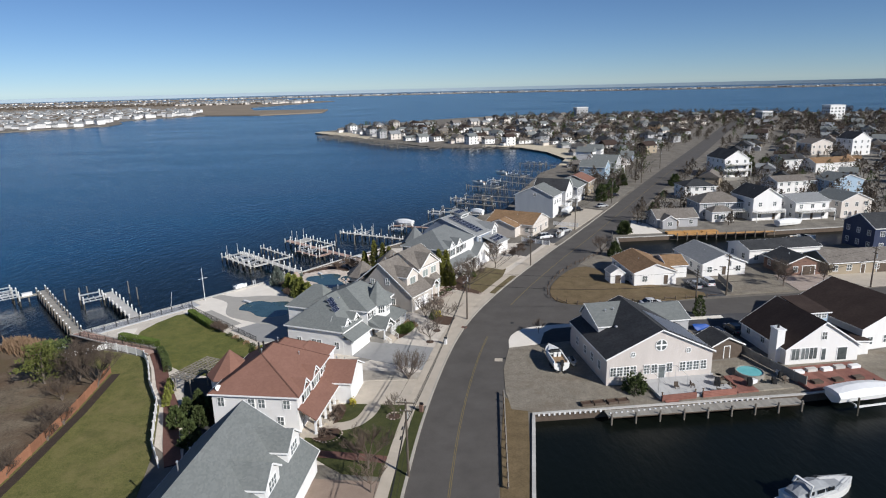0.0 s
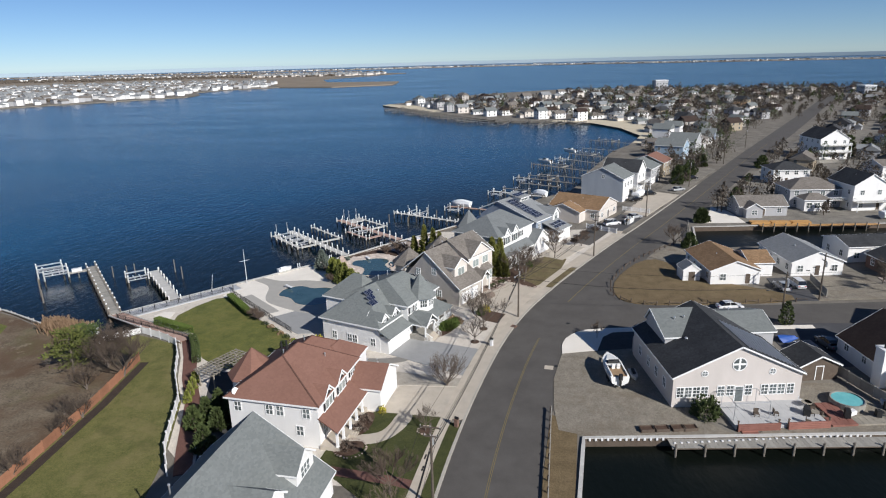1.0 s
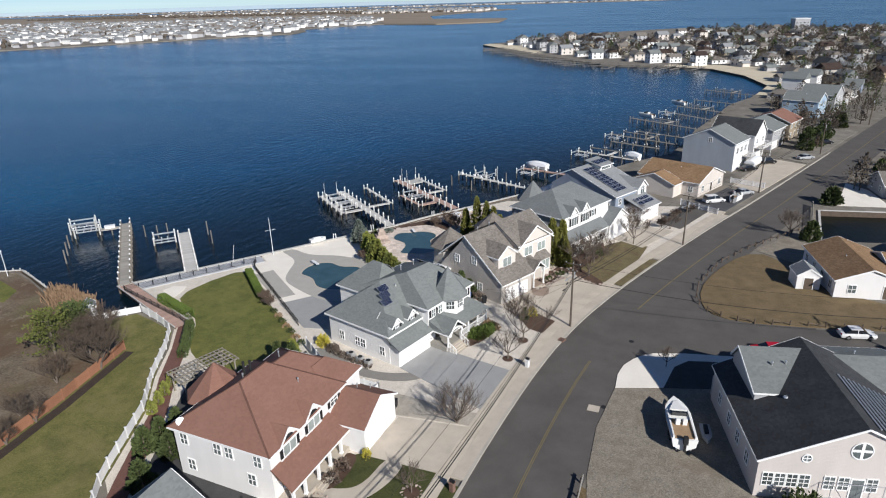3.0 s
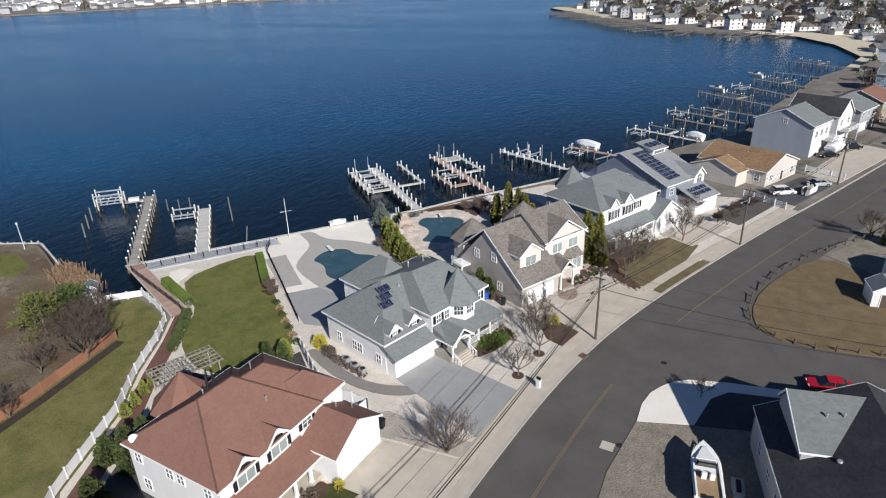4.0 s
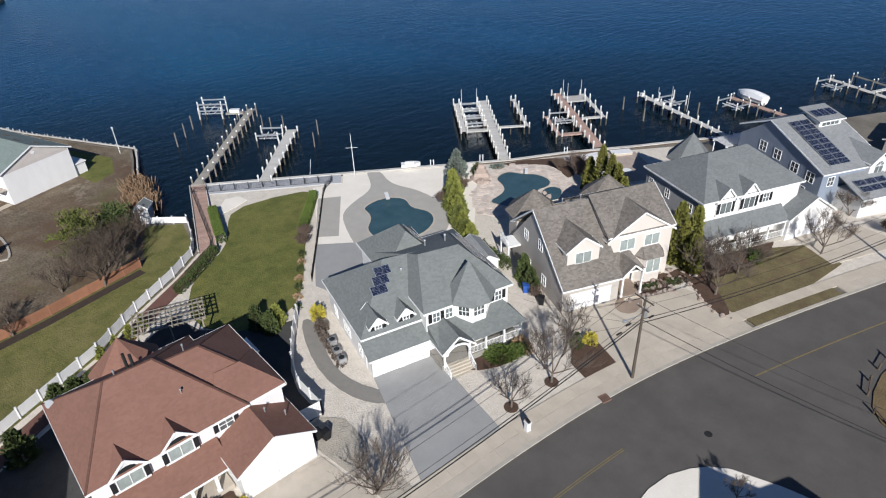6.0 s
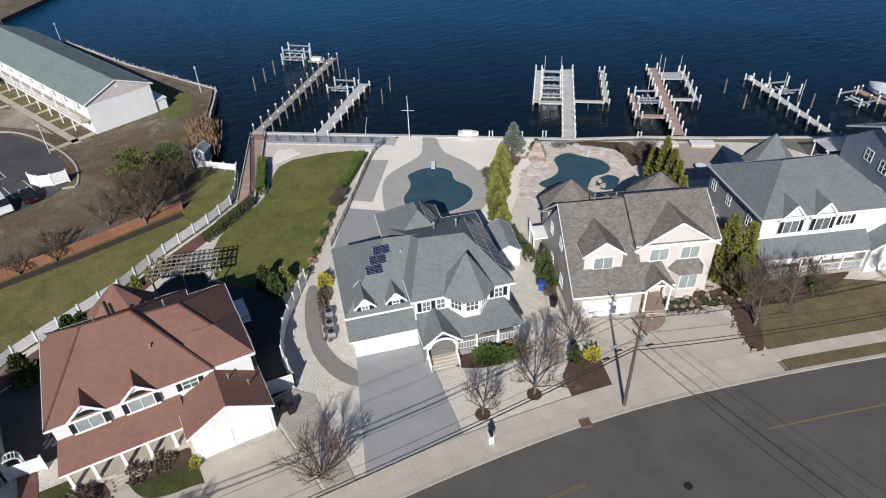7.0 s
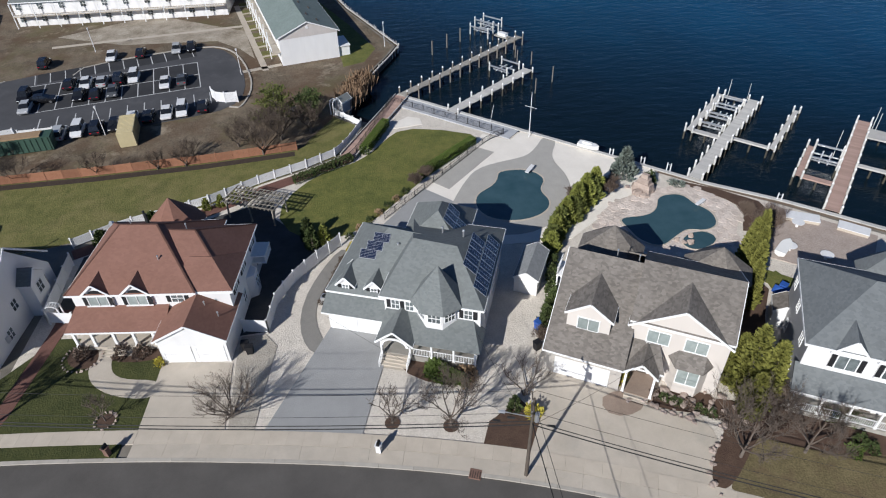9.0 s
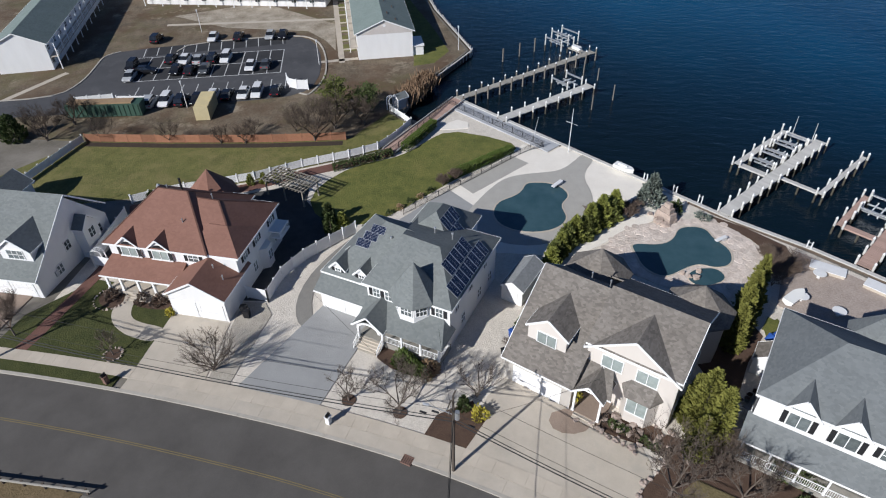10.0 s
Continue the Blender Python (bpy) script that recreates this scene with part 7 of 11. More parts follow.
crosswalk(pier_2, 14.0, -0.85, -4.9, 0.8, 0.55, "palewood", "pile_white")
crosswalk(pier_2, 25.0, -0.85, -4.9, 3.2, 0.55, "palewood", "pile_white")
for a, y in ((28.4, -1.4), (26.4, -1.8), (27.6, -5.0), (17.6, 2.2)):
    mooring_pole(pier_2, a, y, 3.4)
pier_3 = walk_dock("narrow grey dock with a davit at its end", (-18.8, 160.2), (-41.2, 171.4), 1.3, "palewood", "pile_white", 0.5, 0.55)
boat_lift(pier_3, 16.6, 20.4, -4.6, -1.0, 1.1)
for a, y in ((22.8, 5.6), (15.8, 5.8), (13.6, -5.2)):
    piling(pier_3, a, y, 1.5, "pile", cap=False)
for a, y in ((21.0, -1.2), (20.0, -3.8), (16.2, -4.8)):
    mooring_pole(pier_3, a, y, 3.0)
for a, y, c in ((24.2, 0.2, 0.35), (20.4, -0.5, 0.3), (18.2, -0.4, 0.28)):
    t = thing("dock_box", "white box standing on a grey dock", "box", pier_3.matrix_basis @ pose(a, y, 0.5))
    part("body", box(BM(), -c, c, -c * 0.8, c * 0.8, 0, c * 1.4), "cap", t)
    part("lid", box(BM(), -c * 1.06, c * 1.06, -c * 0.86, c * 0.86, c * 1.4, c * 1.55), "cap", t)
t = thing("dock_box", "long white box on a cross walk over water", "box", dock_a.matrix_basis @ pose(33.5, 3.0, 0.5))
part("body", box(BM(), -0.45, 0.45, -1.0, 1.0, 0, 0.55), "cap", t)
part("lid", box(BM(), -0.49, 0.49, -1.04, 1.04, 0.55, 0.63), "cap", t)
for k, (p, q, m) in enumerate((((-8.9, 174.3), (-26.3, 180.4), "redwood"), ((3.1, 194.9), (-14.3, 203.7), "palewood"), ((8.7, 210.8), (-5.3, 218.5), "redwood"), ((14.6, 217.0), (-6.4, 229.7), "wood"), ((17.6, 227.0), (2.0, 236.0), "wood"),
                               ((21.0, 242.6), (-1.2, 260.4), "wood"), ((27.0, 260.0), (11.0, 276.0), "wood"), ((32.0, 277.0), (16.0, 290.0), "wood"), ((38.0, 298.0), (23.0, 307.0), "wood"), ((48.0, 323.0), (29.0, 338.0), "wood"))):
    d = walk_dock("weathered neighbouring dock with pilings", p, q, 1.35, m if k < 2 else "farwood_deck", "pile", 0.5, 0.6, 3.4, caps=k < 3)
    n = (Vector(q) - Vector(p)).length
    if k in (0, 1, 3, 6):
        boat_lift(d, n - 5.5, n - 1.0, 1.0, 4.6, 0.9, rise=1.5)
    if k % 2:
        finger(d, n * 0.45, n * 0.95, -6.2, 0.9, 0.5, "farwood_deck", "pile", pitch=3.4)
        crosswalk(d, n * 0.5, -0.9, -5.8, 0.8, 0.5, m, "pile")
# docks under the spit houses
for k in range(16):
    x, y = -22 - 110 * k / 16 + 3 * math.sin(k * 3.1), 448 + 150 * k / 16
    d = walk_dock("small grey dock below the spit houses", (x, y), (x - 16, y - 9), 2.2, "farwood_deck", "pile", 0.5, 1.0, 5.0, caps=False)
# canal wharf
wharf = thing("canal_dock", "low grey boardwalk on posts along the canal", "dock", pose(16.0, 59.5, 0, 0, 0, 6.9))
planks(wharf, 0, 28.0, -1.0, 0.85, 0.1, "wood", 0.5)
for k in range(9):
    piling(wharf, 0.4 + 3.4 * k, -1.05, 0.6, "pile", cap=False)
edge = thing("dock_bumper", "row of white bumpers on the canal bulkhead", "bumper")
mesh = cached(("bumper",), lambda b: box(b, -0.12, 0.12, -0.1, 0.1, -0.3, 0.05), "cap")
for k in range(13):
    placed("bumper", mesh, edge, pose(6.8 + 0.72 * k, 59.42 + 0.087 * k, 0.15, 0, 0, 7))
for k in range(34):
    placed("bumper", mesh, edge, pose(16.6 + 0.8 * k, 59.5 + 0.147 * k, 0.15, 0, 0, 10))

for x, y in ((-52.0, 119.8), (-49.0, 123.4), (-46.8, 126.4), (-37.4, 137.6)):
    t = thing("mooring_post", "pair of white mooring posts on the bulkhead", "post", pose(x, y, 0.3, 0, 0, 49))
    for u in (-0.25, 0.25):
        placed("post", cached(("moor",), lambda b: tube(b, (0, 0, -0.2), (0, 0, 1.0), 0.09, 0.08, 8), "cap"), t, pose(u, 0, 0))
    part("rail", beam(BM(), (-0.25, 0, 0.75), (0.25, 0, 0.75), 0.06), "alu", t)

# ---- plants ----
def bare_branches(bm, rnd, p, d, length, r, depth, spread, twigs):
    """Tapered wood that forks until it is twigs."""
    n = 3 if depth > 1 else 2
    q = p
    for k in range(n):
        e = q + d * (length / n)
        tube(bm, q, e, r * (1 - 0.28 * k / n), r * (1 - 0.28 * (k + 1) / n), 5 if depth > 2 else 3, False)
        q = e
        d = (d + Vector((rnd.uniform(-1, 1), rnd.uniform(-1, 1), rnd.uniform(-0.2, 0.7))) * 0.12).normalized()
        if depth > 0 and k >= (1 if depth > 2 else 0):
            for _ in range(twigs if depth > 1 else twigs + 1):
                side = Vector((rnd.uniform(-1, 1), rnd.uniform(-1, 1), rnd.uniform(0.1, 0.9))).normalized()
                bare_branches(bm, rnd, q, (d * (1 - spread) + side * spread).normalized(), length * rnd.uniform(0.5, 0.72), max(r * 0.5, 0.009), depth - 1, spread, twigs)


def bare_tree(name, label, x, y, height, seed, trunk=0.12, twig="twig", depth=4, spread=0.55, twigs=2, low=0.25, stems=1, z=0.1):
    t = thing(name, label, "tree" if height > 2.6 else "shrub", pose(x, y, z))
    rnd = random.Random(seed)
    base, crown = BM(), BM()
    for s in range(stems):
        a = 2 * math.pi * s / max(stems, 1)
        lean = Vector((math.cos(a), math.sin(a), 0)) * (0.5 if stems > 4 else 0.35 if stems > 1 else 0.04)
        d = (Vector((0, 0, 1)) + lean).normalized()
        top = d * height * low
        tube(base, Vector((0, 0, -0.1)), top, trunk, trunk * 0.75, 7)
        for k in range(5 if stems == 1 else 2):
            side = Vector((math.cos(a + k * 1.1 + 0.2 * (k % 2)), math.sin(a + k * 1.1 + 0.2 * (k % 2)), 0.9 + 0.55 * (k % 3)))
            bare_branches(crown, rnd, top * rnd.uniform(0.8, 1.0), side.normalized(), height * 0.38, trunk * 0.55, depth - 1, spread, twigs)
    part("trunk", base, "bark", t)
    part("crown", crown, twig, t, "bare winter branches")
    return t


def leaf_cloud(bm, rnd, n, place, size):
    """Many small bent leaf sprays."""
    for _ in range(n):
        c, out = place(rnd)
        s = size * rnd.uniform(0.6, 1.35)
        out = (out + Vector((rnd.uniform(-1, 1), rnd.uniform(-1, 1), rnd.uniform(-0.4, 1.0))) * 0.6).normalized()
        side = out.cross(Vector((rnd.uniform(-1, 1), rnd.uniform(-1, 1), rnd.uniform(-1, 1)))).normalized()
        nrm = side.cross(out)
        a, b = bm.verts.new(c - side * s * 0.42), bm.verts.new(c + side * s * 0.42)
        e, f = bm.verts.new(c + out * s * 0.6 + side * s * 0.3 + nrm * s * 0.16), bm.verts.new(c + out * s * 1.15)
        g = bm.verts.new(c + out * s * 0.6 - side * s * 0.3 + nrm * s * 0.16)
        bm.faces.new((a, b, e, f, g))


def conifer(name, label, x, y, height, radius, seed, mat="leaf", n=900, size=0.34, power=0.75, base=0.0):
    t = thing(name, label, "tree" if height > 2.2 else "shrub", pose(x, y, 0.08, 0, 0, seed * 37))
    rnd = random.Random(seed)
    lobes = [(rnd.uniform(0, 6.28), rnd.uniform(0.1, 0.3), rnd.randint(2, 5)) for _ in range(3)]

    def place(r):
        h = r.random() ** 1.25
        a = r.uniform(0, 2 * math.pi)
        wob = 1 + sum(w * math.sin(f * a + p + 9 * h) for p, w, f in lobes) * 0.5
        rad = radius * (1 - h) ** power * wob * r.uniform(0.55, 1.02)
        if h < 0.12:
            rad *= 0.75 + h * 2
        d = Vector((math.cos(a), math.sin(a), 0.8))
        return Vector((rad * math.cos(a), rad * math.sin(a), base + h * (height - base))), d.normalized()
    bm = BM()
    leaf_cloud(bm, rnd, n, place, size)
    part("trunk", tube(BM(), (0, 0, -0.1), (0, 0, height * 0.7), 0.1 + height * 0.01, 0.03, 6), "bark", t)
    part("crown", bm, mat, t)
    return t


def shrub(name, label, x, y, rx, ry, height, seed, mat="leaf", n=420, size=0.2, turn=0, square=False):
    t = thing(name, label, "shrub", pose(x, y, 0.08, 0, 0, turn))
    rnd = random.Random(seed)

    def place(r):
        if square:
            u, v, w = r.uniform(-1, 1), r.uniform(-1, 1), r.uniform(0.05, 1)
            k = r.randint(0, 2)
            if k == 0:
                u = math.copysign(1, u)
            elif k == 1:
                v = math.copysign(1, v)
            else:
                w = 1
            return Vector((u * rx, v * ry, w * height)), Vector((u * (k == 0), v * (k == 1), 0.5)).normalized()
        a, b = r.uniform(0, 2 * math.pi), math.asin(r.random())
        k = r.uniform(0.6, 1.0) * (1 + 0.18 * math.sin(3 * a + seed))
        return Vector((rx * k * math.cos(a) * math.cos(b), ry * k * math.sin(a) * math.cos(b), height * k * math.sin(b))), Vector((math.cos(a) * math.cos(b), math.sin(a) * math.cos(b), math.sin(b)))
    bm = BM()
    leaf_cloud(bm, rnd, n, place, size)
    part("foliage", bm, mat, t)
    bm = BM()
    for k in range(4):
        tube(bm, (0, 0, -0.1), (rx * 0.5 * math.cos(k * 1.6), ry * 0.5 * math.sin(k * 1.6), height * 0.6), 0.03, 0.015, 4)
    part("stem", bm, "bark", t)
    return t


# street trees before the houses
bare_tree("tree", "leafless young tree with fine upright twigs", -12.0, 70.6, 5.8, 11, 0.11, depth=4, spread=0.5, twigs=2, low=0.10, stems=6)
bare_tree("tree", "small leafless tree in a mulch ring", -9.4, 85.2, 4.6, 12, 0.11, depth=4, spread=0.6, twigs=2, low=0.2)
bare_tree("tree", "tall leafless tree in a mulch ring", -8.4, 90.4, 6.6, 13, 0.13, depth=5, spread=0.5, low=0.2)
bare_tree("tree", "leafless tree behind a mulch bed", -10.9, 97.6, 4.6, 14, 0.10, depth=4, spread=0.5, stems=3, low=0.2)
bare_tree("tree", "bare multi-stem tree on a brown lawn", -2.0, 114.4, 7.2, 15, 0.15, depth=5, spread=0.55, low=0.16)
bare_tree("tree", "bare street tree by a brown lawn", -1.7, 120.0, 6.2, 16, 0.14, depth=5, spread=0.5, low=0.2)
bare_tree("tree", "bare street tree by a driveway", 4.6, 131.0, 6.0, 17, 0.13, depth=5, spread=0.5, low=0.2)
bare_tree("tree", "leafless reddish tree before a blue-grey house", 4.6, 143.6, 4.2, 22, 0.09, "redtwig", 4, 0.55, 3, 0.2, 2)
bare_tree("tree", "leafless reddish tree beside a driveway", 11.2, 141.0, 3.6, 23, 0.08, "redtwig", 4, 0.55, 3, 0.2, 2)
bare_tree("tree", "leafless reddish shrub tree by a path", -5.6, 119.2, 4.2, 18, 0.1, "redtwig", 4, 0.6, 3, 0.15, 3)
bare_tree("tree", "leafless tree on a shaded lawn", -14.9, 46.9, 5.4, 19, 0.11, "redtwig", 4, 0.45, 3, 0.25)
bare_tree("tree", "small leafless tree in a stone ring", -13.1, 59.1, 3.2, 20, 0.07, depth=4, spread=0.5, low=0.3)
bare_tree("tree", "leafless tree on a shaded lawn", -14.0, 42.4, 4.6, 21, 0.10, "redtwig", 4, 0.5, 2, 0.25)
for k, (x, y, r) in enumerate(((-9.4, 85.2, 0.7), (-8.4, 90.4, 0.7), (-13.1, 59.1, 0.8))):
    bm = BM()
    n = 14
    prism(bm, [(x + r * math.cos(2 * math.pi * i / n), y + r * math.sin(2 * math.pi * i / n)) for i in range(n)], -0.05, 0.139 + 0.002 * k)
    setting("tree_ring", bm, "mulch", "round mulch ring under a tree", "flower bed")
# wooded edge of the long lawn
for k, (x, y, h) in enumerate(((-60.2, 68.7, 7.4), (-64.4, 71.0, 6.0), (-66.4, 75.4, 5.2), (-63.2, 64.6, 4.6), (-58.6, 57.6, 3.8), (-58.3, 53.6, 3.2), (-61.6, 58.0, 3.0), (-58.0, 45.2, 4.0), (-57.8, 34.0, 4.6), (-57.2, 24.4, 5.2), (-62.8, 26.0, 5.2), (-60.5, 20.0, 5.0))):
    bare_tree("tree", "tangled dark leafless tree along a fence", x, y, h * 1.05, 30 + k, 0.16 if h > 5 else 0.09, "darktwig", 5 if h > 5 else 4, 0.6, 2, 0.16, 3 if h < 7 else 4)


def pine(label, x, y, height, radius, seed, mat):
    """Bare-stemmed pine: whorls of level limbs, each carrying separate clumps of needles."""
    t = thing("tree", label, "tree", pose(x, y, 0.05))
    rnd = random.Random(seed)
    wood, crown = BM(), BM()
    tube(wood, Vector((0, 0, -0.1)), Vector((0.2, 0.1, height * 0.92)), 0.2, 0.05, 7)
    for k in range(26):
        h = 0.16 + 0.80 * k / 26
        a = k * 2.4 + rnd.uniform(-0.4, 0.4)
        reach = radius * (1.0 - 0.75 * max(0, h - 0.3)) * rnd.uniform(0.55, 1.15)
        out = Vector((math.cos(a), math.sin(a), rnd.uniform(0.0, 0.45)))
        root = Vector((0.2 * h, 0.1 * h, height * h))
        tube(wood, root, root + out * reach, 0.05, 0.015, 5)
        for q in (0.45, 0.7, 0.95):
            c = root + out * reach * q + Vector((rnd.uniform(-0.3, 0.3), rnd.uniform(-0.3, 0.3), 0.1))
            size = rnd.uniform(0.35, 0.65)
            leaf_cloud(crown, rnd, 26, lambda r: (c + Vector((r.gauss(0, size), r.gauss(0, size), r.gauss(0, size * 0.35))), Vector((out.x, out.y, 0.7)).normalized()), 0.26)
    part("trunk", wood, "bark", t)
    part("crown", crown, mat, t)
    return t


pine("spreading green pine above a dry slope", -69.6, 70.2, 6.4, 3.3, 41, "cypress")
pine("spreading green pine beside a bare tree", -71.0, 75.2, 4.8, 2.5, 42, "leaf")
conifer("tree", "dark evergreen in rough ground", -57.0, 19.0, 4.2, 2.2, 43, "leaf", 900, 0.45, 0.6)
# golden cypress hedge between the pools
for k, (x, y, h, r) in enumerate(((-36.6, 108.6, 3.8, 1.3), (-38.6, 110.6, 4.4, 1.4), (-40.4, 112.2, 4.6, 1.5), (-42.2, 114.0, 4.2, 1.4), (-34.0, 106.8, 3.0, 1.1), (-31.6, 105.6, 2.6, 1.0))):
    conifer("tree", "golden-green cypress in a hedge row", x, y, h, r, 50 + k, "goldleaf", 1100, 0.36, 0.6)
for k, (x, y, h, r) in enumerate(((-37.4, 109.9, 3.2, 1.2), (-39.7, 111.0, 3.6, 1.3), (-41.3, 113.4, 3.4, 1.3), (-35.2, 107.4, 3.4, 1.2), (-33.0, 106.0, 2.4, 1.1))):
    conifer("tree", "ragged olive-green cypress in a hedge row", x, y, h, r, 150 + k, "cypress", 800, 0.4, 0.45)
for k, (x, y) in enumerate(((-43.2, 115.6), (-42.4, 116.2), (-41.6, 111.2), (-34.8, 131.6), (-31.7, 133.2))):
    bare_tree("shrub", "brown leafless shrub between evergreens", x, y, 2.4, 160 + k, 0.05, "redtwig", 4, 0.6, 3, 0.1, 5)
conifer("tree", "silvery blue spruce at the bay edge", -46.4, 119.6, 4.4, 1.9, 57, "blueleaf", 1100, 0.4, 0.8)
for k, (x, y) in enumerate(((-29.2, 105.0), (-27.0, 104.4), (-24.6, 103.8))):
    shrub("shrub", "clipped green hedge shrub along a side path", x, y, 1.2, 0.6, 1.5, 60 + k, "leaf", 420, 0.22, -24)
bare_tree("shrub", "brown leafless shrub by a pool", -44.6, 117.4, 2.0, 66, 0.05, "redtwig", 3, 0.7, 4, 0.1, 4)
for k, (x, y, h) in enumerate(((-20.8, 102.8, 3.6), (-19.2, 101.9, 2.8))):
    conifer("tree", "green conifer beside a tan house wall", x, y, h, 1.1, 70 + k, "leaf", 800, 0.34, 0.7)
bare_tree("shrub", "leafless shrub beside a garage", -17.6, 100.8, 2.0, 73, 0.05, "redtwig", 3, 0.6, 4, 0.1, 4)
# cypress beside and behind the tan house
for k, (x, y, h, r) in enumerate(((-8.8, 118.0, 8.2, 1.7), (-7.2, 118.9, 7.8, 1.5), (-10.0, 117.4, 6.0, 1.3), (-6.4, 117.4, 4.8, 1.4))):
    conifer("tree", "tall yellow-green cypress beside a house corner", x, y, h, r, 80 + k, "cornerleaf", 2000, 0.34, 0.6)
for k, (x, y, h, r) in enumerate(((-24.6, 126.6, 8.4, 1.35), (-22.4, 125.4, 8.0, 1.3), (-20.8, 124.5, 7.4, 1.25), (-19.4, 123.7, 6.2, 1.2), (-27.2, 128.0, 5.4, 1.2))):
    conifer("tree", "tall yellow-green cypress behind a house", x, y, h, r, 85 + k, "cornerleaf", 1500, 0.33, 0.62)
for k, (x, y) in enumerate(((-31.6, 132.0), (-32.8, 134.0), (-30.0, 131.0))):
    bare_tree("shrub", "brown leafless shrub above a flagstone patio", x, y, 3.9, 90 + k, 0.06, "redtwig", 3, 0.65, 4, 0.12, 4)
shrub("shrub", "low evergreen cushion on the bulkhead", -43.0, 126.0, 1.2, 0.7, 0.8, 94, "blueleaf", 300, 0.2, 45)
shrub("shrub", "dark evergreen by a stone grotto", -44.4, 122.6, 1.1, 1.0, 1.6, 95, "leaf", 420, 0.24)
# hedges round the back lawn
for k in range(4):
    shrub("hedge", "clipped olive-green hedge beside a boardwalk", -65.2 + 2.1 * k, 86.9 - 0.92 * k, 1.15, 0.55, 1.35, 100 + k, "hedgeleaf", 1100, 0.17, -23.5, True)
for k, (x, y, a) in enumerate(((-55.6, 80.6, -55), (-53.8, 77.9, -60), (-52.2, 75.2, -60))):
    shrub("hedge", "dark clipped hedge beside a brick walk", x, y, 1.5, 0.5, 1.0, 120 + k, "leaf", 800, 0.18, a, True)
for k in range(5):
    shrub("hedge", "clipped olive-green hedge beside a paved court", -58.0 + 1.5 * k, 99.5 - 1.55 * k, 1.05, 0.5, 1.15, 105 + k, "hedgeleaf", 800, 0.17, -46, True)
for k, (x, y) in enumerate(((-50.4, 92.2), (-48.6, 90.6))):
    bare_tree("shrub", "rounded leafless shrub at a lawn edge", x, y, 2.0, 108 + k, 0.05, "redtwig", 4, 0.6, 3, 0.1, 5)
for k in range(7):
    shrub("shrub", "low dry shrub at a lawn edge", -46.8 + 1.5 * k, 89.0 - 1.25 * k, 0.6, 0.5, 0.6, 112 + k, "reed" if k % 2 else "leaf", 140, 0.16)
for k, (x, y, h) in enumerate(((-36.4, 77.0, 2.8), (-38.2, 76.4, 3.0), (-37.2, 78.4, 2.4))):
    conifer("tree", "olive green arborvitae behind a white fence", x, y, h, 1.0, 120 + k, "goldleaf" if k == 2 else "leaf", 600, 0.3, 0.6)
shrub("shrub", "round golden-yellow shrub beside a white wall", -34.6, 82.0, 0.85, 0.8, 1.5, 124, "yellowleaf", 700, 0.2)
shrub("shrub", "sprawling dull brown grass beside a path", -32.6, 80.9, 0.8, 0.7, 1.1, 125, "twig", 500, 0.2)
for k in range(6):
    shrub("shrub", "dry ornamental grass along a white wall", -31.6 + 1.05 * k, 80.3 - 0.36 * k, 0.55, 0.5, 0.75 - 0.05 * k, 126 + k, "twig", 200, 0.16)
shrub("hedge", "rounded green shrubs below a porch", -14.2, 90.5, 2.5, 1.1, 1.3, 133, "hedgeleaf", 2600, 0.2, 55)
shrub("shrub", "brownish shrub beside a porch corner", -13.6, 92.6, 1.4, 1.0, 1.2, 134, "reed", 420, 0.22)
shrub("shrub", "bright yellow-green shrub in a mulch bed", -8.6, 98.0, 0.8, 0.8, 1.2, 135, "yellowleaf", 380, 0.2)
conifer("shrub", "dark conifer in a mulch bed", -9.4, 96.4, 1.8, 0.7, 136, "leaf", 380, 0.24)
shrub("shrub", "yellow-green shrub beside a stoop", -11.4, 106.9, 0.8, 0.8, 1.9, 137, "yellowleaf", 420, 0.22)
rnd = random.Random(52)
for k in range(11):
    x, y = -4.6 + rnd.uniform(-0.6, 3.6), 124.8 + rnd.uniform(-0.9, 2.2)
    shrub("shrub", "round clipped green shrub before a white porch", x, y, rnd.uniform(0.5, 0.8), rnd.uniform(0.5, 0.75), rnd.uniform(0.6, 1.0), 700 + k, "leaf" if k % 3 else "hedgeleaf", 320, 0.17)
for k, (x, y) in enumerate(((-9.6, 109.6), (-8.9, 110.2), (-8.3, 110.9), (-8.0, 111.8), (-8.4, 112.6), (-7.7, 113.2), (-9.2, 111.0), (-9.0, 112.2), (-7.2, 113.9), (-9.8, 110.6), (-6.9, 112.4))):
    t = thing("boulder", "rosy-grey garden boulder in a mulch bed", "rock", pose(x + 0.3, y + 0.1, 0.08, 0, 0, 40 * k), "garden boulders")
    c = rnd.uniform(0.35, 0.6)
    part("stone", hull(BM(), [Vector((rnd.uniform(-c, c), rnd.uniform(-c, c) * 0.7, rnd.uniform(0, c * 0.8))) for _ in range(16)]), "rock", t)
for k, (x, y, r) in enumerate(((-13.1, 59.1, 0.95), (-21.4, 54.5, 1.9))):
    ring = thing("stone_ring", "ring of pale edging stones round a bed", "edging", pose(x, y, 0.1))
    n = int(r * 14)
    for i in range(n):
        a = 2 * math.pi * i / n
        c = rnd.uniform(0.13, 0.19)
        part("stone", hull(BM(), [Vector((r * math.cos(a) + rnd.uniform(-c, c), r * math.sin(a) + rnd.uniform(-c, c), rnd.uniform(0, 0.2))) for _ in range(9)]), "rock", ring)
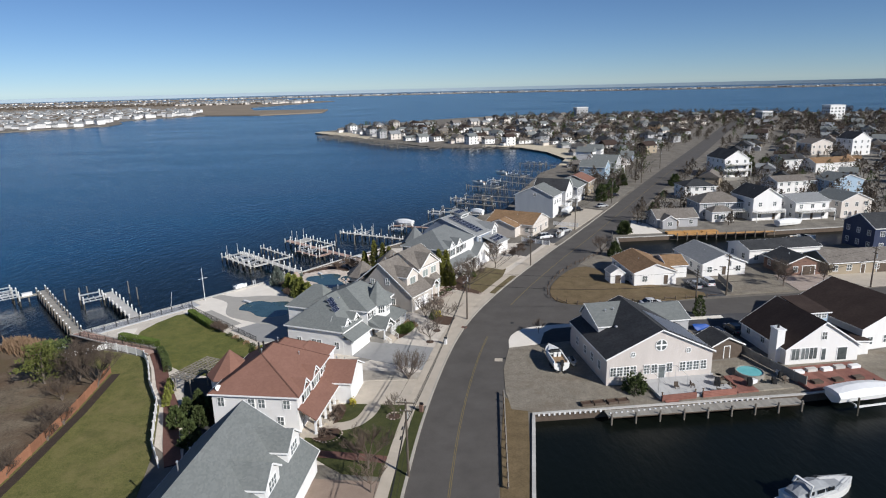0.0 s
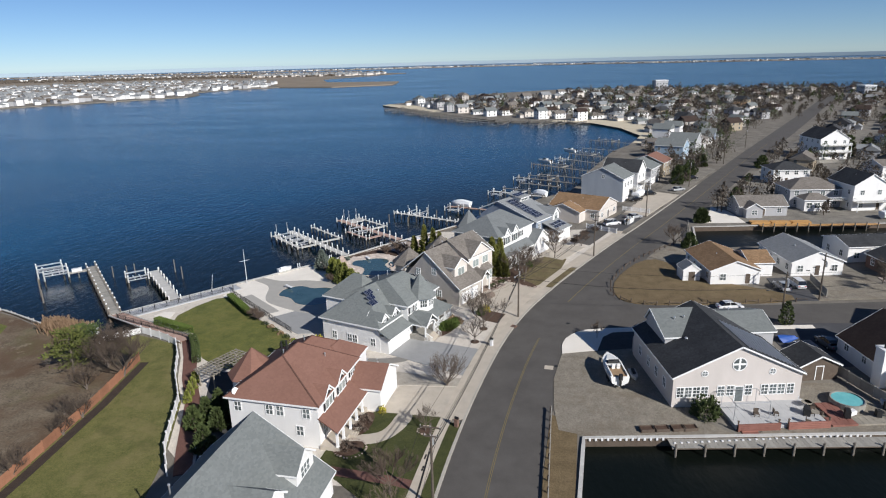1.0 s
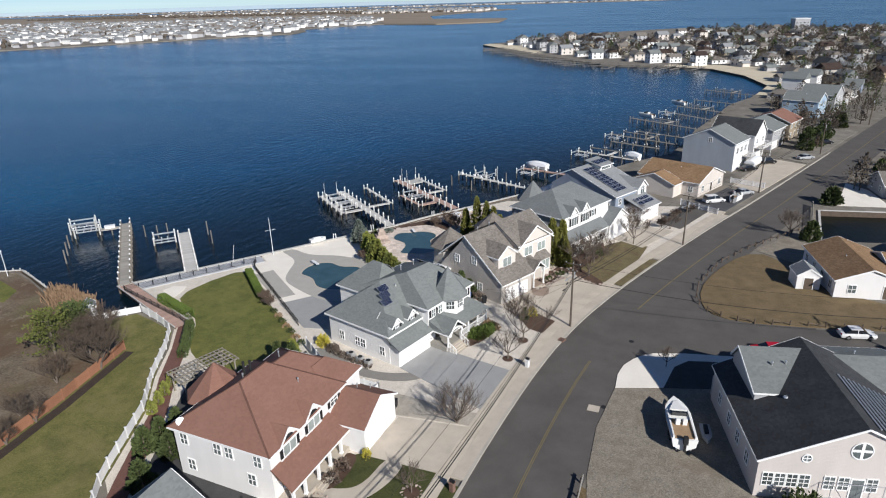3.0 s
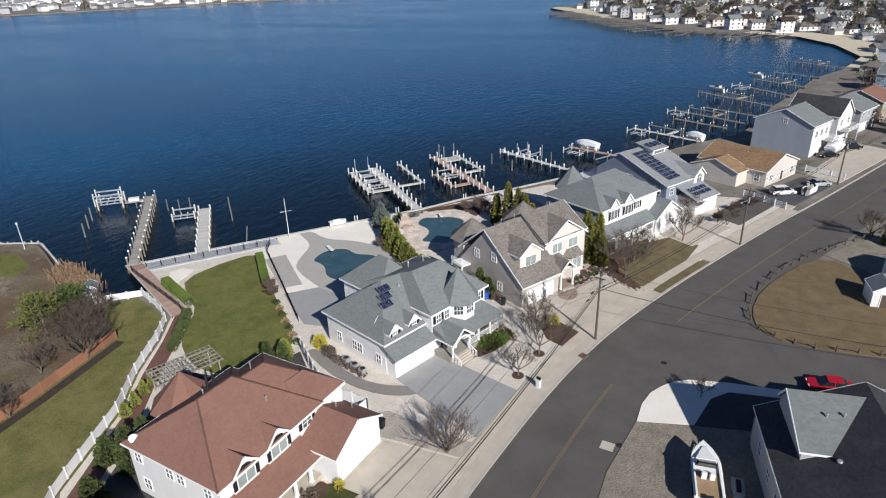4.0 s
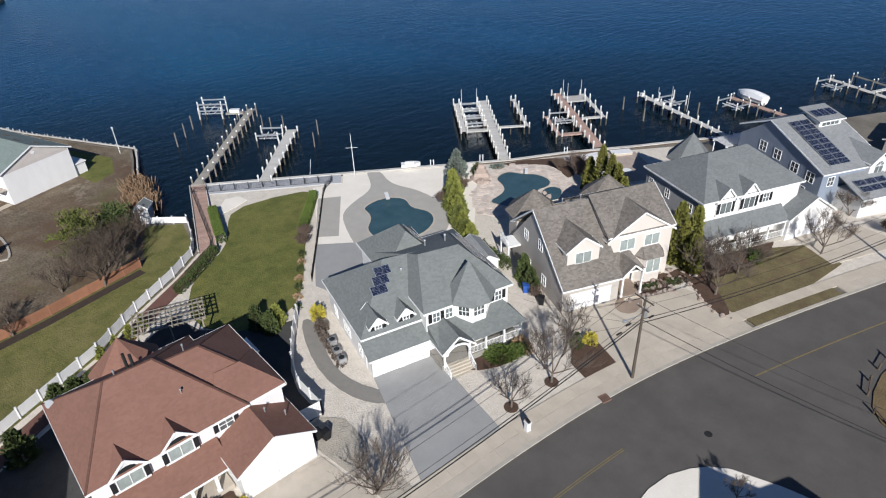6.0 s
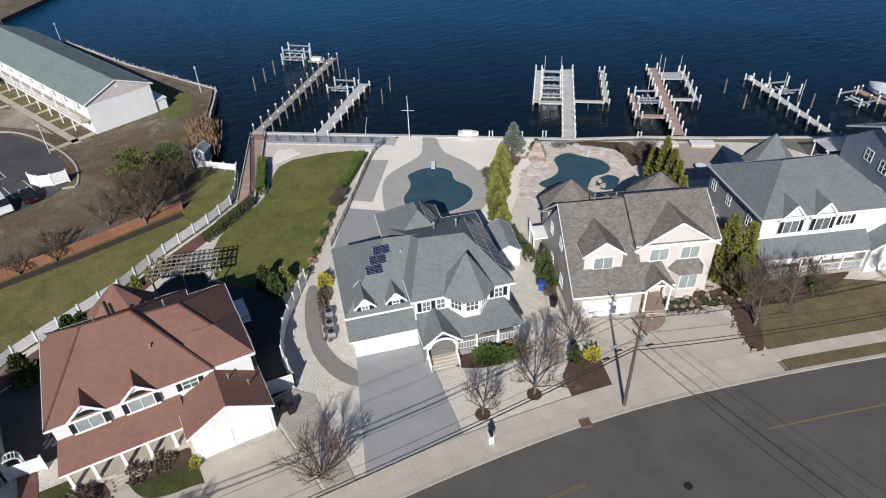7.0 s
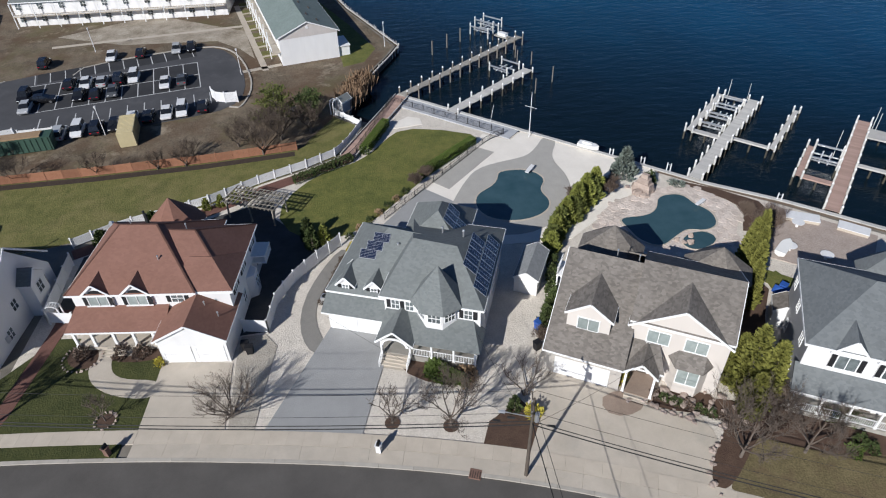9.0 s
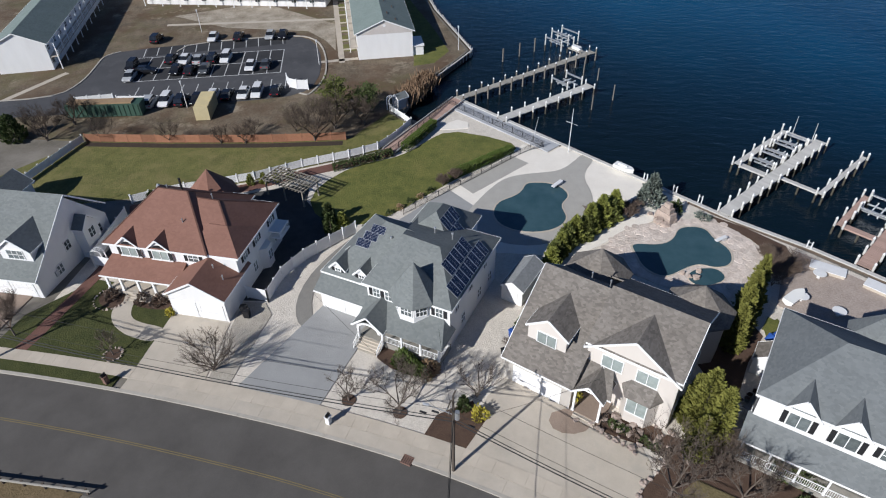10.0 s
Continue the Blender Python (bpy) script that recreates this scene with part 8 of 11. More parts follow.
for k in range(7):
    shrub("shrub", "low green shrub in a rocky bed", -9.2 + 0.55 * k, 109.6 + 0.85 * k, 0.6, 0.5, 0.6, 140 + k, "leaf" if k % 3 else "redtwig", 150, 0.16)
for k in range(5):
    conifer("tree", "dense evergreen between a boardwalk and a house", -42.6 + 1.1 * k, 57.0 + 1.4 * (k % 3), 2.8 + 0.5 * (k % 3), 1.3, 150 + k, "leaf", 700, 0.36, 0.6)
for k in range(4):
    conifer("tree", "narrow young evergreen behind a white fence", -46.6 - 0.6 * k, 62.6 + 1.8 * k, 1.7, 0.6, 156 + k, "goldleaf", 260, 0.26, 0.7)
conifer("tree", "evergreen at a house corner", -38.6, 52.2, 3.4, 1.4, 161, "leaf", 800, 0.36, 0.6)
for k, (x, y) in enumerate(((-21.8, 54.4), (-21.4, 58.4), (-21.2, 60.4))):
    shrub("shrub", "reddish shrub in a stone-edged bed", x, y, 1.0, 0.9, 0.9, 165 + k, "redtwig", 300, 0.2)
shrub("shrub", "pale green shrub beside a garage", -19.4, 62.6, 0.45, 0.45, 1.0, 169, "yellowleaf", 200, 0.16)
shrub("shrub", "dark round evergreen before a canal house", 21.6, 66.0, 1.7, 1.5, 2.6, 170, "leaf", 900, 0.3)
conifer("tree", "ragged evergreen behind a canal house", 41.8, 96.6, 4.0, 1.2, 171, "leaf", 320, 0.36, 0.5)
bare_tree("tree", "leafless tree at the corner of two streets", 10.2, 88.6, 2.6, 172, 0.06, depth=4, spread=0.6, low=0.3)
bare_tree("tree", "bare dark tree at the canal end", 32.8, 142.6, 5.2, 173, 0.16, depth=5, spread=0.6, low=0.2)
conifer("tree", "dark cedar by the canal end", 36.0, 140.6, 3.6, 1.8, 174, "leaf", 800, 0.42, 0.5)
for k, (x, y) in enumerate(((67.2, 118.4), (66.0, 113.6), (75.4, 115.2))):
    bare_tree("tree", "bare tree before brick houses", x, y, 5.0, 176 + k, 0.13, depth=4, spread=0.55, twigs=3, low=0.3)
for k, (x, y) in enumerate(((12.4, 148.6), (15.4, 152.4), (9.6, 141.6))):
    bare_tree("shrub", "leafless rounded shrub beside a stone drive", x, y, 2.2, 180 + k, 0.06, "redtwig", 4, 0.6, 3, 0.1, 4)


for k, (x, y, hh, r) in enumerate(((44.6, 165.6, 3.4, 2.2), (87.6, 252.4, 4.6, 2.6), (49.0, 219.0, 6.4, 2.4), (52.6, 225.0, 5.2, 2.6), (57.0, 236.4, 5.6, 2.8), (55.0, 231.4, 4.4, 2.2), (132, 284, 8.4, 4.4), (138, 281, 7.6, 4.2), (66, 256, 4.6, 2.4), (62.4, 196.0, 3.2, 2.0))):
    conifer("tree", "dark evergreen beside a sandy front yard", x, y, hh, r, 300 + k, "leaf", 700, 0.6, 0.5)


def reeds():
    bm = BM()
    rnd = random.Random(3)
    for _ in range(3600):
        a = rnd.random()
        c = Vector((-76, 81.4)).lerp(Vector((-84.5, 84.4)), a) + Vector((rnd.gauss(0, 1.1), rnd.gauss(0, 0.8)))
        h = rnd.uniform(0.6, 2.0)
        d = Vector((rnd.uniform(-0.4, 0.4), rnd.uniform(-0.4, 0.4), 1))
        p = Vector((*c, 0.0))
        w = Vector((rnd.uniform(-1, 1), rnd.uniform(-1, 1), 0)).normalized() * 0.05
        q = p + d * h
        bm.faces.new([bm.verts.new(v) for v in (p - w, p + w, q + w * 1.6, q + d * 0.25, q - w * 1.6)])
    return bm


tagged(part("reeds", reeds(), "reed_rust"), "tall dry rust-brown reeds at the edge of a cove", "reeds", "", "stuff")

# ---- fences, walls, boardwalk ----
def vinyl_fence(label, line, height=1.25, pitch=2.4, solid=True, name="fence", mat="vinyl", post=0.14, cap=True):
    """Posts with caps and panels of boards between them."""
    t = thing(name, label, "fence")
    pts = [Vector(p) for p in line]
    total = sum((b - a).length for a, b in zip(pts, pts[1:]))
    n = max(1, round(total / pitch))
    nodes = []
    for k in range(n + 1):
        nodes.append(along(pts, 0, max(total * k / n, 0.001))[-1] if k else pts[0])

    def build(bm):
        box(bm, -post / 2, post / 2, -post / 2, post / 2, -0.3, height + 0.12)
        if cap:
            box(bm, -post * 0.7, post * 0.7, -post * 0.7, post * 0.7, height + 0.12, height + 0.17)
        return bm
    pm = cached(("post", name, mat, height, post), build, mat)
    for p in nodes:
        placed("post", pm, t, pose(p.x, p.y, 0.08))
    for a, b in zip(nodes, nodes[1:]):
        d = b - a
        l = d.length - post
        if l < 0.2:
            continue
        bm = BM()
        m = max(2, round(l / (0.2 if solid else 0.16)))
        rail = 0.04 if mat == "iron" else 0.1
        share_w = 0.93 if solid else 0.14 if mat == "iron" else 0.5
        outline = [(0, height)]
        for i in range(m):
            x0, x1 = l * (i + 0.5 - share_w / 2) / m, l * (i + 0.5 + share_w / 2) / m
            outline += [(x0, height - rail), (x0, 0.1), (x1, 0.1), (x1, height - rail)]
        outline += [(l, height)]
        outline[1] = (0.0, height - rail) if outline[1][0] > 0.02 else outline[1]
        half = 0.012 if mat == "iron" else 0.02
        comb(bm, outline, -half, half)
        box(bm, 0, l, -half - 0.012, half + 0.012, 0.14, 0.14 + rail)
        ob = part("panel", bm, mat, t)
        ob.matrix_basis = pose(a.x, a.y, 0.08, 0, 0, math.degrees(math.atan2(d.y, d.x))) @ pose(post / 2, 0, 0)
    return t


vinyl_fence("white vinyl fence along a red brick walk", [(-40.6, 47.4), (-43.6, 52), (-47.9, 62.6), (-52.1, 69), (-55.4, 75.4), (-58.2, 79.6), (-61.4, 81.4), (-66.8, 83.5)], 1.3)
vinyl_fence("white fence beside an arched gate", [(-66.8, 83.5), (-68.6, 82.0), (-71.6, 79.3)], 1.1)
vinyl_fence("white vinyl fence between two front yards", [(-36.2, 80.4), (-32.4, 77.0), (-29.6, 74.9), (-26.6, 73.5), (-22.4, 73.0)], 1.8, 1.9)
vinyl_fence("white vinyl fence beside a garage", [(-22.4, 73.0), (-22.9, 70.4)], 1.8)
vinyl_fence("white vinyl fence between neighbouring houses", [(-27.2, 49.2), (-37.0, 48.6)], 1.8)
vinyl_fence("white vinyl fence beside a porch", [(-27.2, 49.2), (-26.6, 52.2)], 1.6)
vinyl_fence("white picket fence at the end of a lawn", [(-42.8, 28.6), (-57.0, 30.8)], 1.3)
vinyl_fence("white picket fence before a low house", [(13.6, 157.8), (20.8, 152.4)], 1.2, 2.4, False)
vinyl_fence("white fence screening waste containers", [(-82.0, 57.6), (-79.4, 59.0), (-79.4, 62.4)], 1.9)
vinyl_fence("white fence screening waste containers", [(-69.4, 22.6), (-71.2, 28.8)], 1.9)
vinyl_fence("white fence screening waste containers", [(-71.2, 29.4), (-71.6, 34.6)], 1.5)
vinyl_fence("orange cedar board fence along a brown slope", [(-57.2, 31.2), (-57.8, 45), (-59.0, 60.8), (-60.8, 73.6)], 1.45, 2.4, True, "wood_fence", "orangewood", 0.12, False)
vinyl_fence("low black iron fence along the bay terrace", [(-75.0, 88.8), (-68.6, 96.2), (-60.6, 105.4)], 1.1, 2.2, False, "iron_fence", "iron", 0.07)
vinyl_fence("low black iron fence beside a boardwalk", [(-74.6, 88.6), (-64.0, 84.6), (-57.2, 82.0), (-53.6, 76.2)], 1.1, 2.2, False, "iron_fence", "iron", 0.06)
vinyl_fence("dark iron fence at a lawn edge", [(-60.6, 105.2), (-59.4, 102.8), (-49.8, 94.2), (-40.8, 86.0)], 1.0, 2.2, False, "iron_fence", "iron", 0.05)
vinyl_fence("weathered pale board fence between canal yards", [(41.6, 81), (43.8, 74), (46.6, 66.8)], 1.6, 2.2, True, "wood_fence", "wood", 0.12, False)
vinyl_fence("weathered board fence beside a driveway", [(53.6, 110), (54.2, 119)], 1.5, 2.4, True, "wood_fence", "wood", 0.12, False)


def arch_gate(x, y, turn):
    t = thing("arch_gate", "white vinyl arched garden gate", "gate", pose(x, y, 0.08, 0, 0, turn))
    posts(t, [(-0.7, 0), (0.7, 0), (-0.7, 0.7), (0.7, 0.7)], 0, 2.0, 0.12, "vinyl", "gate_post")
    bm = BM()
    for v in (0, 0.7):
        for i in range(8):
            a0, a1 = math.pi * i / 8, math.pi * (i + 1) / 8
            beam(bm, (0.7 * math.cos(a0), v, 2.0 + 0.5 * math.sin(a0)), (0.7 * math.cos(a1), v, 2.0 + 0.5 * math.sin(a1)), 0.1)
    for i in range(1, 8):
        a = math.pi * i / 8
        beam(bm, (0.7 * math.cos(a), -0.1, 2.04 + 0.5 * math.sin(a)), (0.7 * math.cos(a), 0.8, 2.04 + 0.5 * math.sin(a)), 0.06)
    part("arch", bm, "vinyl", t)
    return t


arch_gate(-72.6, 79.0, -42)
arch_gate(-26.9, 50.2, 90)

bm = BM()
BW = [Vector(p) for p in ((-39.8, 47.4), (-42.2, 52.2), (-46.8, 62.4), (-51.0, 69.0), (-54.4, 75.4), (-58.0, 81.2))]
ribbon(bm, BW, 0.1, -1.9, -0.2, 0.13)
setting("brick_walk", bm, "brickwalk", "red brick walk beside a white fence", "path")
bridge = thing("boardwalk", "weathered boardwalk with pale rails leading to a dock", "boardwalk", pose(-57.4, 81.2, 0, 0, 0, math.degrees(math.atan2(9.2, -19.0))))
planks(bridge, 0, 21.6, -1.3, 1.1, 0.34, "redwood", 0.4)
for y in (-1.3, 1.1):
    b = BM()
    beam(b, (0.0, y, 0.5), (21.6, y, 0.5), 0.12, 0.2)
    part("edge_rail", b, "palewood", bridge, "pale timber edge rail")


def pergola(x, y, turn):
    t = thing("pergola", "weathered grey timber pergola over a seat", "pergola", pose(x, y, 0.1, 0, 0, turn))
    posts(t, [(u, v) for u in (-3.3, 0.0, 3.3) for v in (-1.6, 1.6)], 0, 2.4, 0.16, "oldwood", "pergola_post")
    for v in (-1.6, 0.0, 1.6):
        part("beam", beam(BM(), (-3.8, v, 2.46), (3.8, v, 2.46), 0.1, 0.2), "oldwood", t)
    for k in range(14):
        u = -3.7 + 7.4 * k / 13
        part("rafter", beam(BM(), (u, -2.1, 2.62), (u, 2.1, 2.62), 0.09, 0.16), "oldwood", t)
    for k in range(6):
        v = -1.9 + 3.8 * k / 5
        part("lath", beam(BM(), (-3.8, v, 2.72), (3.8, v, 2.72), 0.08, 0.05), "oldwood", t)
    return t


pergola(-44.4, 69.6, 66)


# log edging of the corner lawn
t = thing("log_edging", "dark post and log edging round a brown lawn", "edging")
pts = [Vector(p) for p in ((36.4, 147.4), (24.0, 132.6), (19.2, 125), (15.3, 115.2), (14.6, 109), (16.4, 105.2), (21, 103.4), (36, 105.4), (49.6, 107.6))]
total = sum((b - a).length for a, b in zip(pts, pts[1:]))
pm = cached(("log_post",), lambda b: tube(b, (0, 0, -0.2), (0, 0, 0.75), 0.11, 0.1, 7), "darkwood")
n = 36
for k in range(n):
    p, q = along(pts, 0, max(0.01, total * k / n))[-1], along(pts, 0, total * (k + 0.93) / n)[-1]
    placed("log_post", pm, t, pose(p.x, p.y, 0.1))
    if k < 7 or k % 2:
        part("log", tube(BM(), (p.x, p.y, 0.62), (q.x, q.y, 0.5 if k % 3 else 0.25), 0.07, 0.06, 6), "darkwood", t)
# guard rail by the canal
t = thing("guard_rail", "low weathered timber guard rail beside the street", "guard rail")
for k in range(12):
    placed("log_post", pm, t, pose(1.6 + 0.08 * k - 0.2, 43 + 2.0 * k, 0.1))
part("rail", beam(BM(), (1.45, 42.6, 0.7), (2.4, 65.4, 0.7), 0.1, 0.22), "wood", t)

# works at the end of the further canal
vinyl_fence("white vinyl fence beside a concrete yard", [(25.6, 178.4), (32.6, 174.8)], 1.2, 2.4, False)
vinyl_fence("weathered timber rail at the canal end", [(40.4, 162.4), (36.2, 140.6)], 1.1, 2.2, False, "wood_fence", "wood", 0.16, False)
vinyl_fence("long beige board fence between town lots", [(94, 260), (124, 262.4)], 1.6, 3.0, True, "wood_fence", "wood", 0.12, False)
t = thing("lumber_stack", "stack of fresh orange timber on the canal bank", "lumber", pose(56.4, 163.2, 0, 0, 0, 4))
for k in range(14):
    for j in range(3):
        part("timber", beam(BM(), (0.3 + 5.2 * j + 0.15 * (k % 3), 0.2 + 0.3 * (k % 7), 0.25 + 0.3 * (k // 7)), (5.2 + 5.2 * j, 0.2 + 0.3 * (k % 7), 0.25 + 0.3 * (k // 7)), 0.27, 0.27), "lumber", t)
t = thing("canal_dock", "new orange timber dock along the further canal", "dock", pose(58, 161.6, 0, 0, 0, 5.5))
planks(t, 0, 30, -1.4, 0.2, 0.45, "lumber", 1.0)
for k in range(11):
    piling(t, 0.4 + 2.9 * k, -1.5, 1.2, "pile", cap=False)
vinyl_fence("white rail fence along the bulkhead", [(-18.0, 160.6), (-9.4, 173.2)], 1.0, 2.4, False)
vinyl_fence("white vinyl fence between two houses", [(-11.6, 120.4), (-9.8, 123.6)], 1.5)


# ---- vehicles ----
def loft(bm, sections):
    """A skin through matching loops, closed at both ends."""
    rows = [[bm.verts.new(p) for p in s] for s in sections]
    n = len(rows[0])
    for a, b in zip(rows, rows[1:]):
        for i in range(n):
            j = (i + 1) % n
            bm.faces.new((a[i], a[j], b[j], b[i]))
    bm.faces.new(rows[0][::-1]), bm.faces.new(rows[-1])
    bmesh.ops.recalc_face_normals(bm, faces=bm.faces)
    return bm


def car_body(bm, l, w, suv):
    h = 0.95 if not suv else 1.05
    prof = ((-0.5, 0.45, 0.66), (-0.485, 0.3, 0.86), (-0.36, 0.26, h - 0.03), (-0.1, 0.25, h), (0.16, 0.25, h), (0.30, 0.25, h - 0.08), (0.46, 0.27, 0.74), (0.5, 0.42, 0.62))
    secs = []
    for x, z0, z1 in prof:
        k = 0.9 if abs(x) > 0.47 else 1.0
        secs.append([(x * l, s * w / 2 * k * f, z) for s, f, z in ((-1, 0.92, z0), (1, 0.92, z0), (1, 1.0, (z0 + z1) / 2), (1, 0.94, z1), (-1, 0.94, z1), (-1, 1.0, (z0 + z1) / 2))])
    return loft(bm, secs)


def car_cabin(bm, l, w, suv, grow=0.0):
    h, top = (0.93, 1.42) if not suv else (1.03, 1.72)
    a, b, c, d = (-0.40, -0.24, 0.08, 0.27) if not suv else (-0.48, -0.42, 0.10, 0.27)
    secs = []
    for x, z, k in ((a, h, 0.86), (b, top, 0.70), (c, top, 0.70), (d, h, 0.86)):
        secs.append((x * l, z, k * w / 2 + grow))
    lo = [(secs[0][0], -secs[0][2], h - 0.02), (secs[3][0], -secs[3][2], h - 0.02), (secs[3][0], secs[3][2], h - 0.02), (secs[0][0], secs[0][2], h - 0.02)]
    hi = [(secs[1][0], -secs[1][2], top), (secs[2][0], -secs[2][2], top), (secs[2][0], secs[2][2], top), (secs[1][0], secs[1][2], top)]
    return hexa(bm, lo, hi)


def car(label, x, y, turn, paint, suv=False, l=4.6, w=1.82, z=0.1, group=""):
    t = thing("car", label, "car", pose(x, y, z, 0, 0, turn), group)
    key = (l, w, suv)
    placed("body", cached(("body", *key, paint), lambda bm: car_body(bm, l, w, suv), paint), t, Matrix())
    placed("glasshouse", cached(("glasshouse", *key), lambda bm: car_cabin(bm, l, w, suv), "carglass"), t, Matrix(), "dark car windows")
    top = 1.42 if not suv else 1.72
    def roof(bm):
        a, b = (-0.245, 0.085) if not suv else (-0.425, 0.105)
        box(bm, a * l, b * l, -0.355 * w, 0.355 * w, top - 0.02, top + 0.035)
        for s in (-1, 1):
            beam(bm, (-0.05 * l, s * 0.36 * w, top), (-0.05 * l, s * 0.435 * w, 0.95), 0.07)
        return bm
    placed("roof", cached(("car_roof", *key, paint), roof, paint), t, Matrix())
    wm = cached(("wheel",), lambda bm: tube(bm, (0, -0.11, 0), (0, 0.11, 0), 0.33, 0.33, 14), "tyre")
    rm = cached(("rim",), lambda bm: tube(bm, (0, -0.12, 0), (0, 0.12, 0), 0.2, 0.2, 10), "rim")
    for u in (-0.3, 0.31):
        for s in (-1, 1):
            wh = placed("wheel", wm, t, pose(u * l, s * (w / 2 - 0.1), 0.33))
            placed("rim", rm, wh, Matrix())
    for s in (-1, 1):
        placed("headlight", cached(("headlight",), lambda bm: box(bm, -0.04, 0.04, -0.18, 0.18, -0.06, 0.06), "cap"), t, pose(0.485 * l, s * 0.3 * w, 0.68))
        placed("tail_light", cached(("tail_light",), lambda bm: box(bm, -0.03, 0.03, -0.16, 0.16, -0.08, 0.08), "car_red"), t, pose(-0.492 * l, s * 0.31 * w, 0.74))
    return t


LOT = "cars in the parking lot"
for k, (x, y, turn, paint, suv) in enumerate((
        (-71.2, 35.6, 188, "car_silver", True), (-71.8, 38.2, 8, "car_white", True), (-72.2, 41.0, 188, "car_black", True), (-73.0, 43.6, 8, "car_black", False), (-74.6, 45.9, 8, "car_white", False),
        (-75.2, 48.4, 188, "car_black", False), (-76.0, 51.2, 8, "car_white", False), (-76.6, 53.6, 8, "car_white", True), (-77.6, 56.8, 188, "car_black", False),
        (-86.6, 24.4, 8, "car_black", True), (-82.0, 26.3, 8, "car_silver", False), (-84.8, 28.0, 100, "car_black", False), (-91.0, 30.6, 188, "car_black", False), (-90.8, 33.6, 8, "car_white", False), (-91.2, 36.4, 188, "car_silver", False),
        (-91.8, 39.2, 188, "car_black", True), (-92.2, 41.8, 8, "car_white", True), (-88.6, 48.2, 8, "car_white", False), (-89.6, 51.0, 188, "car_grey", False),
        (-85.6, 34.0, 8, "car_black", False), (-85.8, 36.8, 188, "car_black", False), (-86.4, 39.6, 8, "car_grey", False),
        (-101.8, 22.4, 188, "car_black", True), (-103.6, 34.6, 8, "car_white", False), (-104.4, 40.0, 188, "car_black", False), (-105.6, 46.8, 8, "car_silver", False), (-106.0, 49.6, 8, "car_black", False))):
    name = {"car_white": "white", "car_silver": "silver", "car_black": "black", "car_grey": "dark grey"}[paint]
    car(f"{name} {'SUV' if suv else 'saloon car'} parked in an asphalt lot", x, y, turn, paint, suv, group=LOT)
car("shiny red coupe parked on a side street", 22.9, 95.3, 190, "car_red", False, 4.6, 1.85, 0.03)
car("white saloon car driving on a side street", 34.6, 102.9, 10, "car_white", False, 4.5, 1.8, 0.03)
car("white SUV on a dark driveway", 20.6, 161.0, 28, "car_white", True, 4.8, 1.9)
car("silver saloon in a stone driveway", 27.4, 168.6, 30, "car_silver", False)
car("black car beside a white house", 31.0, 191.6, 28, "car_black", False)
car("black SUV beside a white house", 36.6, 200.0, 28, "car_black", True)
car("white pick-up style SUV in a dark driveway", 50.4, 115.6, 96, "car_white", True)
car("silver saloon beside a low white house", 47.2, 114.0, 96, "car_silver", False)
car("dark car behind a canal house", 41.0, 86.0, 100, "car_black", True)
car("dark grey car behind a canal house", 45.0, 88.4, 100, "car_grey", False)
car("silver car in a sandy driveway", 47.0, 207.0, 28, "car_silver", False)
car("dark car in a sandy driveway", 56.0, 228.0, 28, "car_black", False)


# ---- boats ----
def hull_shape(bm, l, w, h, deep=0.5):
    secs = []
    for k in range(9):
        s = k / 8
        half = w / 2 * (1 - max(0, (s - 0.55) / 0.45) ** 2.2) * (0.94 + 0.06 * s) + 0.02
        sheer = h + 0.25 * h * s * s
        keel = -deep * (1 - max(0, (s - 0.7) / 0.3) ** 2 * 0.9)
        secs.append([(l * (s - 0.5), -half, sheer), (l * (s - 0.5), -half * 0.86, 0.05), (l * (s - 0.5), 0, keel), (l * (s - 0.5), half * 0.86, 0.05), (l * (s - 0.5), half, sheer)])
    return loft(bm, secs)


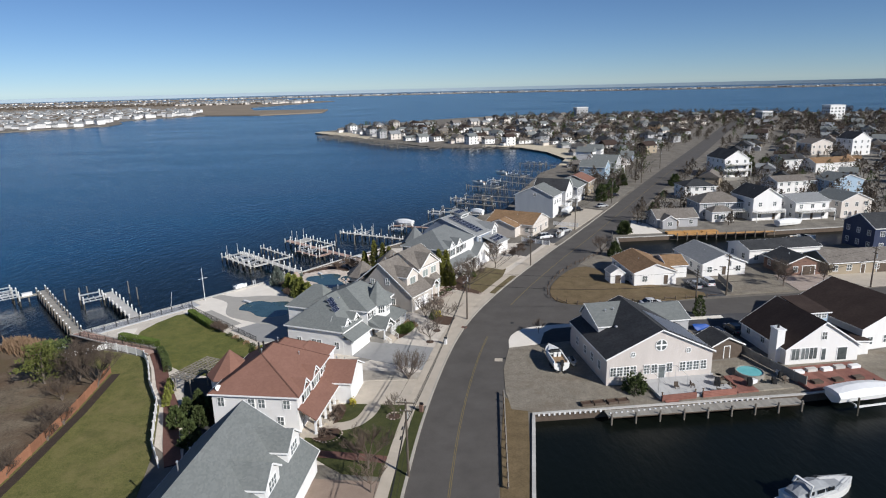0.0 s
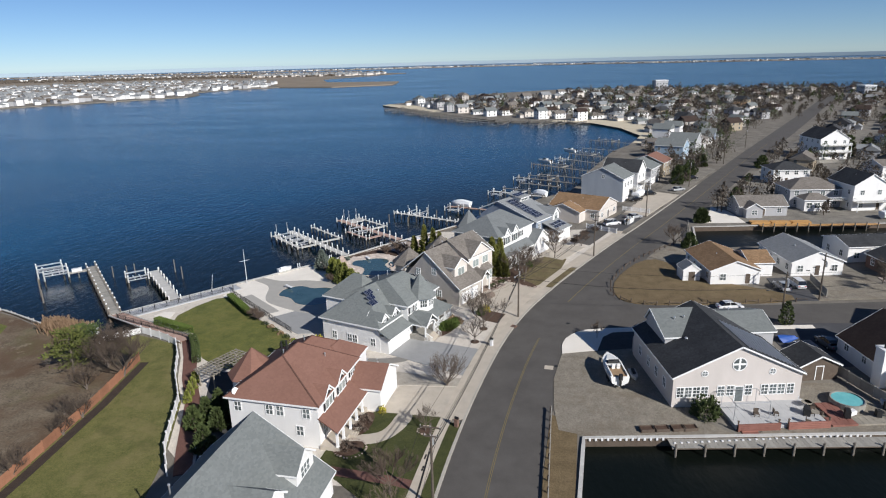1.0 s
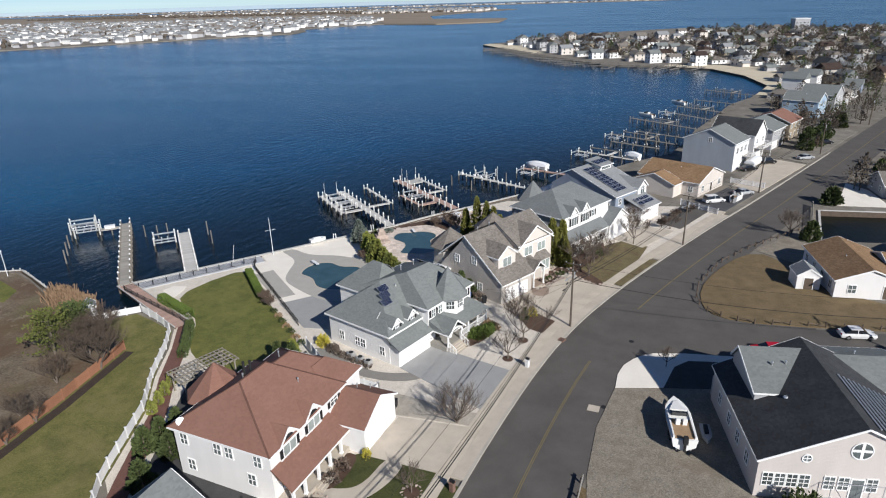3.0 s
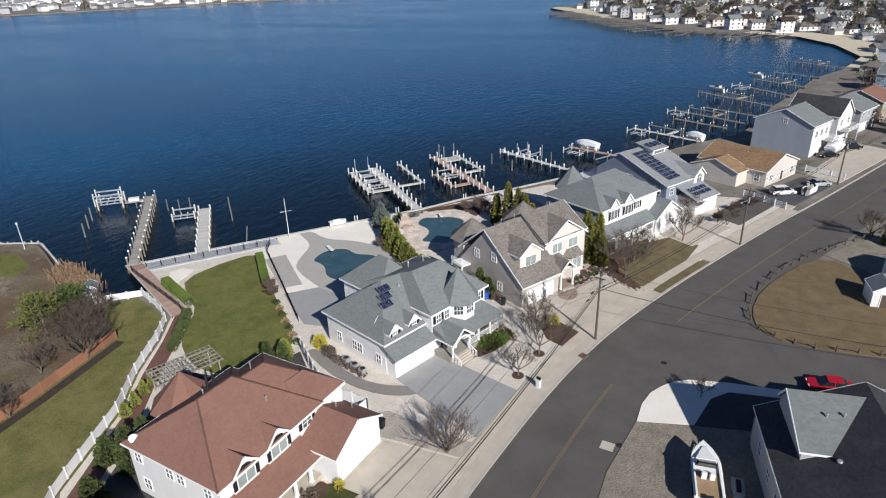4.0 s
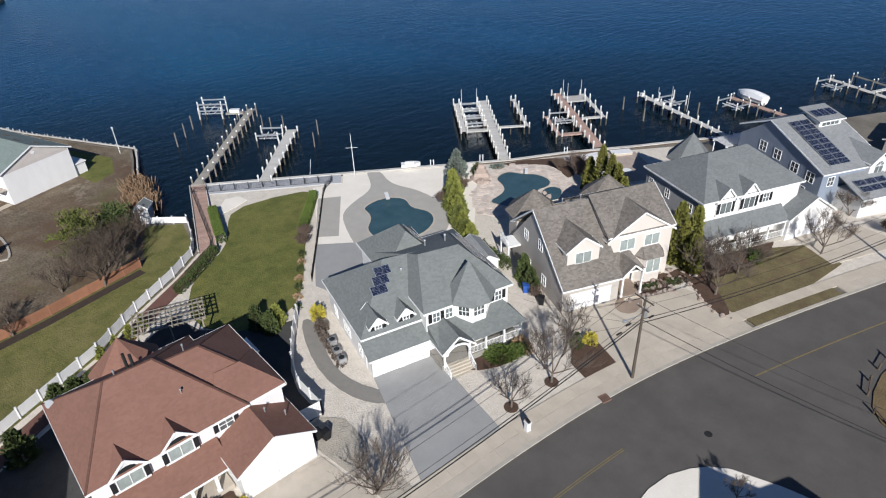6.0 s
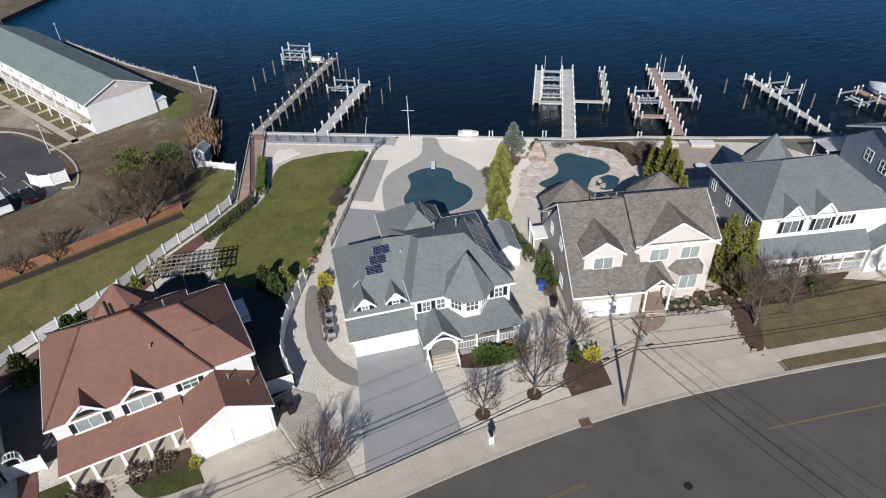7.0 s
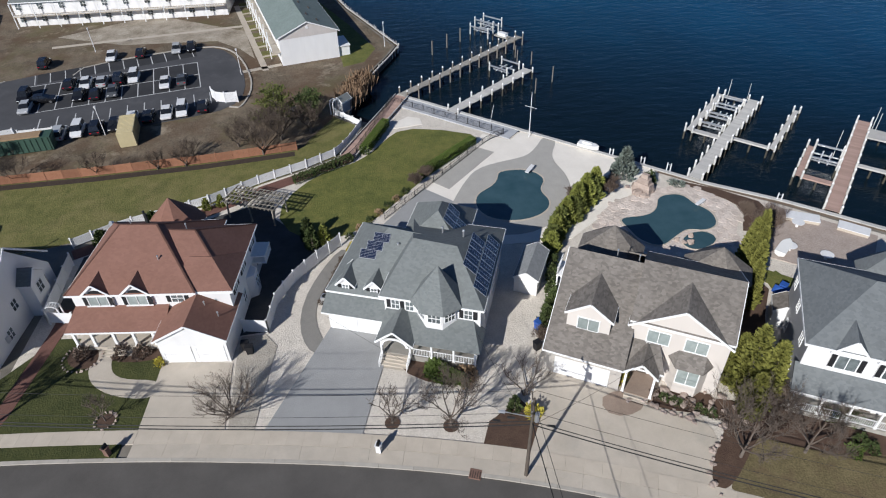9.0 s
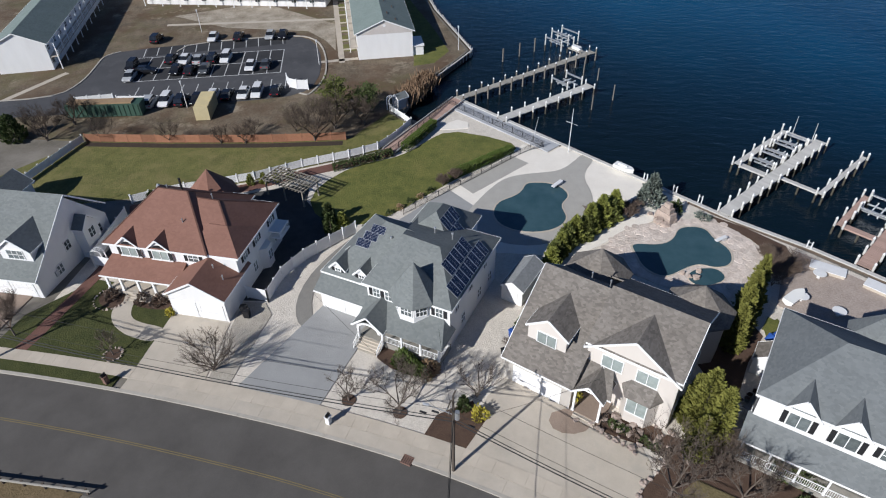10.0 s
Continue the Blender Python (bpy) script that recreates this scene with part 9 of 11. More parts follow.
def motorboat(label, x, y, z, turn, l=7.0, w=2.5, covered=False, hull_mat="grp", pitch=0):
    t = thing("boat", label, "boat", pose(x, y, z, 0, pitch, turn))
    part("hull", hull_shape(BM(), l, w, 0.95), hull_mat, t)
    if covered:
        bm = BM()
        secs = []
        for k in range(7):
            s = k / 6
            half = w / 2 * (1 - max(0, (s - 0.55) / 0.45) ** 2.0) + 0.1
            top = 1.0 + 1.0 * math.sin(math.pi * min(1, 0.15 + s * 0.85)) ** 0.8
            secs.append([(l * (s - 0.5) * 1.03, -half, 0.8), (l * (s - 0.5) * 1.03, -half * 0.7, 1.0 + (top - 1) * 0.7), (l * (s - 0.5) * 1.03, 0, top), (l * (s - 0.5) * 1.03, half * 0.7, 1.0 + (top - 1) * 0.7), (l * (s - 0.5) * 1.03, half, 0.8)])
        part("cover", loft(bm, secs), "wrap", t, "white shrink-wrap cover")
        return t
    bm = BM()
    prism(bm, [(-l * 0.47, -w * 0.36), (l * 0.12, -w * 0.38), (l * 0.12, w * 0.38), (-l * 0.47, w * 0.36)], 0.93, 1.0)
    part("cockpit", bm, "reed", t, "tan cockpit sole")
    bm = BM()
    for s in (-1, 1):
        box(bm, -l * 0.47, l * 0.14, s * w * 0.40 - 0.08, s * w * 0.40 + 0.08, 0.9, 1.22)
    part("coaming", bm, "grp", t)
    bm = BM()
    hexa(bm, [(l * 0.1, -w * 0.36, 1.0), (l * 0.42, -0.25, 1.05), (l * 0.42, 0.25, 1.05), (l * 0.1, w * 0.36, 1.0)], [(l * 0.12, -w * 0.32, 1.38), (l * 0.36, -0.2, 1.24), (l * 0.36, 0.2, 1.24), (l * 0.12, w * 0.32, 1.38)])
    part("foredeck", bm, "grp", t)
    bm = BM()
    hexa(bm, [(0.02 * l, -w * 0.3, 1.1), (0.12 * l, -w * 0.3, 1.3), (0.12 * l, w * 0.3, 1.3), (0.02 * l, w * 0.3, 1.1)], [(-0.02 * l, -w * 0.27, 1.75), (0.0, -w * 0.27, 1.8), (0.0, w * 0.27, 1.8), (-0.02 * l, w * 0.27, 1.75)])
    part("windscreen", bm, "carglass", t, "dark windscreen")
    for y in (-0.35, 0.35):
        bm = BM()
        box(bm, -l * 0.18, -l * 0.10, y - 0.22, y + 0.22, 1.0, 1.45)
        box(bm, -l * 0.19, -l * 0.17, y - 0.22, y + 0.22, 1.4, 1.8)
        part("seat", bm, "grp", t)
    bm = BM()
    box(bm, -l * 0.5 - 0.5, -l * 0.5, -0.22, 0.22, 0.7, 1.5)
    box(bm, -l * 0.5 - 0.4, -l * 0.5 - 0.15, -0.1, 0.1, -0.3, 0.7)
    part("outboard", bm, "iron", t, "black outboard motor")
    return t


b = motorboat("white centre-console boat on a trailer in gravel", 11.3, 75.7, 0.85, 98, 7.4, 2.7)
trailer = thing("boat_trailer", "galvanised boat trailer with black tyres", "trailer", pose(11.3, 75.7, 0.07, 0, 0, 98))
for s in (-1, 1):
    part("side_rail", beam(BM(), (-3.6, s * 0.7, 0.42), (2.6, s * 0.7, 0.42), 0.1, 0.14), "alu", trailer)
    part("draw_bar", beam(BM(), (2.6, s * 0.7, 0.42), (5.2, 0, 0.42), 0.1, 0.14), "alu", trailer)
    for u in (-1.6, -0.8):
        part("tyre", tube(BM(), (u, s * 1.0 - 0.1, 0.33), (u, s * 1.0 + 0.1, 0.33), 0.33, 0.33, 12), "tyre", trailer)
def cruiser(label, x, y, z, turn, l, w):
    """Cabin boat under canvas: hull, deck, bow cover, cockpit canopy with clear panels, arch and swim platform."""
    t = thing("boat", label, "boat", pose(x, y, z, 0, 0, turn))
    part("hull", hull_shape(BM(), l, w, 1.15), "grp", t)
    bm = BM()
    secs = []
    for k in range(6):
        s = k / 5
        half = (w / 2 - 0.35) * (1 - s ** 2.2) + 0.12
        x0 = l * (0.02 + 0.42 * s)
        secs.append([(x0, -half, 1.12), (x0, -half * 0.6, 1.5 - 0.28 * s), (x0, half * 0.6, 1.5 - 0.28 * s), (x0, half, 1.12)])
    part("bow_cover", loft(bm, secs), "canvas", t, "grey canvas over the bow")
    bm = BM()
    secs = []
    for x0, half, top in ((-l * 0.46, 0.9, 1.7), (-l * 0.3, 1.08, 2.35), (-l * 0.12, 1.08, 2.45), (l * 0.03, 0.95, 1.95), (l * 0.1, 0.85, 1.4)):
        half *= w / 2.6
        secs.append([(x0, -half, 1.12), (x0, -half * 0.82, 1.12 + (top - 1.12) * 0.75), (x0, 0, top), (x0, half * 0.82, 1.12 + (top - 1.12) * 0.75), (x0, half, 1.12)])
    canopy = part("canopy", loft(bm, secs), "canvas", t, "grey canvas cockpit canopy")
    for s in (-1, 1):
        for x0 in (-0.36, -0.2, -0.05):
            part("clear_panel", beam(BM(), (l * x0, s * w * 0.395, 1.7), (l * (x0 + 0.11), s * w * 0.395, 1.72), 0.03, 0.45), "carglass", canopy, "clear plastic panel")
        part("arch_leg", beam(BM(), (-l * 0.34, s * w * 0.44, 1.1), (-l * 0.28, s * w * 0.36, 2.6), 0.12, 0.3), "grp", t)
        part("bow_rail", beam(BM(), (l * 0.08, s * w * 0.46, 1.55), (l * 0.44, s * 0.25, 1.7), 0.04), "alu", t)
        for x0 in (0.12, 0.24, 0.36):
            part("stanchion", beam(BM(), (l * x0, s * (w * 0.46 - (x0 - 0.08) * 2.4), 1.1), (l * x0, s * (w * 0.46 - (x0 - 0.08) * 2.4), 1.6), 0.04), "alu", t)
    part("arch", beam(BM(), (-l * 0.28, -w * 0.37, 2.6), (-l * 0.28, w * 0.37, 2.6), 0.3, 0.12), "grp", t)
    part("swim_platform", box(BM(), -l * 0.5 - 0.7, -l * 0.5 + 0.1, -w * 0.4, w * 0.4, 0.35, 0.45), "grp", t)
    return t


cruiser("white cabin cruiser under grey canvas moored in the canal", 36.1, 43.3, -1.25, 20.5, 9.2, 2.9)
motorboat("large boat in white shrink wrap on a lift", 53.0, 63.5, 0.5, 12, 10.5, 3.2, True)
motorboat("white boat under cover on a lift", -22.6, 181.6, 0.45, 158, 6.6, 2.2, True)
motorboat("white covered boat on a neighbouring lift", 1.6, 197.8, 0.4, 150, 5.0, 1.8, True)
t = thing("boat_lift", "low white boat lift beams above the canal", "boat lift", pose(53.0, 63.5, 0, 0, 0, 12))
for v in (-2.1, 1.9):
    part("beam", beam(BM(), (-3.4, v, 0.1), (3.6, v, 0.1), 0.24, 0.2), "cap", t)
for u in (-3.2, 3.4):
    part("cross_beam", beam(BM(), (u, -2.0, 0.32), (u, 1.8, 0.32), 0.2, 0.2), "alu", t)
    for v in (-2.35, 2.1):
        part("piling", tube(BM(), (u, v, -2.5), (u, v, 1.6), 0.14, 0.13, 8), "pile_dark", t)
t = thing("dinghy", "small white dinghy on the bulkhead", "boat", pose(-54.2, 117.0, 0.5, 0, 0, 49))
part("hull", hull_shape(BM(), 3.2, 1.3, 0.55, 0.2), "grp", t)
bm = BM()
box(bm, -0.9, 0.5, -0.22, 0.22, 0.5, 0.85)
part("seat", bm, "grp", t)
motorboat("white boat stored beside a driveway", 25.6, 163.4, 0.4, 62, 4.8, 1.8)
motorboat("white covered boat beside a raised house", 33.0, 196.4, 0.8, 64, 8.0, 2.6, True)
motorboat("white covered boat beside the far canal", 96.0, 172.0, 0.6, 15, 8.5, 2.6, True)
motorboat("white boat in the far canal", 93.0, 158.0, -0.9, 12, 8.5, 2.8)
motorboat("white covered boat in a sandy yard", 140.0, 258.0, 0.8, 20, 9.0, 2.8, True)
for x, y in ((4.0, 262.0), (16.0, 293.0)):
    motorboat("white boat on a lift near the beach", x, y, 0.9, 140, 7.0, 2.3)
t = thing("jet_ski", "grey jet ski on a small stand", "jet ski", pose(14.1, 75.4, 0.35, 0, 0, 275))
part("hull", hull_shape(BM(), 2.9, 1.1, 0.4, 0.2), "car_silver", t)
bm = BM()
box(bm, -0.9, 0.4, -0.2, 0.2, 0.42, 0.75)
part("seat", bm, "shutter", t, "black seat")

# ---- poles and cables ----
def utility_pole(x, y, h, turn, lamp=False, lean=0.0):
    t = thing("utility_pole", "weathered timber utility pole with crossarm and cables", "utility pole", pose(x, y, 0, lean, 0, turn))
    part("mast", tube(BM(), (0, 0, -0.5), (0, 0, h), 0.17, 0.11, 8), "polewood", t)
    for z, w in ((h - 0.4, 2.2), (h - 1.4, 1.4)):
        part("crossarm", beam(BM(), (-w / 2, 0.14, z), (w / 2, 0.14, z), 0.1, 0.12), "polewood", t)
        for u in (-w / 2 + 0.1, 0, w / 2 - 0.1):
            part("insulator", tube(BM(), (u, 0.14, z + 0.06), (u, 0.14, z + 0.24), 0.05, 0.04, 6), "alu", t)
    part("transformer", tube(BM(), (0.0, -0.34, h - 2.6), (0.0, -0.34, h - 1.7), 0.2, 0.2, 10), "alu", t, "grey pole transformer")
    if lamp:
        part("lamp_arm", beam(BM(), (0, 0, h - 2.2), (0, 2.2, h - 1.9), 0.06), "alu", t)
        part("lamp_head", tube(BM(), (0, 2.1, h - 1.95), (0, 2.6, h - 1.9), 0.14, 0.1, 8), "alu", t)
    for u, z in ((1.3, -2.75), (2.4, -3.3), (-1.8, -3.25)):
        part("splice_box", tube(BM(), (0.16, u, h + z), (0.16, u + 0.6, h + z), 0.09, 0.09, 8), "iron", t, "black cable splice case")
    return t


POLES = [(-11.0, 10.5, 10.5), (-10.0, 45.4, 10.0), (-2.7, 96.0, 10.2), (13.4, 132.6, 10.0), (31.0, 171.0, 10.0), (52, 214, 10.0), (76, 262, 10.0), (98, 308, 10)]
for k, (x, y, hh) in enumerate(POLES):
    nx = POLES[min(k + 1, len(POLES) - 1)]
    px = POLES[max(k - 1, 0)]
    utility_pole(x, y, hh, math.degrees(math.atan2(nx[1] - px[1], nx[0] - px[0])) + 90, lamp=k in (2, 3))
for x, y in ((51.8, 108.6), (41.4, 97.6), (84, 112.6)):
    utility_pole(x, y, 9.0, 98)


def cable(p, q, sag, r=0.018):
    bm = BM()
    p, q = Vector(p), Vector(q)
    line_tube(bm, [p.lerp(q, k / 16) - Vector((0, 0, sag * 4 * (k / 16) * (1 - k / 16))) for k in range(17)], r)
    return tagged(part("cable", bm, "wire"), "sagging black overhead cable between poles", "cable", "overhead cables")


for a, b in zip(POLES, POLES[1:]):
    d = Vector((b[0] - a[0], b[1] - a[1])).normalized()
    n = Vector((-d.y, d.x))
    for off, dz, r in ((-1.0, -0.25, 0.018), (1.0, -0.25, 0.018), (0.15, -2.9, 0.042), (0.2, -3.4, 0.056)):
        cable((a[0] + n.x * off, a[1] + n.y * off, a[2] + dz), (b[0] + n.x * off, b[1] + n.y * off, b[2] + dz), 0.9, r)
for dz, r in ((-0.3, 0.02), (-2.8, 0.04)):
    cable((-2.7, 96.0, 10.2 + dz), (41.4, 97.6, 9.0 + dz), 1.2, r)
    cable((41.4, 97.6, 9.0 + dz), (84, 112.6, 9.0 + dz), 1.0, r)
for x, y, z in ((-14.4, 93.6, 5.6), (-8.8, 108.4, 6.4), (-20.0, 79.6, 3.9)):
    cable((-2.7, 96.0, 7.0), (x, y, z), 0.5, 0.014)

# ---- yard things ----
def flagpole(x, y):
    t = thing("flagpole", "white nautical flagpole with a yard arm", "flagpole", pose(x, y, 0.2, 0, 0, 49))
    part("mast", tube(BM(), (0, 0, -0.1), (0, 0, 7.2), 0.07, 0.04, 8), "cap", t)
    part("yard_arm", tube(BM(), (-1.0, 0, 4.9), (1.0, 0, 4.9), 0.035, 0.03, 6), "cap", t)
    part("ball", tube(BM(), (0, 0, 7.2), (0, 0, 7.34), 0.07, 0.05, 8), "rim", t)


flagpole(-59.4, 109.2)
t = thing("pole", "slim leaning white pole on the bulkhead", "pole", pose(-64.6, 104.0, 0.2, 0, 10, 49))
part("mast", tube(BM(), (0, 0, -0.1), (0, 0, 3.4), 0.035, 0.025, 6), "cap", t)
for k, (x, y, tone) in enumerate(((-6.6, 83.9, "cap"), (-9.4, 60.4, "brickwall"), (-10.2, 36.0, "cap"))):
    t = thing("mailbox", "mailbox on a square pillar at the kerb", "mailbox", pose(x, y, 0.12, 0, 0, 70))
    bm = BM()
    box(bm, -0.22, 0.22, -0.22, 0.22, 0, 1.0)
    box(bm, -0.28, 0.28, -0.28, 0.28, 1.0, 1.08)
    part("pillar", bm, tone, t)
    bm = BM()
    box(bm, -0.12, 0.12, -0.26, 0.24, 1.08, 1.3)
    tube(bm, (0, -0.26, 1.3), (0, 0.24, 1.3), 0.12, 0.12, 10)
    part("box", bm, "shutter", t, "black letter box")
t = thing("drain_grate", "rusty kerb drain grate", "drain", pose(-3.3, 91.8, 0.0, 0, 0, 70))
bm = BM()
box(bm, -0.5, 0.5, -0.4, 0.5, 0.0, 0.17)
part("inlet", bm, "brickwall", t)
for k in range(5):
    part("bar", beam(BM(), (-0.4 + 0.2 * k, -0.38, 0.175), (-0.4 + 0.2 * k, 0.3, 0.175), 0.05, 0.02), "iron", t)
for k, (x, y) in enumerate(((5.8, 94.0), (3.4, 78.0))):
    t = thing("manhole_cover", "iron manhole cover in the street", "manhole", pose(x, y, 0.018))
    part("lid", tube(BM(), (0, 0, 0), (0, 0, 0.012), 0.36, 0.36, 16), "iron", t)
patch("road_patch", [(1.6, 76.9), (2.9, 76.8), (3.0, 78.0), (1.7, 78.1)], "concrete", 0.026, "pale square patch in the asphalt", "road patch", thick=0.03)
t = thing("diving_board", "white pool slide board", "diving board", pose(-50.1, 107.5, 0.17, 0, 0, -36))
bm = BM()
box(bm, -0.3, 2.0, -0.28, 0.28, 0.42, 0.5)
part("board", bm, "cap", t)
bm = BM()
box(bm, -0.3, 0.5, -0.22, 0.22, 0, 0.42)
part("stand", bm, "cap", t)
t = thing("diving_board", "white board beside a flagstone pool", "diving board", pose(-38.4, 127.6, 0.17, 0, 0, -55))
bm = BM()
box(bm, -0.3, 1.6, -0.25, 0.25, 0.4, 0.48)
part("board", bm, "cap", t)
bm = BM()
box(bm, -0.3, 0.4, -0.2, 0.2, 0, 0.4)
part("stand", bm, "cap", t)
# stone grotto and boulders
for k in range(26):
    rnd = random.Random(300 + k)
    if k < 14:
        x, y, s = -42.2 + rnd.uniform(-1.2, 1.2), 120.6 + rnd.uniform(-1.4, 1.4), rnd.uniform(0.4, 1.0)
    elif k < 18:
        x, y, s = -30.4 + rnd.uniform(-1.4, 1.4), 122.0 + rnd.uniform(-1.2, 1.2), rnd.uniform(0.4, 0.8)
    else:
        a = (k - 18) / 8
        x, y, s = -9.0 + 3.6 * a + rnd.uniform(-0.4, 0.4), 107.4 + 5.6 * a + rnd.uniform(-0.4, 0.4), rnd.uniform(0.25, 0.45)
    bm = BM()
    hull(bm, [Vector((rnd.uniform(-1, 1), rnd.uniform(-1, 1), rnd.uniform(-0.3, 0.8))).normalized() * s * rnd.uniform(0.7, 1.1) for _ in range(16)])
    ob = tagged(part("boulder", bm, "rock"), "rough rosy boulder in a garden bed" if k >= 18 else "rough pale boulder beside a pool", "boulder", "boulders")
    ob.matrix_basis = pose(x, y, 0.18)
t = thing("stone_fireplace", "pale stone garden fireplace beside a pool", "fireplace", pose(-42.4, 121.0, 0.12, 0, 0, 40))
for k, (w, z0, z1) in enumerate(((1.3, 0, 0.7), (1.15, 0.7, 1.3), (0.8, 1.3, 2.0), (0.5, 2.0, 2.6))):
    bm = BM()
    hexa(bm, [(-w, -w * 0.6, z0), (w, -w * 0.6, z0), (w, w * 0.6, z0), (-w, w * 0.6, z0)], [(-w * 0.92, -w * 0.54, z1), (w * 0.92, -w * 0.54, z1), (w * 0.92, w * 0.54, z1), (-w * 0.92, w * 0.54, z1)])
    part("stone_course", bm, "rock", t)
# patio things
for k, (x, y, a) in enumerate(((-31.8, 136.8, 0), (-27.6, 133.4, 40), (-25.4, 136.6, 90))):
    t = thing("patio_table", "round white patio table", "table", pose(x, y, 0.14, 0, 0, a))
    part("tabletop", tube(BM(), (0, 0, 0.68), (0, 0, 0.73), 0.75, 0.75, 16), "cap", t)
    part("pedestal", tube(BM(), (0, 0, 0), (0, 0, 0.68), 0.2, 0.08, 8), "cap", t)
t = thing("small_boat", "white kayak-like hull lying on a patio", "boat", pose(-27.6, 132.7, 0.4, 0, 0, 131))
part("hull", hull_shape(BM(), 3.2, 1.3, 0.5, 0.2), "grp", t)
for x, y in ((-21.0, 128.8), (-19.2, 101.0)):
    t = thing("bin", "blue plastic bin beside a house", "bin", pose(x, y, 0.08, 0, 0, 40))
    bm = BM()
    hexa(bm, [(-0.3, -0.3, 0), (0.3, -0.3, 0), (0.3, 0.3, 0), (-0.3, 0.3, 0)], [(-0.36, -0.36, 1.0), (0.36, -0.36, 1.0), (0.36, 0.36, 1.0), (-0.36, 0.36, 1.0)])
    part("body", bm, "bluetarp", t)
    bm = BM()
    box(bm, -0.4, 0.4, -0.42, 0.4, 1.0, 1.07)
    part("lid", bm, "bluetarp", t)
for x, y, r in ((-16.4, 100.2, 25), (-20.4, 70.9, 0), (-19.8, 71.4, 0)):
    t = thing("bin", "black wheeled bin beside a garage", "bin", pose(x, y, 0.08, 0, 0, r))
    bm = BM()
    hexa(bm, [(-0.26, -0.3, 0), (0.26, -0.3, 0), (0.26, 0.3, 0), (-0.26, 0.3, 0)], [(-0.32, -0.36, 1.0), (0.32, -0.36, 1.0), (0.32, 0.36, 1.0), (-0.32, 0.36, 1.0)])
    part("body", bm, "shutter", t)
    bm = BM()
    box(bm, -0.34, 0.34, -0.4, 0.36, 1.0, 1.08)
    part("lid", bm, "shutter", t)
for k, (x, y) in enumerate(((-30.2, 79.0), (-28.6, 78.3), (-27.2, 77.8))):
    t = thing("heat_pump", "grey outdoor air-conditioning unit", "heat pump", pose(x + 0.8, y + 1.0, 0.08, 0, 0, 70))
    bm = BM()
    box(bm, -0.4, 0.4, -0.4, 0.4, 0, 0.85)
    part("case", bm, "alu", t)
    part("fan_grille", tube(BM(), (0, 0, 0.85), (0, 0, 0.88), 0.32, 0.32, 14), "iron", t)
# canal house terrace: deck, red walls, hot tub, canopy frame
t = thing("deck", "grey boarded terrace behind a canal house", "deck", pose(24.6, 62.6, 0, 0, 0, 10))
for k in range(12):
    bm = BM()
    box(bm, 0.95 * k, 0.95 * k + 0.93, 0.6, 6.4, 0.0, 0.5)
    part("board", bm, "greydeck", t)
for u0, u1 in ((0.0, 5.2), (6.2, 11.4)):
    bm = BM()
    for k in range(4):
        box(bm, u0, u1, 0.15, 0.35, 0.08 + 0.24 * k, 0.28 + 0.24 * k)
    part("timber_wall", bm, "reddeck", t, "red-brown stacked timber wall")
    posts(t, [(u0 + 0.1, 0.45), (u1 - 0.1, 0.45)], 0, 1.4, 0.14, "darkwood", "wall_post")
steps(t, 0.4, 2.4, 0.6, 0.5, 3, mat="reddeck")
t = thing("canopy_frame", "bare white metal canopy frame", "canopy", pose(24.4, 64.4, 0.5, 0, 0, 10))
for u in (0.2, 4.6):
    for v in (0.2, 3.6):
        part("leg", tube(BM(), (u, v, 0), (u, v, 2.3), 0.04, 0.04, 6), "alu", t)
for p, q in (((0.2, 0.2), (4.6, 0.2)), ((0.2, 3.6), (4.6, 3.6)), ((0.2, 0.2), (0.2, 3.6)), ((4.6, 0.2), (4.6, 3.6))):
    part("bar", tube(BM(), (*p, 2.3), (*q, 2.3), 0.035, 0.035, 6), "alu", t)
t = thing("deck", "red-brown timber deck round a small pool", "deck", pose(36.2, 64.6, 0, 0, 0, 10))
for k in range(11):
    bm = BM()
    box(bm, 0.8 * k, 0.8 * k + 0.77, 0.4, 2.2 + (3.4 if 0 < k < 4 else 0), 0.0, 0.3)
    part("board", bm, "reddeck" if k < 4 else "oldwood", t)
rnd = random.Random(77)
for k in range(16):
    x, y, c = rnd.uniform(33.5, 45.0), 0, rnd.uniform(0.25, 0.55)
    y = 66.0 + (x - 33.5) * 0.12 + rnd.uniform(0, 5.2)
    if (x - 40.2) ** 2 + (y - 70.8) ** 2 < 7.5:
        continue
    kind = k % 4
    t = thing(("storage_bin", "patio_table", "planter_box", "barbecue")[kind], ("pale plastic storage bin in a cluttered yard", "round weathered table in a cluttered yard", "brown timber planter in a cluttered yard", "black covered barbecue in a cluttered yard")[kind],
              ("bin", "table", "planter", "barbecue")[kind], pose(x, y, 0.42 if x < 39.5 else 0.1, 0, 0, rnd.uniform(0, 90)))
    if kind == 1:
        part("top", tube(BM(), (0, 0, 0.68), (0, 0, 0.73), c * 1.3, c * 1.3, 14), "oldwood", t)
        part("stem", tube(BM(), (0, 0, 0), (0, 0, 0.68), 0.05, 0.05, 6), "iron", t)
        part("foot", tube(BM(), (0, 0, 0), (0, 0, 0.05), 0.3, 0.26, 10), "iron", t)
        continue
    part("body", box(BM(), -c, c, -c * 0.7, c * 0.7, 0, 0.9 if kind == 3 else c), ("cap", "", "darkwood", "iron")[kind], t)
    part(("lid", "", "soil", "lid")[kind], box(BM(), -c * 0.95, c * 0.95, -c * 0.62, c * 0.62, (0.9 if kind == 3 else c), (1.05 if kind == 3 else c + 0.05)), ("cap", "", "darkmulch", "iron")[kind], t)
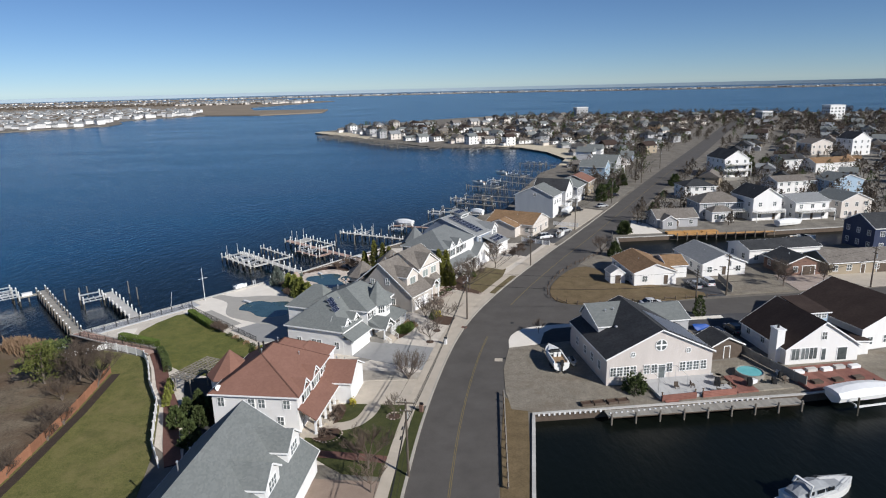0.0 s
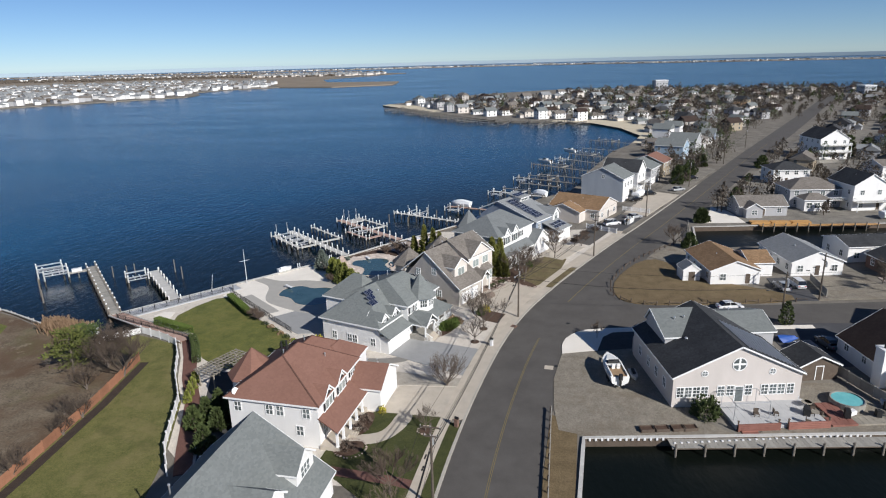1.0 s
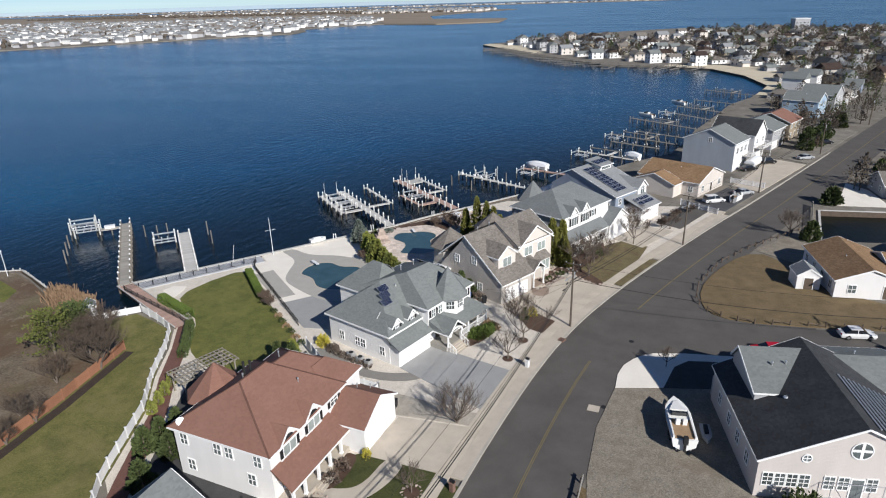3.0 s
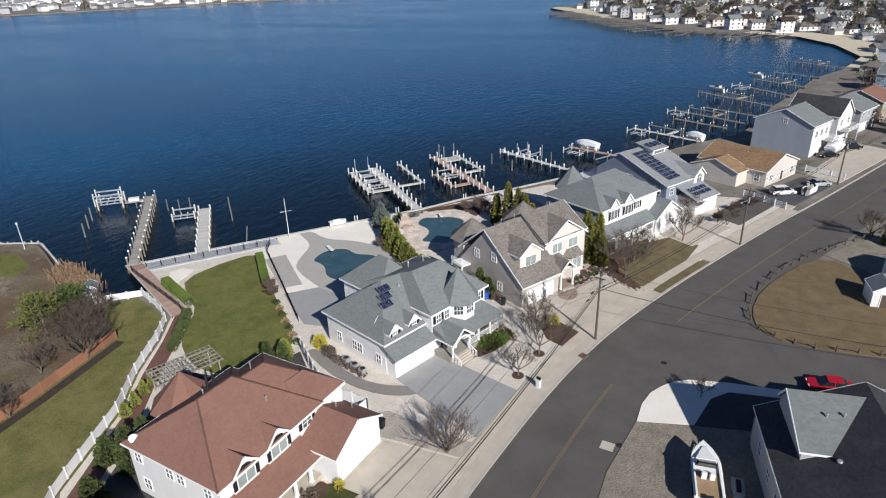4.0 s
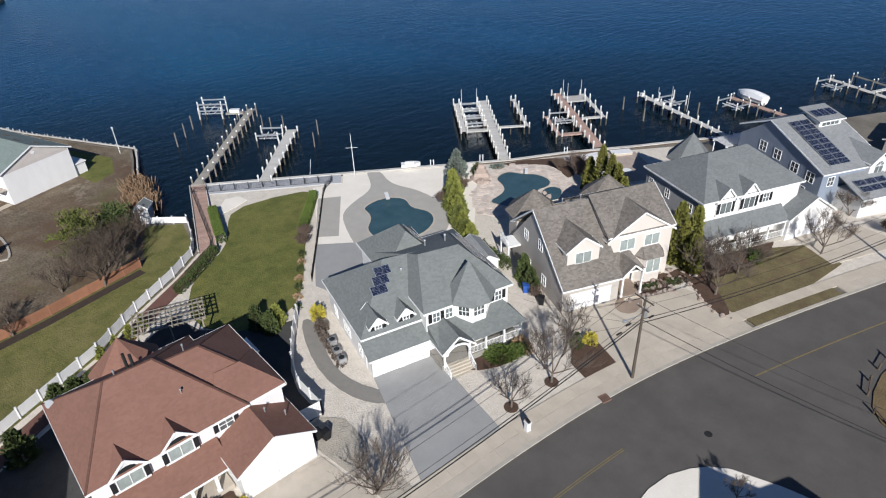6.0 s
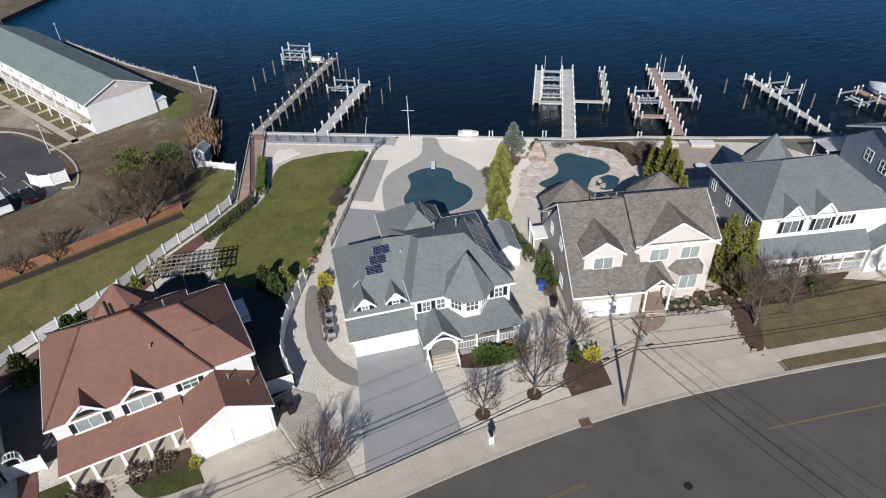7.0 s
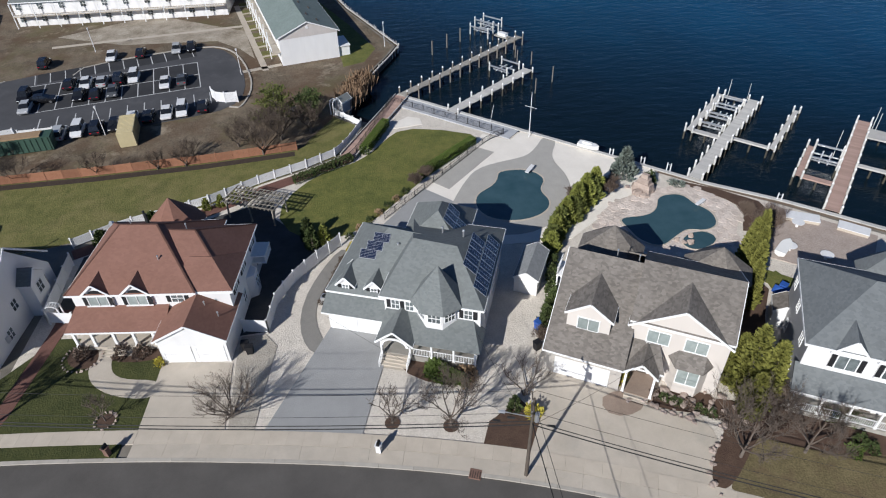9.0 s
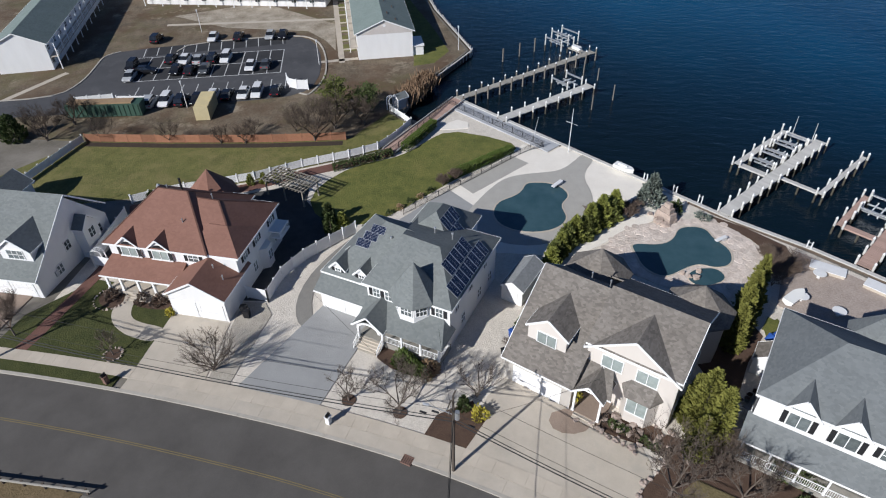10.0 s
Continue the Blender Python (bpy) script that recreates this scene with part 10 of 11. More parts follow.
for k, (x, y, a) in enumerate(((34.6, 67.4, 20), (33.2, 64.8, 70), (44.0, 67.6, 10), (27.6, 66.0, 0), (30.0, 66.4, 90))):
    t = thing("patio_chair", "dark slatted patio chair", "chair", pose(x, y, 0.46 if k != 0 else 0.08, 0, 0, a))
    bm = BM()
    box(bm, -0.3, 0.3, -0.3, 0.3, 0.38, 0.44)
    part("seat", bm, "darkwood", t)
    bm = BM()
    box(bm, -0.3, 0.3, 0.26, 0.32, 0.44, 0.95)
    part("backrest", bm, "darkwood", t)
    posts(t, [(u, v) for u in (-0.26, 0.26) for v in (-0.26, 0.26)], 0, 0.4, 0.06, "darkwood", "leg")
t = thing("pool_tub", "round above-ground pool with turquoise liner", "pool", pose(40.2, 70.8, 0.06))
bm = BM()
n, r = 24, 1.9
for i in range(n):
    a0, a1 = 2 * math.pi * i / n, 2 * math.pi * (i + 1) / n
    lo = [(q * math.cos(a), q * math.sin(a), 0) for a, q in ((a0, r), (a0, r + 0.16), (a1, r + 0.16), (a1, r))]
    hexa(bm, lo, [(x, y, 0.8) for x, y, _ in lo])
bmesh.ops.recalc_face_normals(bm, faces=bm.faces)
part("rim_wall", bm, "wood", t, "weathered pool wall")
part("pool_water", tube(BM(), (0, 0, 0.1), (0, 0, 0.66), r - 0.01, r - 0.01, 24), "turq", t, "turquoise water")
for k, (x, y, a) in enumerate(((13.8, 62.0, 10), (15.6, 62.3, 10), (17.6, 62.6, 12), (19.0, 62.8, 12))):
    t = thing("raised_bed", "dark timber raised garden bed", "planter", pose(x, y, 0.07, 0, 0, a))
    for v in (-0.5, 0.5):
        part("plank", beam(BM(), (-0.8, v, 0.2), (0.8, v, 0.2), 0.06, 0.4), "darkwood", t)
    for u in (-0.8, 0.8):
        part("plank", beam(BM(), (u, -0.5, 0.2), (u, 0.5, 0.2), 0.06, 0.4), "darkwood", t)
    bm = BM()
    box(bm, -0.77, 0.77, -0.47, 0.47, 0, 0.28)
    part("soil", bm, "mulch", t)
t = thing("deck", "faded red canal deck with pale benches", "deck", pose(46.6, 65.4, 0, 0, 0, 11))
for k in range(10):
    bm = BM()
    box(bm, 1.25 * k, 1.25 * k + 1.23, 0, 7.0, 0, 0.45)
    part("board", bm, "reddeck", t)
for k in range(5):
    bm = BM()
    box(bm, 1.0 + 2.4 * k, 2.6 + 2.4 * k, 4.6 + 0.3 * (k % 2), 5.4 + 0.3 * (k % 2), 0.45, 0.9)
    part("bench", bm, "palewood" if k % 2 else "trim", t, "pale bench")
for k in range(3):
    bm = BM()
    box(bm, 1.6 + 3.4 * k, 3.0 + 3.4 * k, 1.2, 2.2, 0.45, 0.8)
    part("planter", bm, "darkwood", t, "dark planter box")
t = thing("tarp_heap", "heap under a blue tarpaulin", "tarpaulin", pose(39.4, 90.0, 0.06, 0, 0, 20))
bm = BM()
rnd = random.Random(9)
hull(bm, [Vector((rnd.uniform(-1.8, 1.8), rnd.uniform(-1.0, 1.0), rnd.uniform(0, 1.1))) for _ in range(24)])
part("tarp", bm, "bluetarp", t)
# containers by the parking lot
t = thing("container", "cream ribbed storage container", "container", pose(-69.0, 47.0, 0.06, 0, 0, 10))
bm = BM()
box(bm, -3.2, 3.2, -1.2, 1.2, 0.1, 2.5)
part("body", bm, "tan_metal", t)
for k in range(14):
    for s in (-1, 1):
        part("rib", beam(BM(), (-3.0 + 0.46 * k, s * 1.22, 0.15), (-3.0 + 0.46 * k, s * 1.22, 2.45), 0.12, 0.06), "tan_metal", t)
    part("roof_rib", beam(BM(), (-3.0 + 0.46 * k, -1.15, 2.53), (-3.0 + 0.46 * k, 1.15, 2.53), 0.14, 0.06), "tan_metal", t)
t = thing("container", "long dark green container with a tan top", "container", pose(-67.2, 29.6, 0.06, 0, 0, 98))
bm = BM()
box(bm, -6.4, 6.4, -1.3, 1.3, 0.1, 2.3)
part("body", bm, "green_metal", t)
bm = BM()
box(bm, -6.0, 5.0, -1.0, 0.8, 2.3, 2.55)
part("top", bm, "reed", t, "tan load on top")
for k in range(16):
    for s in (-1, 1):
        part("rib", beam(BM(), (-6.2 + 0.82 * k, s * 1.32, 0.15), (-6.2 + 0.82 * k, s * 1.32, 2.25), 0.14, 0.06), "green_metal", t)
for x, y in ((-70.6, 42.6), (-91.4, 61.4), (-108, 30), (-101.0, 88.8), (-150.7, 72.2)):
    t = thing("lamp_post", "slim white lamp post", "lamp post", pose(x, y, 0.05))
    part("mast", tube(BM(), (0, 0, 0), (0, 0, 4.6), 0.07, 0.05, 8), "cap", t)
    part("lantern", tube(BM(), (0, 0, 4.6), (0, 0, 5.0), 0.12, 0.18, 8), "cap", t)
t = thing("garden_shed", "tiny grey shed beside an arched gate", "shed", pose(-73.8, 80.6, 0.05, 0, 0, -42))
walls(t, -1.1, 1.1, -0.9, 0.9, 1.7, "greywall", "u", 2.4)
gable_roof(t, -1.1, 1.1, -0.9, 0.9, 1.7, 2.4, "u", "r_grey", over=0.1, rake=0.1)

patch("bare_sand", [(-66.2, 87.6), (-68.8, 90.6), (-69.6, 91.6), (-67.0, 94.4), (-65.4, 92.0), (-66.0, 89.6), (-64.8, 88.2)], "sand", 0.126, "bare sandy patch beside the terrace", "ground", smooth=1)
for pts in (((-33.2, 136.2), (-31.5, 139.6)), ((-30.4, 141.2), (-28.2, 143.8))):
    a, b = Vector(pts[0]), Vector(pts[1])
    t = thing("bench_wall", "low white block seat on the bay patio", "bench", pose(a.x, a.y, 0.1, 0, 0, math.degrees(math.atan2((b - a).y, (b - a).x))))
    part("base", box(BM(), 0, (b - a).length, 0.1, 1.7, 0, 0.42), "apron", t)
    part("top", box(BM(), -0.06, (b - a).length + 0.06, 0.04, 1.76, 0.42, 0.5), "cap", t)
# long white pergola by the bay
t = thing("pergola", "long white slatted pergola beside the bay bulkhead", "pergola", pose(-17.0, 151.6, 0.1, 0, 0, 61.8))
for u in (0.2, 2.9, 5.6, 8.3, 11.0):
    for v in (-1.5, 1.5):
        part("post", box(BM(), u - 0.07, u + 0.07, v - 0.07, v + 0.07, 0, 2.3), "vinyl", t)
for v in (-1.5, 1.5):
    part("beam", box(BM(), -0.2, 11.4, v - 0.05, v + 0.05, 2.3, 2.5), "vinyl", t)
for k in range(30):
    part("slat", box(BM(), 0.38 * k, 0.38 * k + 0.13, -1.9, 1.9, 2.5, 2.62), "vinyl", t)

# narrow yard between two houses
patch("grass_plot", [(-24.6, 129.0), (-22.6, 131.4), (-20.8, 130.0), (-22.6, 127.8)], "lawn", 0.128, "small green grass plot", "lawn")
t = thing("tarp_heap", "small heap under a blue tarpaulin", "tarpaulin", pose(-20.6, 128.4, 0.1, 0, 0, 50))
bm = BM()
rnd = random.Random(19)
hull(bm, [Vector((rnd.uniform(-1.0, 1.0), rnd.uniform(-0.8, 0.8), rnd.uniform(0, 1.0))) for _ in range(22)])
part("tarp", bm, "bluetarp", t)
rnd = random.Random(23)
for k in range(9):
    t = thing("flower_pot", "pale empty flower pot in a narrow yard", "pot", pose(-14.4 + 0.75 * k * 0.55 + rnd.uniform(-0.5, 0.5), 125.2 - 0.62 * k * 0.55 + rnd.uniform(-0.4, 0.4), 0.1), "pots in the yard")
    part("pot", tube(BM(), (0, 0, 0), (0, 0, 0.45), 0.2, 0.3, 10), ("cap", "rock", "wood")[k % 3], t)
    part("soil", tube(BM(), (0, 0, 0.4), (0, 0, 0.455), 0.25, 0.25, 10), "mulch", t)


def border_stones(lines, seed):
    """Small rough stones strewn along the edges of a bed."""
    bm = BM()
    r = random.Random(seed)
    for line in lines:
        for a, b in zip(line, line[1:]):
            a, b = Vector(a), Vector(b)
            for k in range(max(1, int((b - a).length / 0.42))):
                p = a.lerp(b, r.random()) + Vector((r.uniform(-0.3, 0.3), r.uniform(-0.3, 0.3)))
                size = r.uniform(0.12, 0.27)
                stone = bmesh.ops.create_icosphere(bm, subdivisions=1, radius=size)
                sx, sy, sz = r.uniform(0.8, 1.4), r.uniform(0.8, 1.3), r.uniform(0.5, 0.8)
                for v in stone["verts"]:
                    v.co = Vector((v.co.x * sx * r.uniform(0.85, 1.15) + p.x, v.co.y * sy * r.uniform(0.85, 1.15) + p.y, v.co.z * sz + 0.17 + size * 0.2))
    return bm


tagged(part("border_stones", border_stones(([(-8.6, 114.4), (-6.0, 114.9), (-4.2, 113.8), (-2.6, 112.2), (-0.4, 110.9), (1.0, 111.1)], [(-9.8, 110.9), (-8.3, 111.7), (-7.1, 110.5), (-7.7, 109.2), (-9.4, 107.9)], [(-8.4, 115.4), (-6.6, 116.2), (-4.6, 116.4)]), 31), "rock"), "small rosy stones edging a mulch bed", "stones", "", "stuff")

# ---- the town beyond ----
def block_walls(bm, x0, x1, y0, y1, ze, zr, axis, m=None):
    """Walls of one block, with gable triangles where the roof is a gable."""
    m = m or Matrix()
    box(bm, x0, x1, y0, y1, -0.2, ze, m)
    if axis == "u":
        ym = (y0 + y1) / 2
        gab = [((x0, y1), (x0, y0), (x0, ym)), ((x1, y0), (x1, y1), (x1, ym))]
    elif axis == "v":
        xm = (x0 + x1) / 2
        gab = [((x0, y0), (x1, y0), (xm, y0)), ((x1, y1), (x0, y1), (xm, y1))]
    else:
        gab = []
    for p, q, r in gab:
        bm.faces.new([bm.verts.new(m @ Vector(c)) for c in ((*p, ze), (*q, ze), (*r, zr - 0.06))])
    return bm


def block_roof(bm, x0, x1, y0, y1, ze, zr, axis, m=None, o=0.45, thick=0.16):
    m = m or Matrix()
    e = [Vector(c) for c in ((x0 - o, y0 - o, ze - 0.1), (x1 + o, y0 - o, ze - 0.1), (x1 + o, y1 + o, ze - 0.1), (x0 - o, y1 + o, ze - 0.1))]
    xm, ym = (x0 + x1) / 2, (y0 + y1) / 2
    if axis == "u":
        t0, t1 = Vector((x0 - o, ym, zr)), Vector((x1 + o, ym, zr))
    elif axis == "v":
        t0, t1 = Vector((xm, y0 - o, zr)), Vector((xm, y1 + o, zr))
    else:
        k = min(x1 - x0, y1 - y0) / 2
        t0, t1 = (Vector((x0 + k, ym, zr)), Vector((x1 - k, ym, zr))) if x1 - x0 > y1 - y0 else (Vector((xm, y0 + k, zr)), Vector((xm, y1 - k, zr)))
    along_u = axis == "u" or (axis == "h" and x1 - x0 > y1 - y0)
    faces = [(0, 1, 5, 4), (2, 3, 4, 5), (3, 0, 4), (1, 2, 5)] if along_u else [(3, 0, 4, 5), (1, 2, 5, 4), (0, 1, 4), (2, 3, 5)]
    up = [bm.verts.new(m @ p) for p in e + [t0, t1]]
    dn = [bm.verts.new(m @ (p - Vector((0, 0, thick)))) for p in e]
    for f in faces:
        bm.faces.new([up[i] for i in f])
    for i in range(4):
        j = (i + 1) % 4
        bm.faces.new((dn[i], dn[j], up[j], up[i]))
    bm.faces.new(dn[::-1])
    return bm


def block_windows(x0, x1, y0, y1, ze, floors):
    out = []
    for f in range(floors):
        z = 0.95 + f * ze / floors
        n = max(1, int((x1 - x0) / 3.6))
        for k in range(n):
            u = x0 + (x1 - x0) * (k + 0.5) / n
            out += [face_pose("F", u, y0, z), face_pose("B", u, y1, z)]
        n = max(1, int((y1 - y0) / 4.6))
        for k in range(n):
            v = y0 + (y1 - y0) * (k + 0.5) / n
            out += [face_pose("L", x0, v, z), face_pose("R", x1, v, z)]
    return out


# blocks: x0, x1, y0, y1, eaves, ridge, ridge axis, floors
KINDS = (
    ("white two-storey gabled town house with a low wing", "white", "r_grey", ((0, 8, 0, 10, 5.4, 8.0, "v", 2), (8, 12.5, 2, 8, 2.9, 4.6, "u", 1))),
    ("low cream hipped town house", "cream", "r_tan", ((0, 13, 0, 8, 3.0, 5.2, "h", 1), (9, 13, -3.4, 0.5, 2.8, 4.6, "v", 1))),
    ("tall white shore house with stacked balconies", "white", "r_grey", ((0, 8.5, 0, 10, 8.0, 10.8, "v", 3), (1, 7.5, -2.4, 0.0, 2.7, 3.0, "h", 1))),
    ("grey two-storey town house with a front gable", "greywall", "r_pale", ((0, 11, 0, 8, 5.2, 7.6, "u", 2), (1, 5.5, -2, 4, 5.2, 7.3, "v", 2))),
    ("pale blue town house with dark roof", "palebluewall", "r_char", ((0, 9, 0, 8.5, 5.2, 7.8, "u", 2), (9, 13, 1, 7.5, 2.9, 4.4, "u", 1))),
    ("low white rambler with brown roof", "white", "r_brown", ((0, 13, 0, 7.5, 2.9, 4.8, "u", 1), (0.5, 5, -3, 0.5, 2.8, 4.2, "v", 1))),
    ("tan town house with weathered roof", "tanwall", "r_tan", ((0, 8.5, 0, 10, 5.4, 8.0, "v", 2), (-4, 0, 1.5, 8, 2.8, 4.4, "h", 1))),
    ("beige hipped town house with attached garage", "beigewall", "r_tan", ((0, 10, 0, 9, 5.2, 7.6, "h", 2), (10, 15, 0, 6, 2.8, 4.4, "v", 1))),
    ("low white house with ochre roof", "white", "r_ochre", ((0, 12, 0, 7.5, 3.0, 5.0, "u", 1), (7.5, 11.5, -2.6, 0.5, 2.9, 4.4, "v", 1))),
    ("blue-grey gabled town house with grey roof", "bluewall", "r_grey", ((0, 8, 0, 9.5, 5.4, 8.2, "v", 2), (0.5, 7.5, -2.2, 0, 2.6, 3.1, "h", 1))),
    ("low grey town house with charcoal roof", "greywall", "r_char", ((0, 11, 0, 8.5, 3.0, 5.4, "h", 1), (11, 14.5, 1, 7, 2.7, 4.2, "h", 1))))
PROTO = {}


def light_house(label, wall, roof, blocks):
    """A small town house: the walls and roofs of its blocks, windows and a door."""
    h = house("town_house", label, 0, 0, 0, "house", "houses of the town")
    mesh = cached(("far_window",), lambda b: box(b, -0.6, 0.6, -0.04, 0.04, 0, 1.3), "pane")
    for n, (x0, x1, y0, y1, ze, zr, axis, floors) in enumerate(blocks):
        part("wall", block_walls(BM(), x0, x1, y0, y1, ze, zr, axis), wall, h)
        part("roof", block_roof(BM(), x0, x1, y0, y1, ze, zr, axis), roof, h)
        if n == 0:
            for m in block_windows(x0, x1, y0, y1, ze, floors)[:10]:
                placed("window", mesh, h, m)
    x0, x1, y0, y1 = blocks[0][:4]
    placed("door", cached(("far_door",), lambda b: box(b, -0.5, 0.5, -0.05, 0.05, 0, 2.05), "darkwood"), h, face_pose("F", (x0 + x1) / 2 + 0.2, y0, 0.1))
    return h


LAND = SHORE + EAST
TAKEN = [tuple(o.matrix_basis.translation.xy) for o in scene.objects if o.parent is None and o.name.startswith("house")]
rnd = random.Random(77)
TREES = []
town = []


def road_gap(x, y):
    return min((p.x - x) ** 2 + (p.y - y) ** 2 for p in ROAD) ** 0.5


def fill(poly, du, dv, angle, jitter, pick):
    ca, sa = math.cos(radians(angle)), math.sin(radians(angle))
    for i in range(-60, 61):
        for j in range(-60, 61):
            cx, cy = 100 + ca * i * du - sa * j * dv, 450 + sa * i * du + ca * j * dv
            x, y = cx + rnd.uniform(-jitter, jitter), cy + rnd.uniform(-jitter, jitter)
            if not inside(x, y, poly) or not all(inside(x + a, y + b, LAND) for a, b in ((-13, 0), (13, 0), (0, -13), (0, 13), (-4, 14))):
                continue
            if road_gap(x, y) < 17 or min((x - a) ** 2 + (y - b) ** 2 for a, b in TAKEN) < 17 ** 2:
                TREES.append((x, y))
                continue
            town.append((x, y, angle + rnd.choice((0, 90, 180, 270)) + rnd.uniform(-4, 4), pick()))
            TREES.append((x + ca * du / 2, y + sa * du / 2))


fill([(-140, 630), (-90, 545), (-30, 464), (36, 446), (70, 440), (60, 520), (10, 640), (-60, 700), (-120, 680)], 20, 21, 30, 6, lambda: rnd.choice((0, 1, 2, 3, 5, 6, 7, 7, 9, 10)))
fill([(58, 372), (90, 330), (110, 372), (140, 430), (200, 560), (150, 640), (60, 700), (20, 640), (62, 520), (72, 440), (60, 420)], 20, 23, 28, 4, lambda: rnd.choice((0, 1, 3, 5, 6, 7, 8, 10, 10, 9)))
fill([(60, 250), (112, 350), (98, 360), (64, 345), (48, 300), (40, 262)], 17, 20, 64, 2, lambda: rnd.choice((0, 2, 3, 7, 9, 10, 1)))
fill([(96, 250), (120, 300), (170, 405), (260, 580), (420, 720), (620, 640), (520, 380), (300, 250), (160, 190), (128, 184)], 20, 24, 62, 4, lambda: rnd.choice((0, 1, 3, 4, 5, 6, 7, 8, 10, 10, 1, 9)))
fill([(20, 700), (150, 640), (260, 590), (420, 720), (300, 800), (140, 850), (30, 820)], 26, 30, 28, 6, lambda: rnd.choice((0, 1, 5, 7, 10)))
fill([(104, 120), (110, 134), (240, 170), (330, 180), (330, 150), (160, 126)], 20, 18, 12, 1, lambda: rnd.choice((0, 1, 5, 8)))
town.sort(key=lambda r: (r[0] + 3) ** 2 + (r[1] + 19) ** 2)
JOINED = {}
for k, (x, y, a, i) in enumerate(town):
    label, wall, roof, blocks = KINDS[i]
    s = rnd.uniform(0.74, 1.0)
    x0, x1, y0, y1 = blocks[0][:4]
    m = pose(x, y, 0, 0, 0, a) @ Matrix.Diagonal((s, s, s, 1)) @ pose(-(x0 + x1) / 2, -(y0 + y1) / 2, 0)
    if k < 42:
        if i not in PROTO:
            PROTO[i] = light_house(label, wall, roof, blocks)
            PROTO[i].matrix_basis = m
        else:
            copy_thing(PROTO[i], m)
        continue
    wall = rnd.choice(("white", "greywall", "white", "cream", "beigewall", "greywall", "tanwall", wall))
    roof = rnd.choice(("r_grey", "r_tan", "r_tan", "r_char", "r_pale", "r_brown", roof))
    wb, rb, pb = (JOINED.setdefault(key, BM()) for key in (wall, roof, "pane"))
    for n, (x0, x1, y0, y1, ze, zr, axis, floors) in enumerate(blocks):
        block_walls(wb, x0, x1, y0, y1, ze, zr, axis, m)
        block_roof(rb, x0, x1, y0, y1, ze, zr, axis, m)
        for w in block_windows(x0, x1, y0, y1, ze, floors) if n == 0 else ():
            box(pb, -0.6, 0.6, -0.04, 0.04, 0, 1.3, m @ w)
for key, bm in JOINED.items():
    tagged(part("distant_houses" if not key.startswith("r_") and key != "pane" else "distant_roofs" if key != "pane" else "distant_windows", bm, key), "crowded houses of the further town", "houses", "", "stuff")
# tall blocks of the far quarter
for x, y, a, w, h in ((142, 800, 12, 15, 12), (375, 655, 10, 17, 14), (470, 640, 10, 13, 12), (300, 640, 10, 11, 10)):
    t = house("apartment_block", "tall pale block of flats above the roofs", x, y, a, "apartments")
    walls(t, 0, w, 0, 12, h, "greywall" if x < 320 else "white")
    bm = BM()
    box(bm, -0.3, w + 0.3, -0.3, 12.3, h, h + 0.6)
    part("roof", bm, "trim", t)
    for f in range(int(h / 3.2)):
        for c in range(4):
            window(t, "F", w * (c + 0.5) / 4, 0, 1.0 + 3.2 * f, 2.0, 1.6, 2, 1)
            window(t, "L", 0, 12 * (c + 0.5) / 4, 1.0 + 3.2 * f, 1.6, 1.6, 2, 1)


def woods(points, seed, mat_share, lo=3.2, hi=8.5):
    """Far leafless and evergreen crowns, each a loose cloud of twig sprays."""
    r = random.Random(seed)
    brown, green = BM(), BM()
    for x, y in points:
        if not inside(x, y, LAND) or road_gap(x, y) < 9:
            continue
        bm = green if r.random() < mat_share else brown
        h = r.uniform(lo, hi)
        w = h * r.uniform(0.36, 0.56)

        def place(q):
            a, s = q.uniform(0, 6.28), q.random() ** 0.7
            e = q.uniform(0.25, 1.0)
            k = w * s * math.sin(min(1.0, e * 1.1) * math.pi * 0.9 + 0.25)
            return Vector((x + k * math.cos(a), y + k * math.sin(a), h * e)), Vector((math.cos(a), math.sin(a), 0.7)).normalized()
        leaf_cloud(bm, r, 170 if y < 520 else 90, place, 0.40 if y < 520 else 0.62)
        tube(bm, (x, y, 0), (x, y, h * 0.7), 0.16, 0.06, 4, False)
    return brown, green


pts = []
for x, y in TREES:
    for _ in range(4):
        pts.append((x + rnd.uniform(-8, 8), y + rnd.uniform(-8, 8)))
for _ in range(950):
    pts.append((rnd.uniform(60, 480), rnd.uniform(420, 830)))
for _ in range(190):
    x, y = rnd.uniform(48, 150), rnd.uniform(168, 300)
    if road_gap(x, y) > 9 and min((x - a) ** 2 + (y - b) ** 2 for a, b in TAKEN) > 36:
        pts.append((x, y))
pts += [(36.5, 228), (44, 224), (52, 246), (54, 238), (49, 240), (60, 262), (62, 258), (95, 262), (99, 268), (104, 240), (141, 272), (146, 268), (136, 276), (131, 268)]
brown, green = woods(pts, 21, 0.10)
tagged(part("woodland", brown, "farcrown"), "leafless trees among the town houses", "trees", "", "stuff")
tagged(part("evergreens", green, "leaf"), "dark evergreens among the town houses", "trees", "", "stuff")


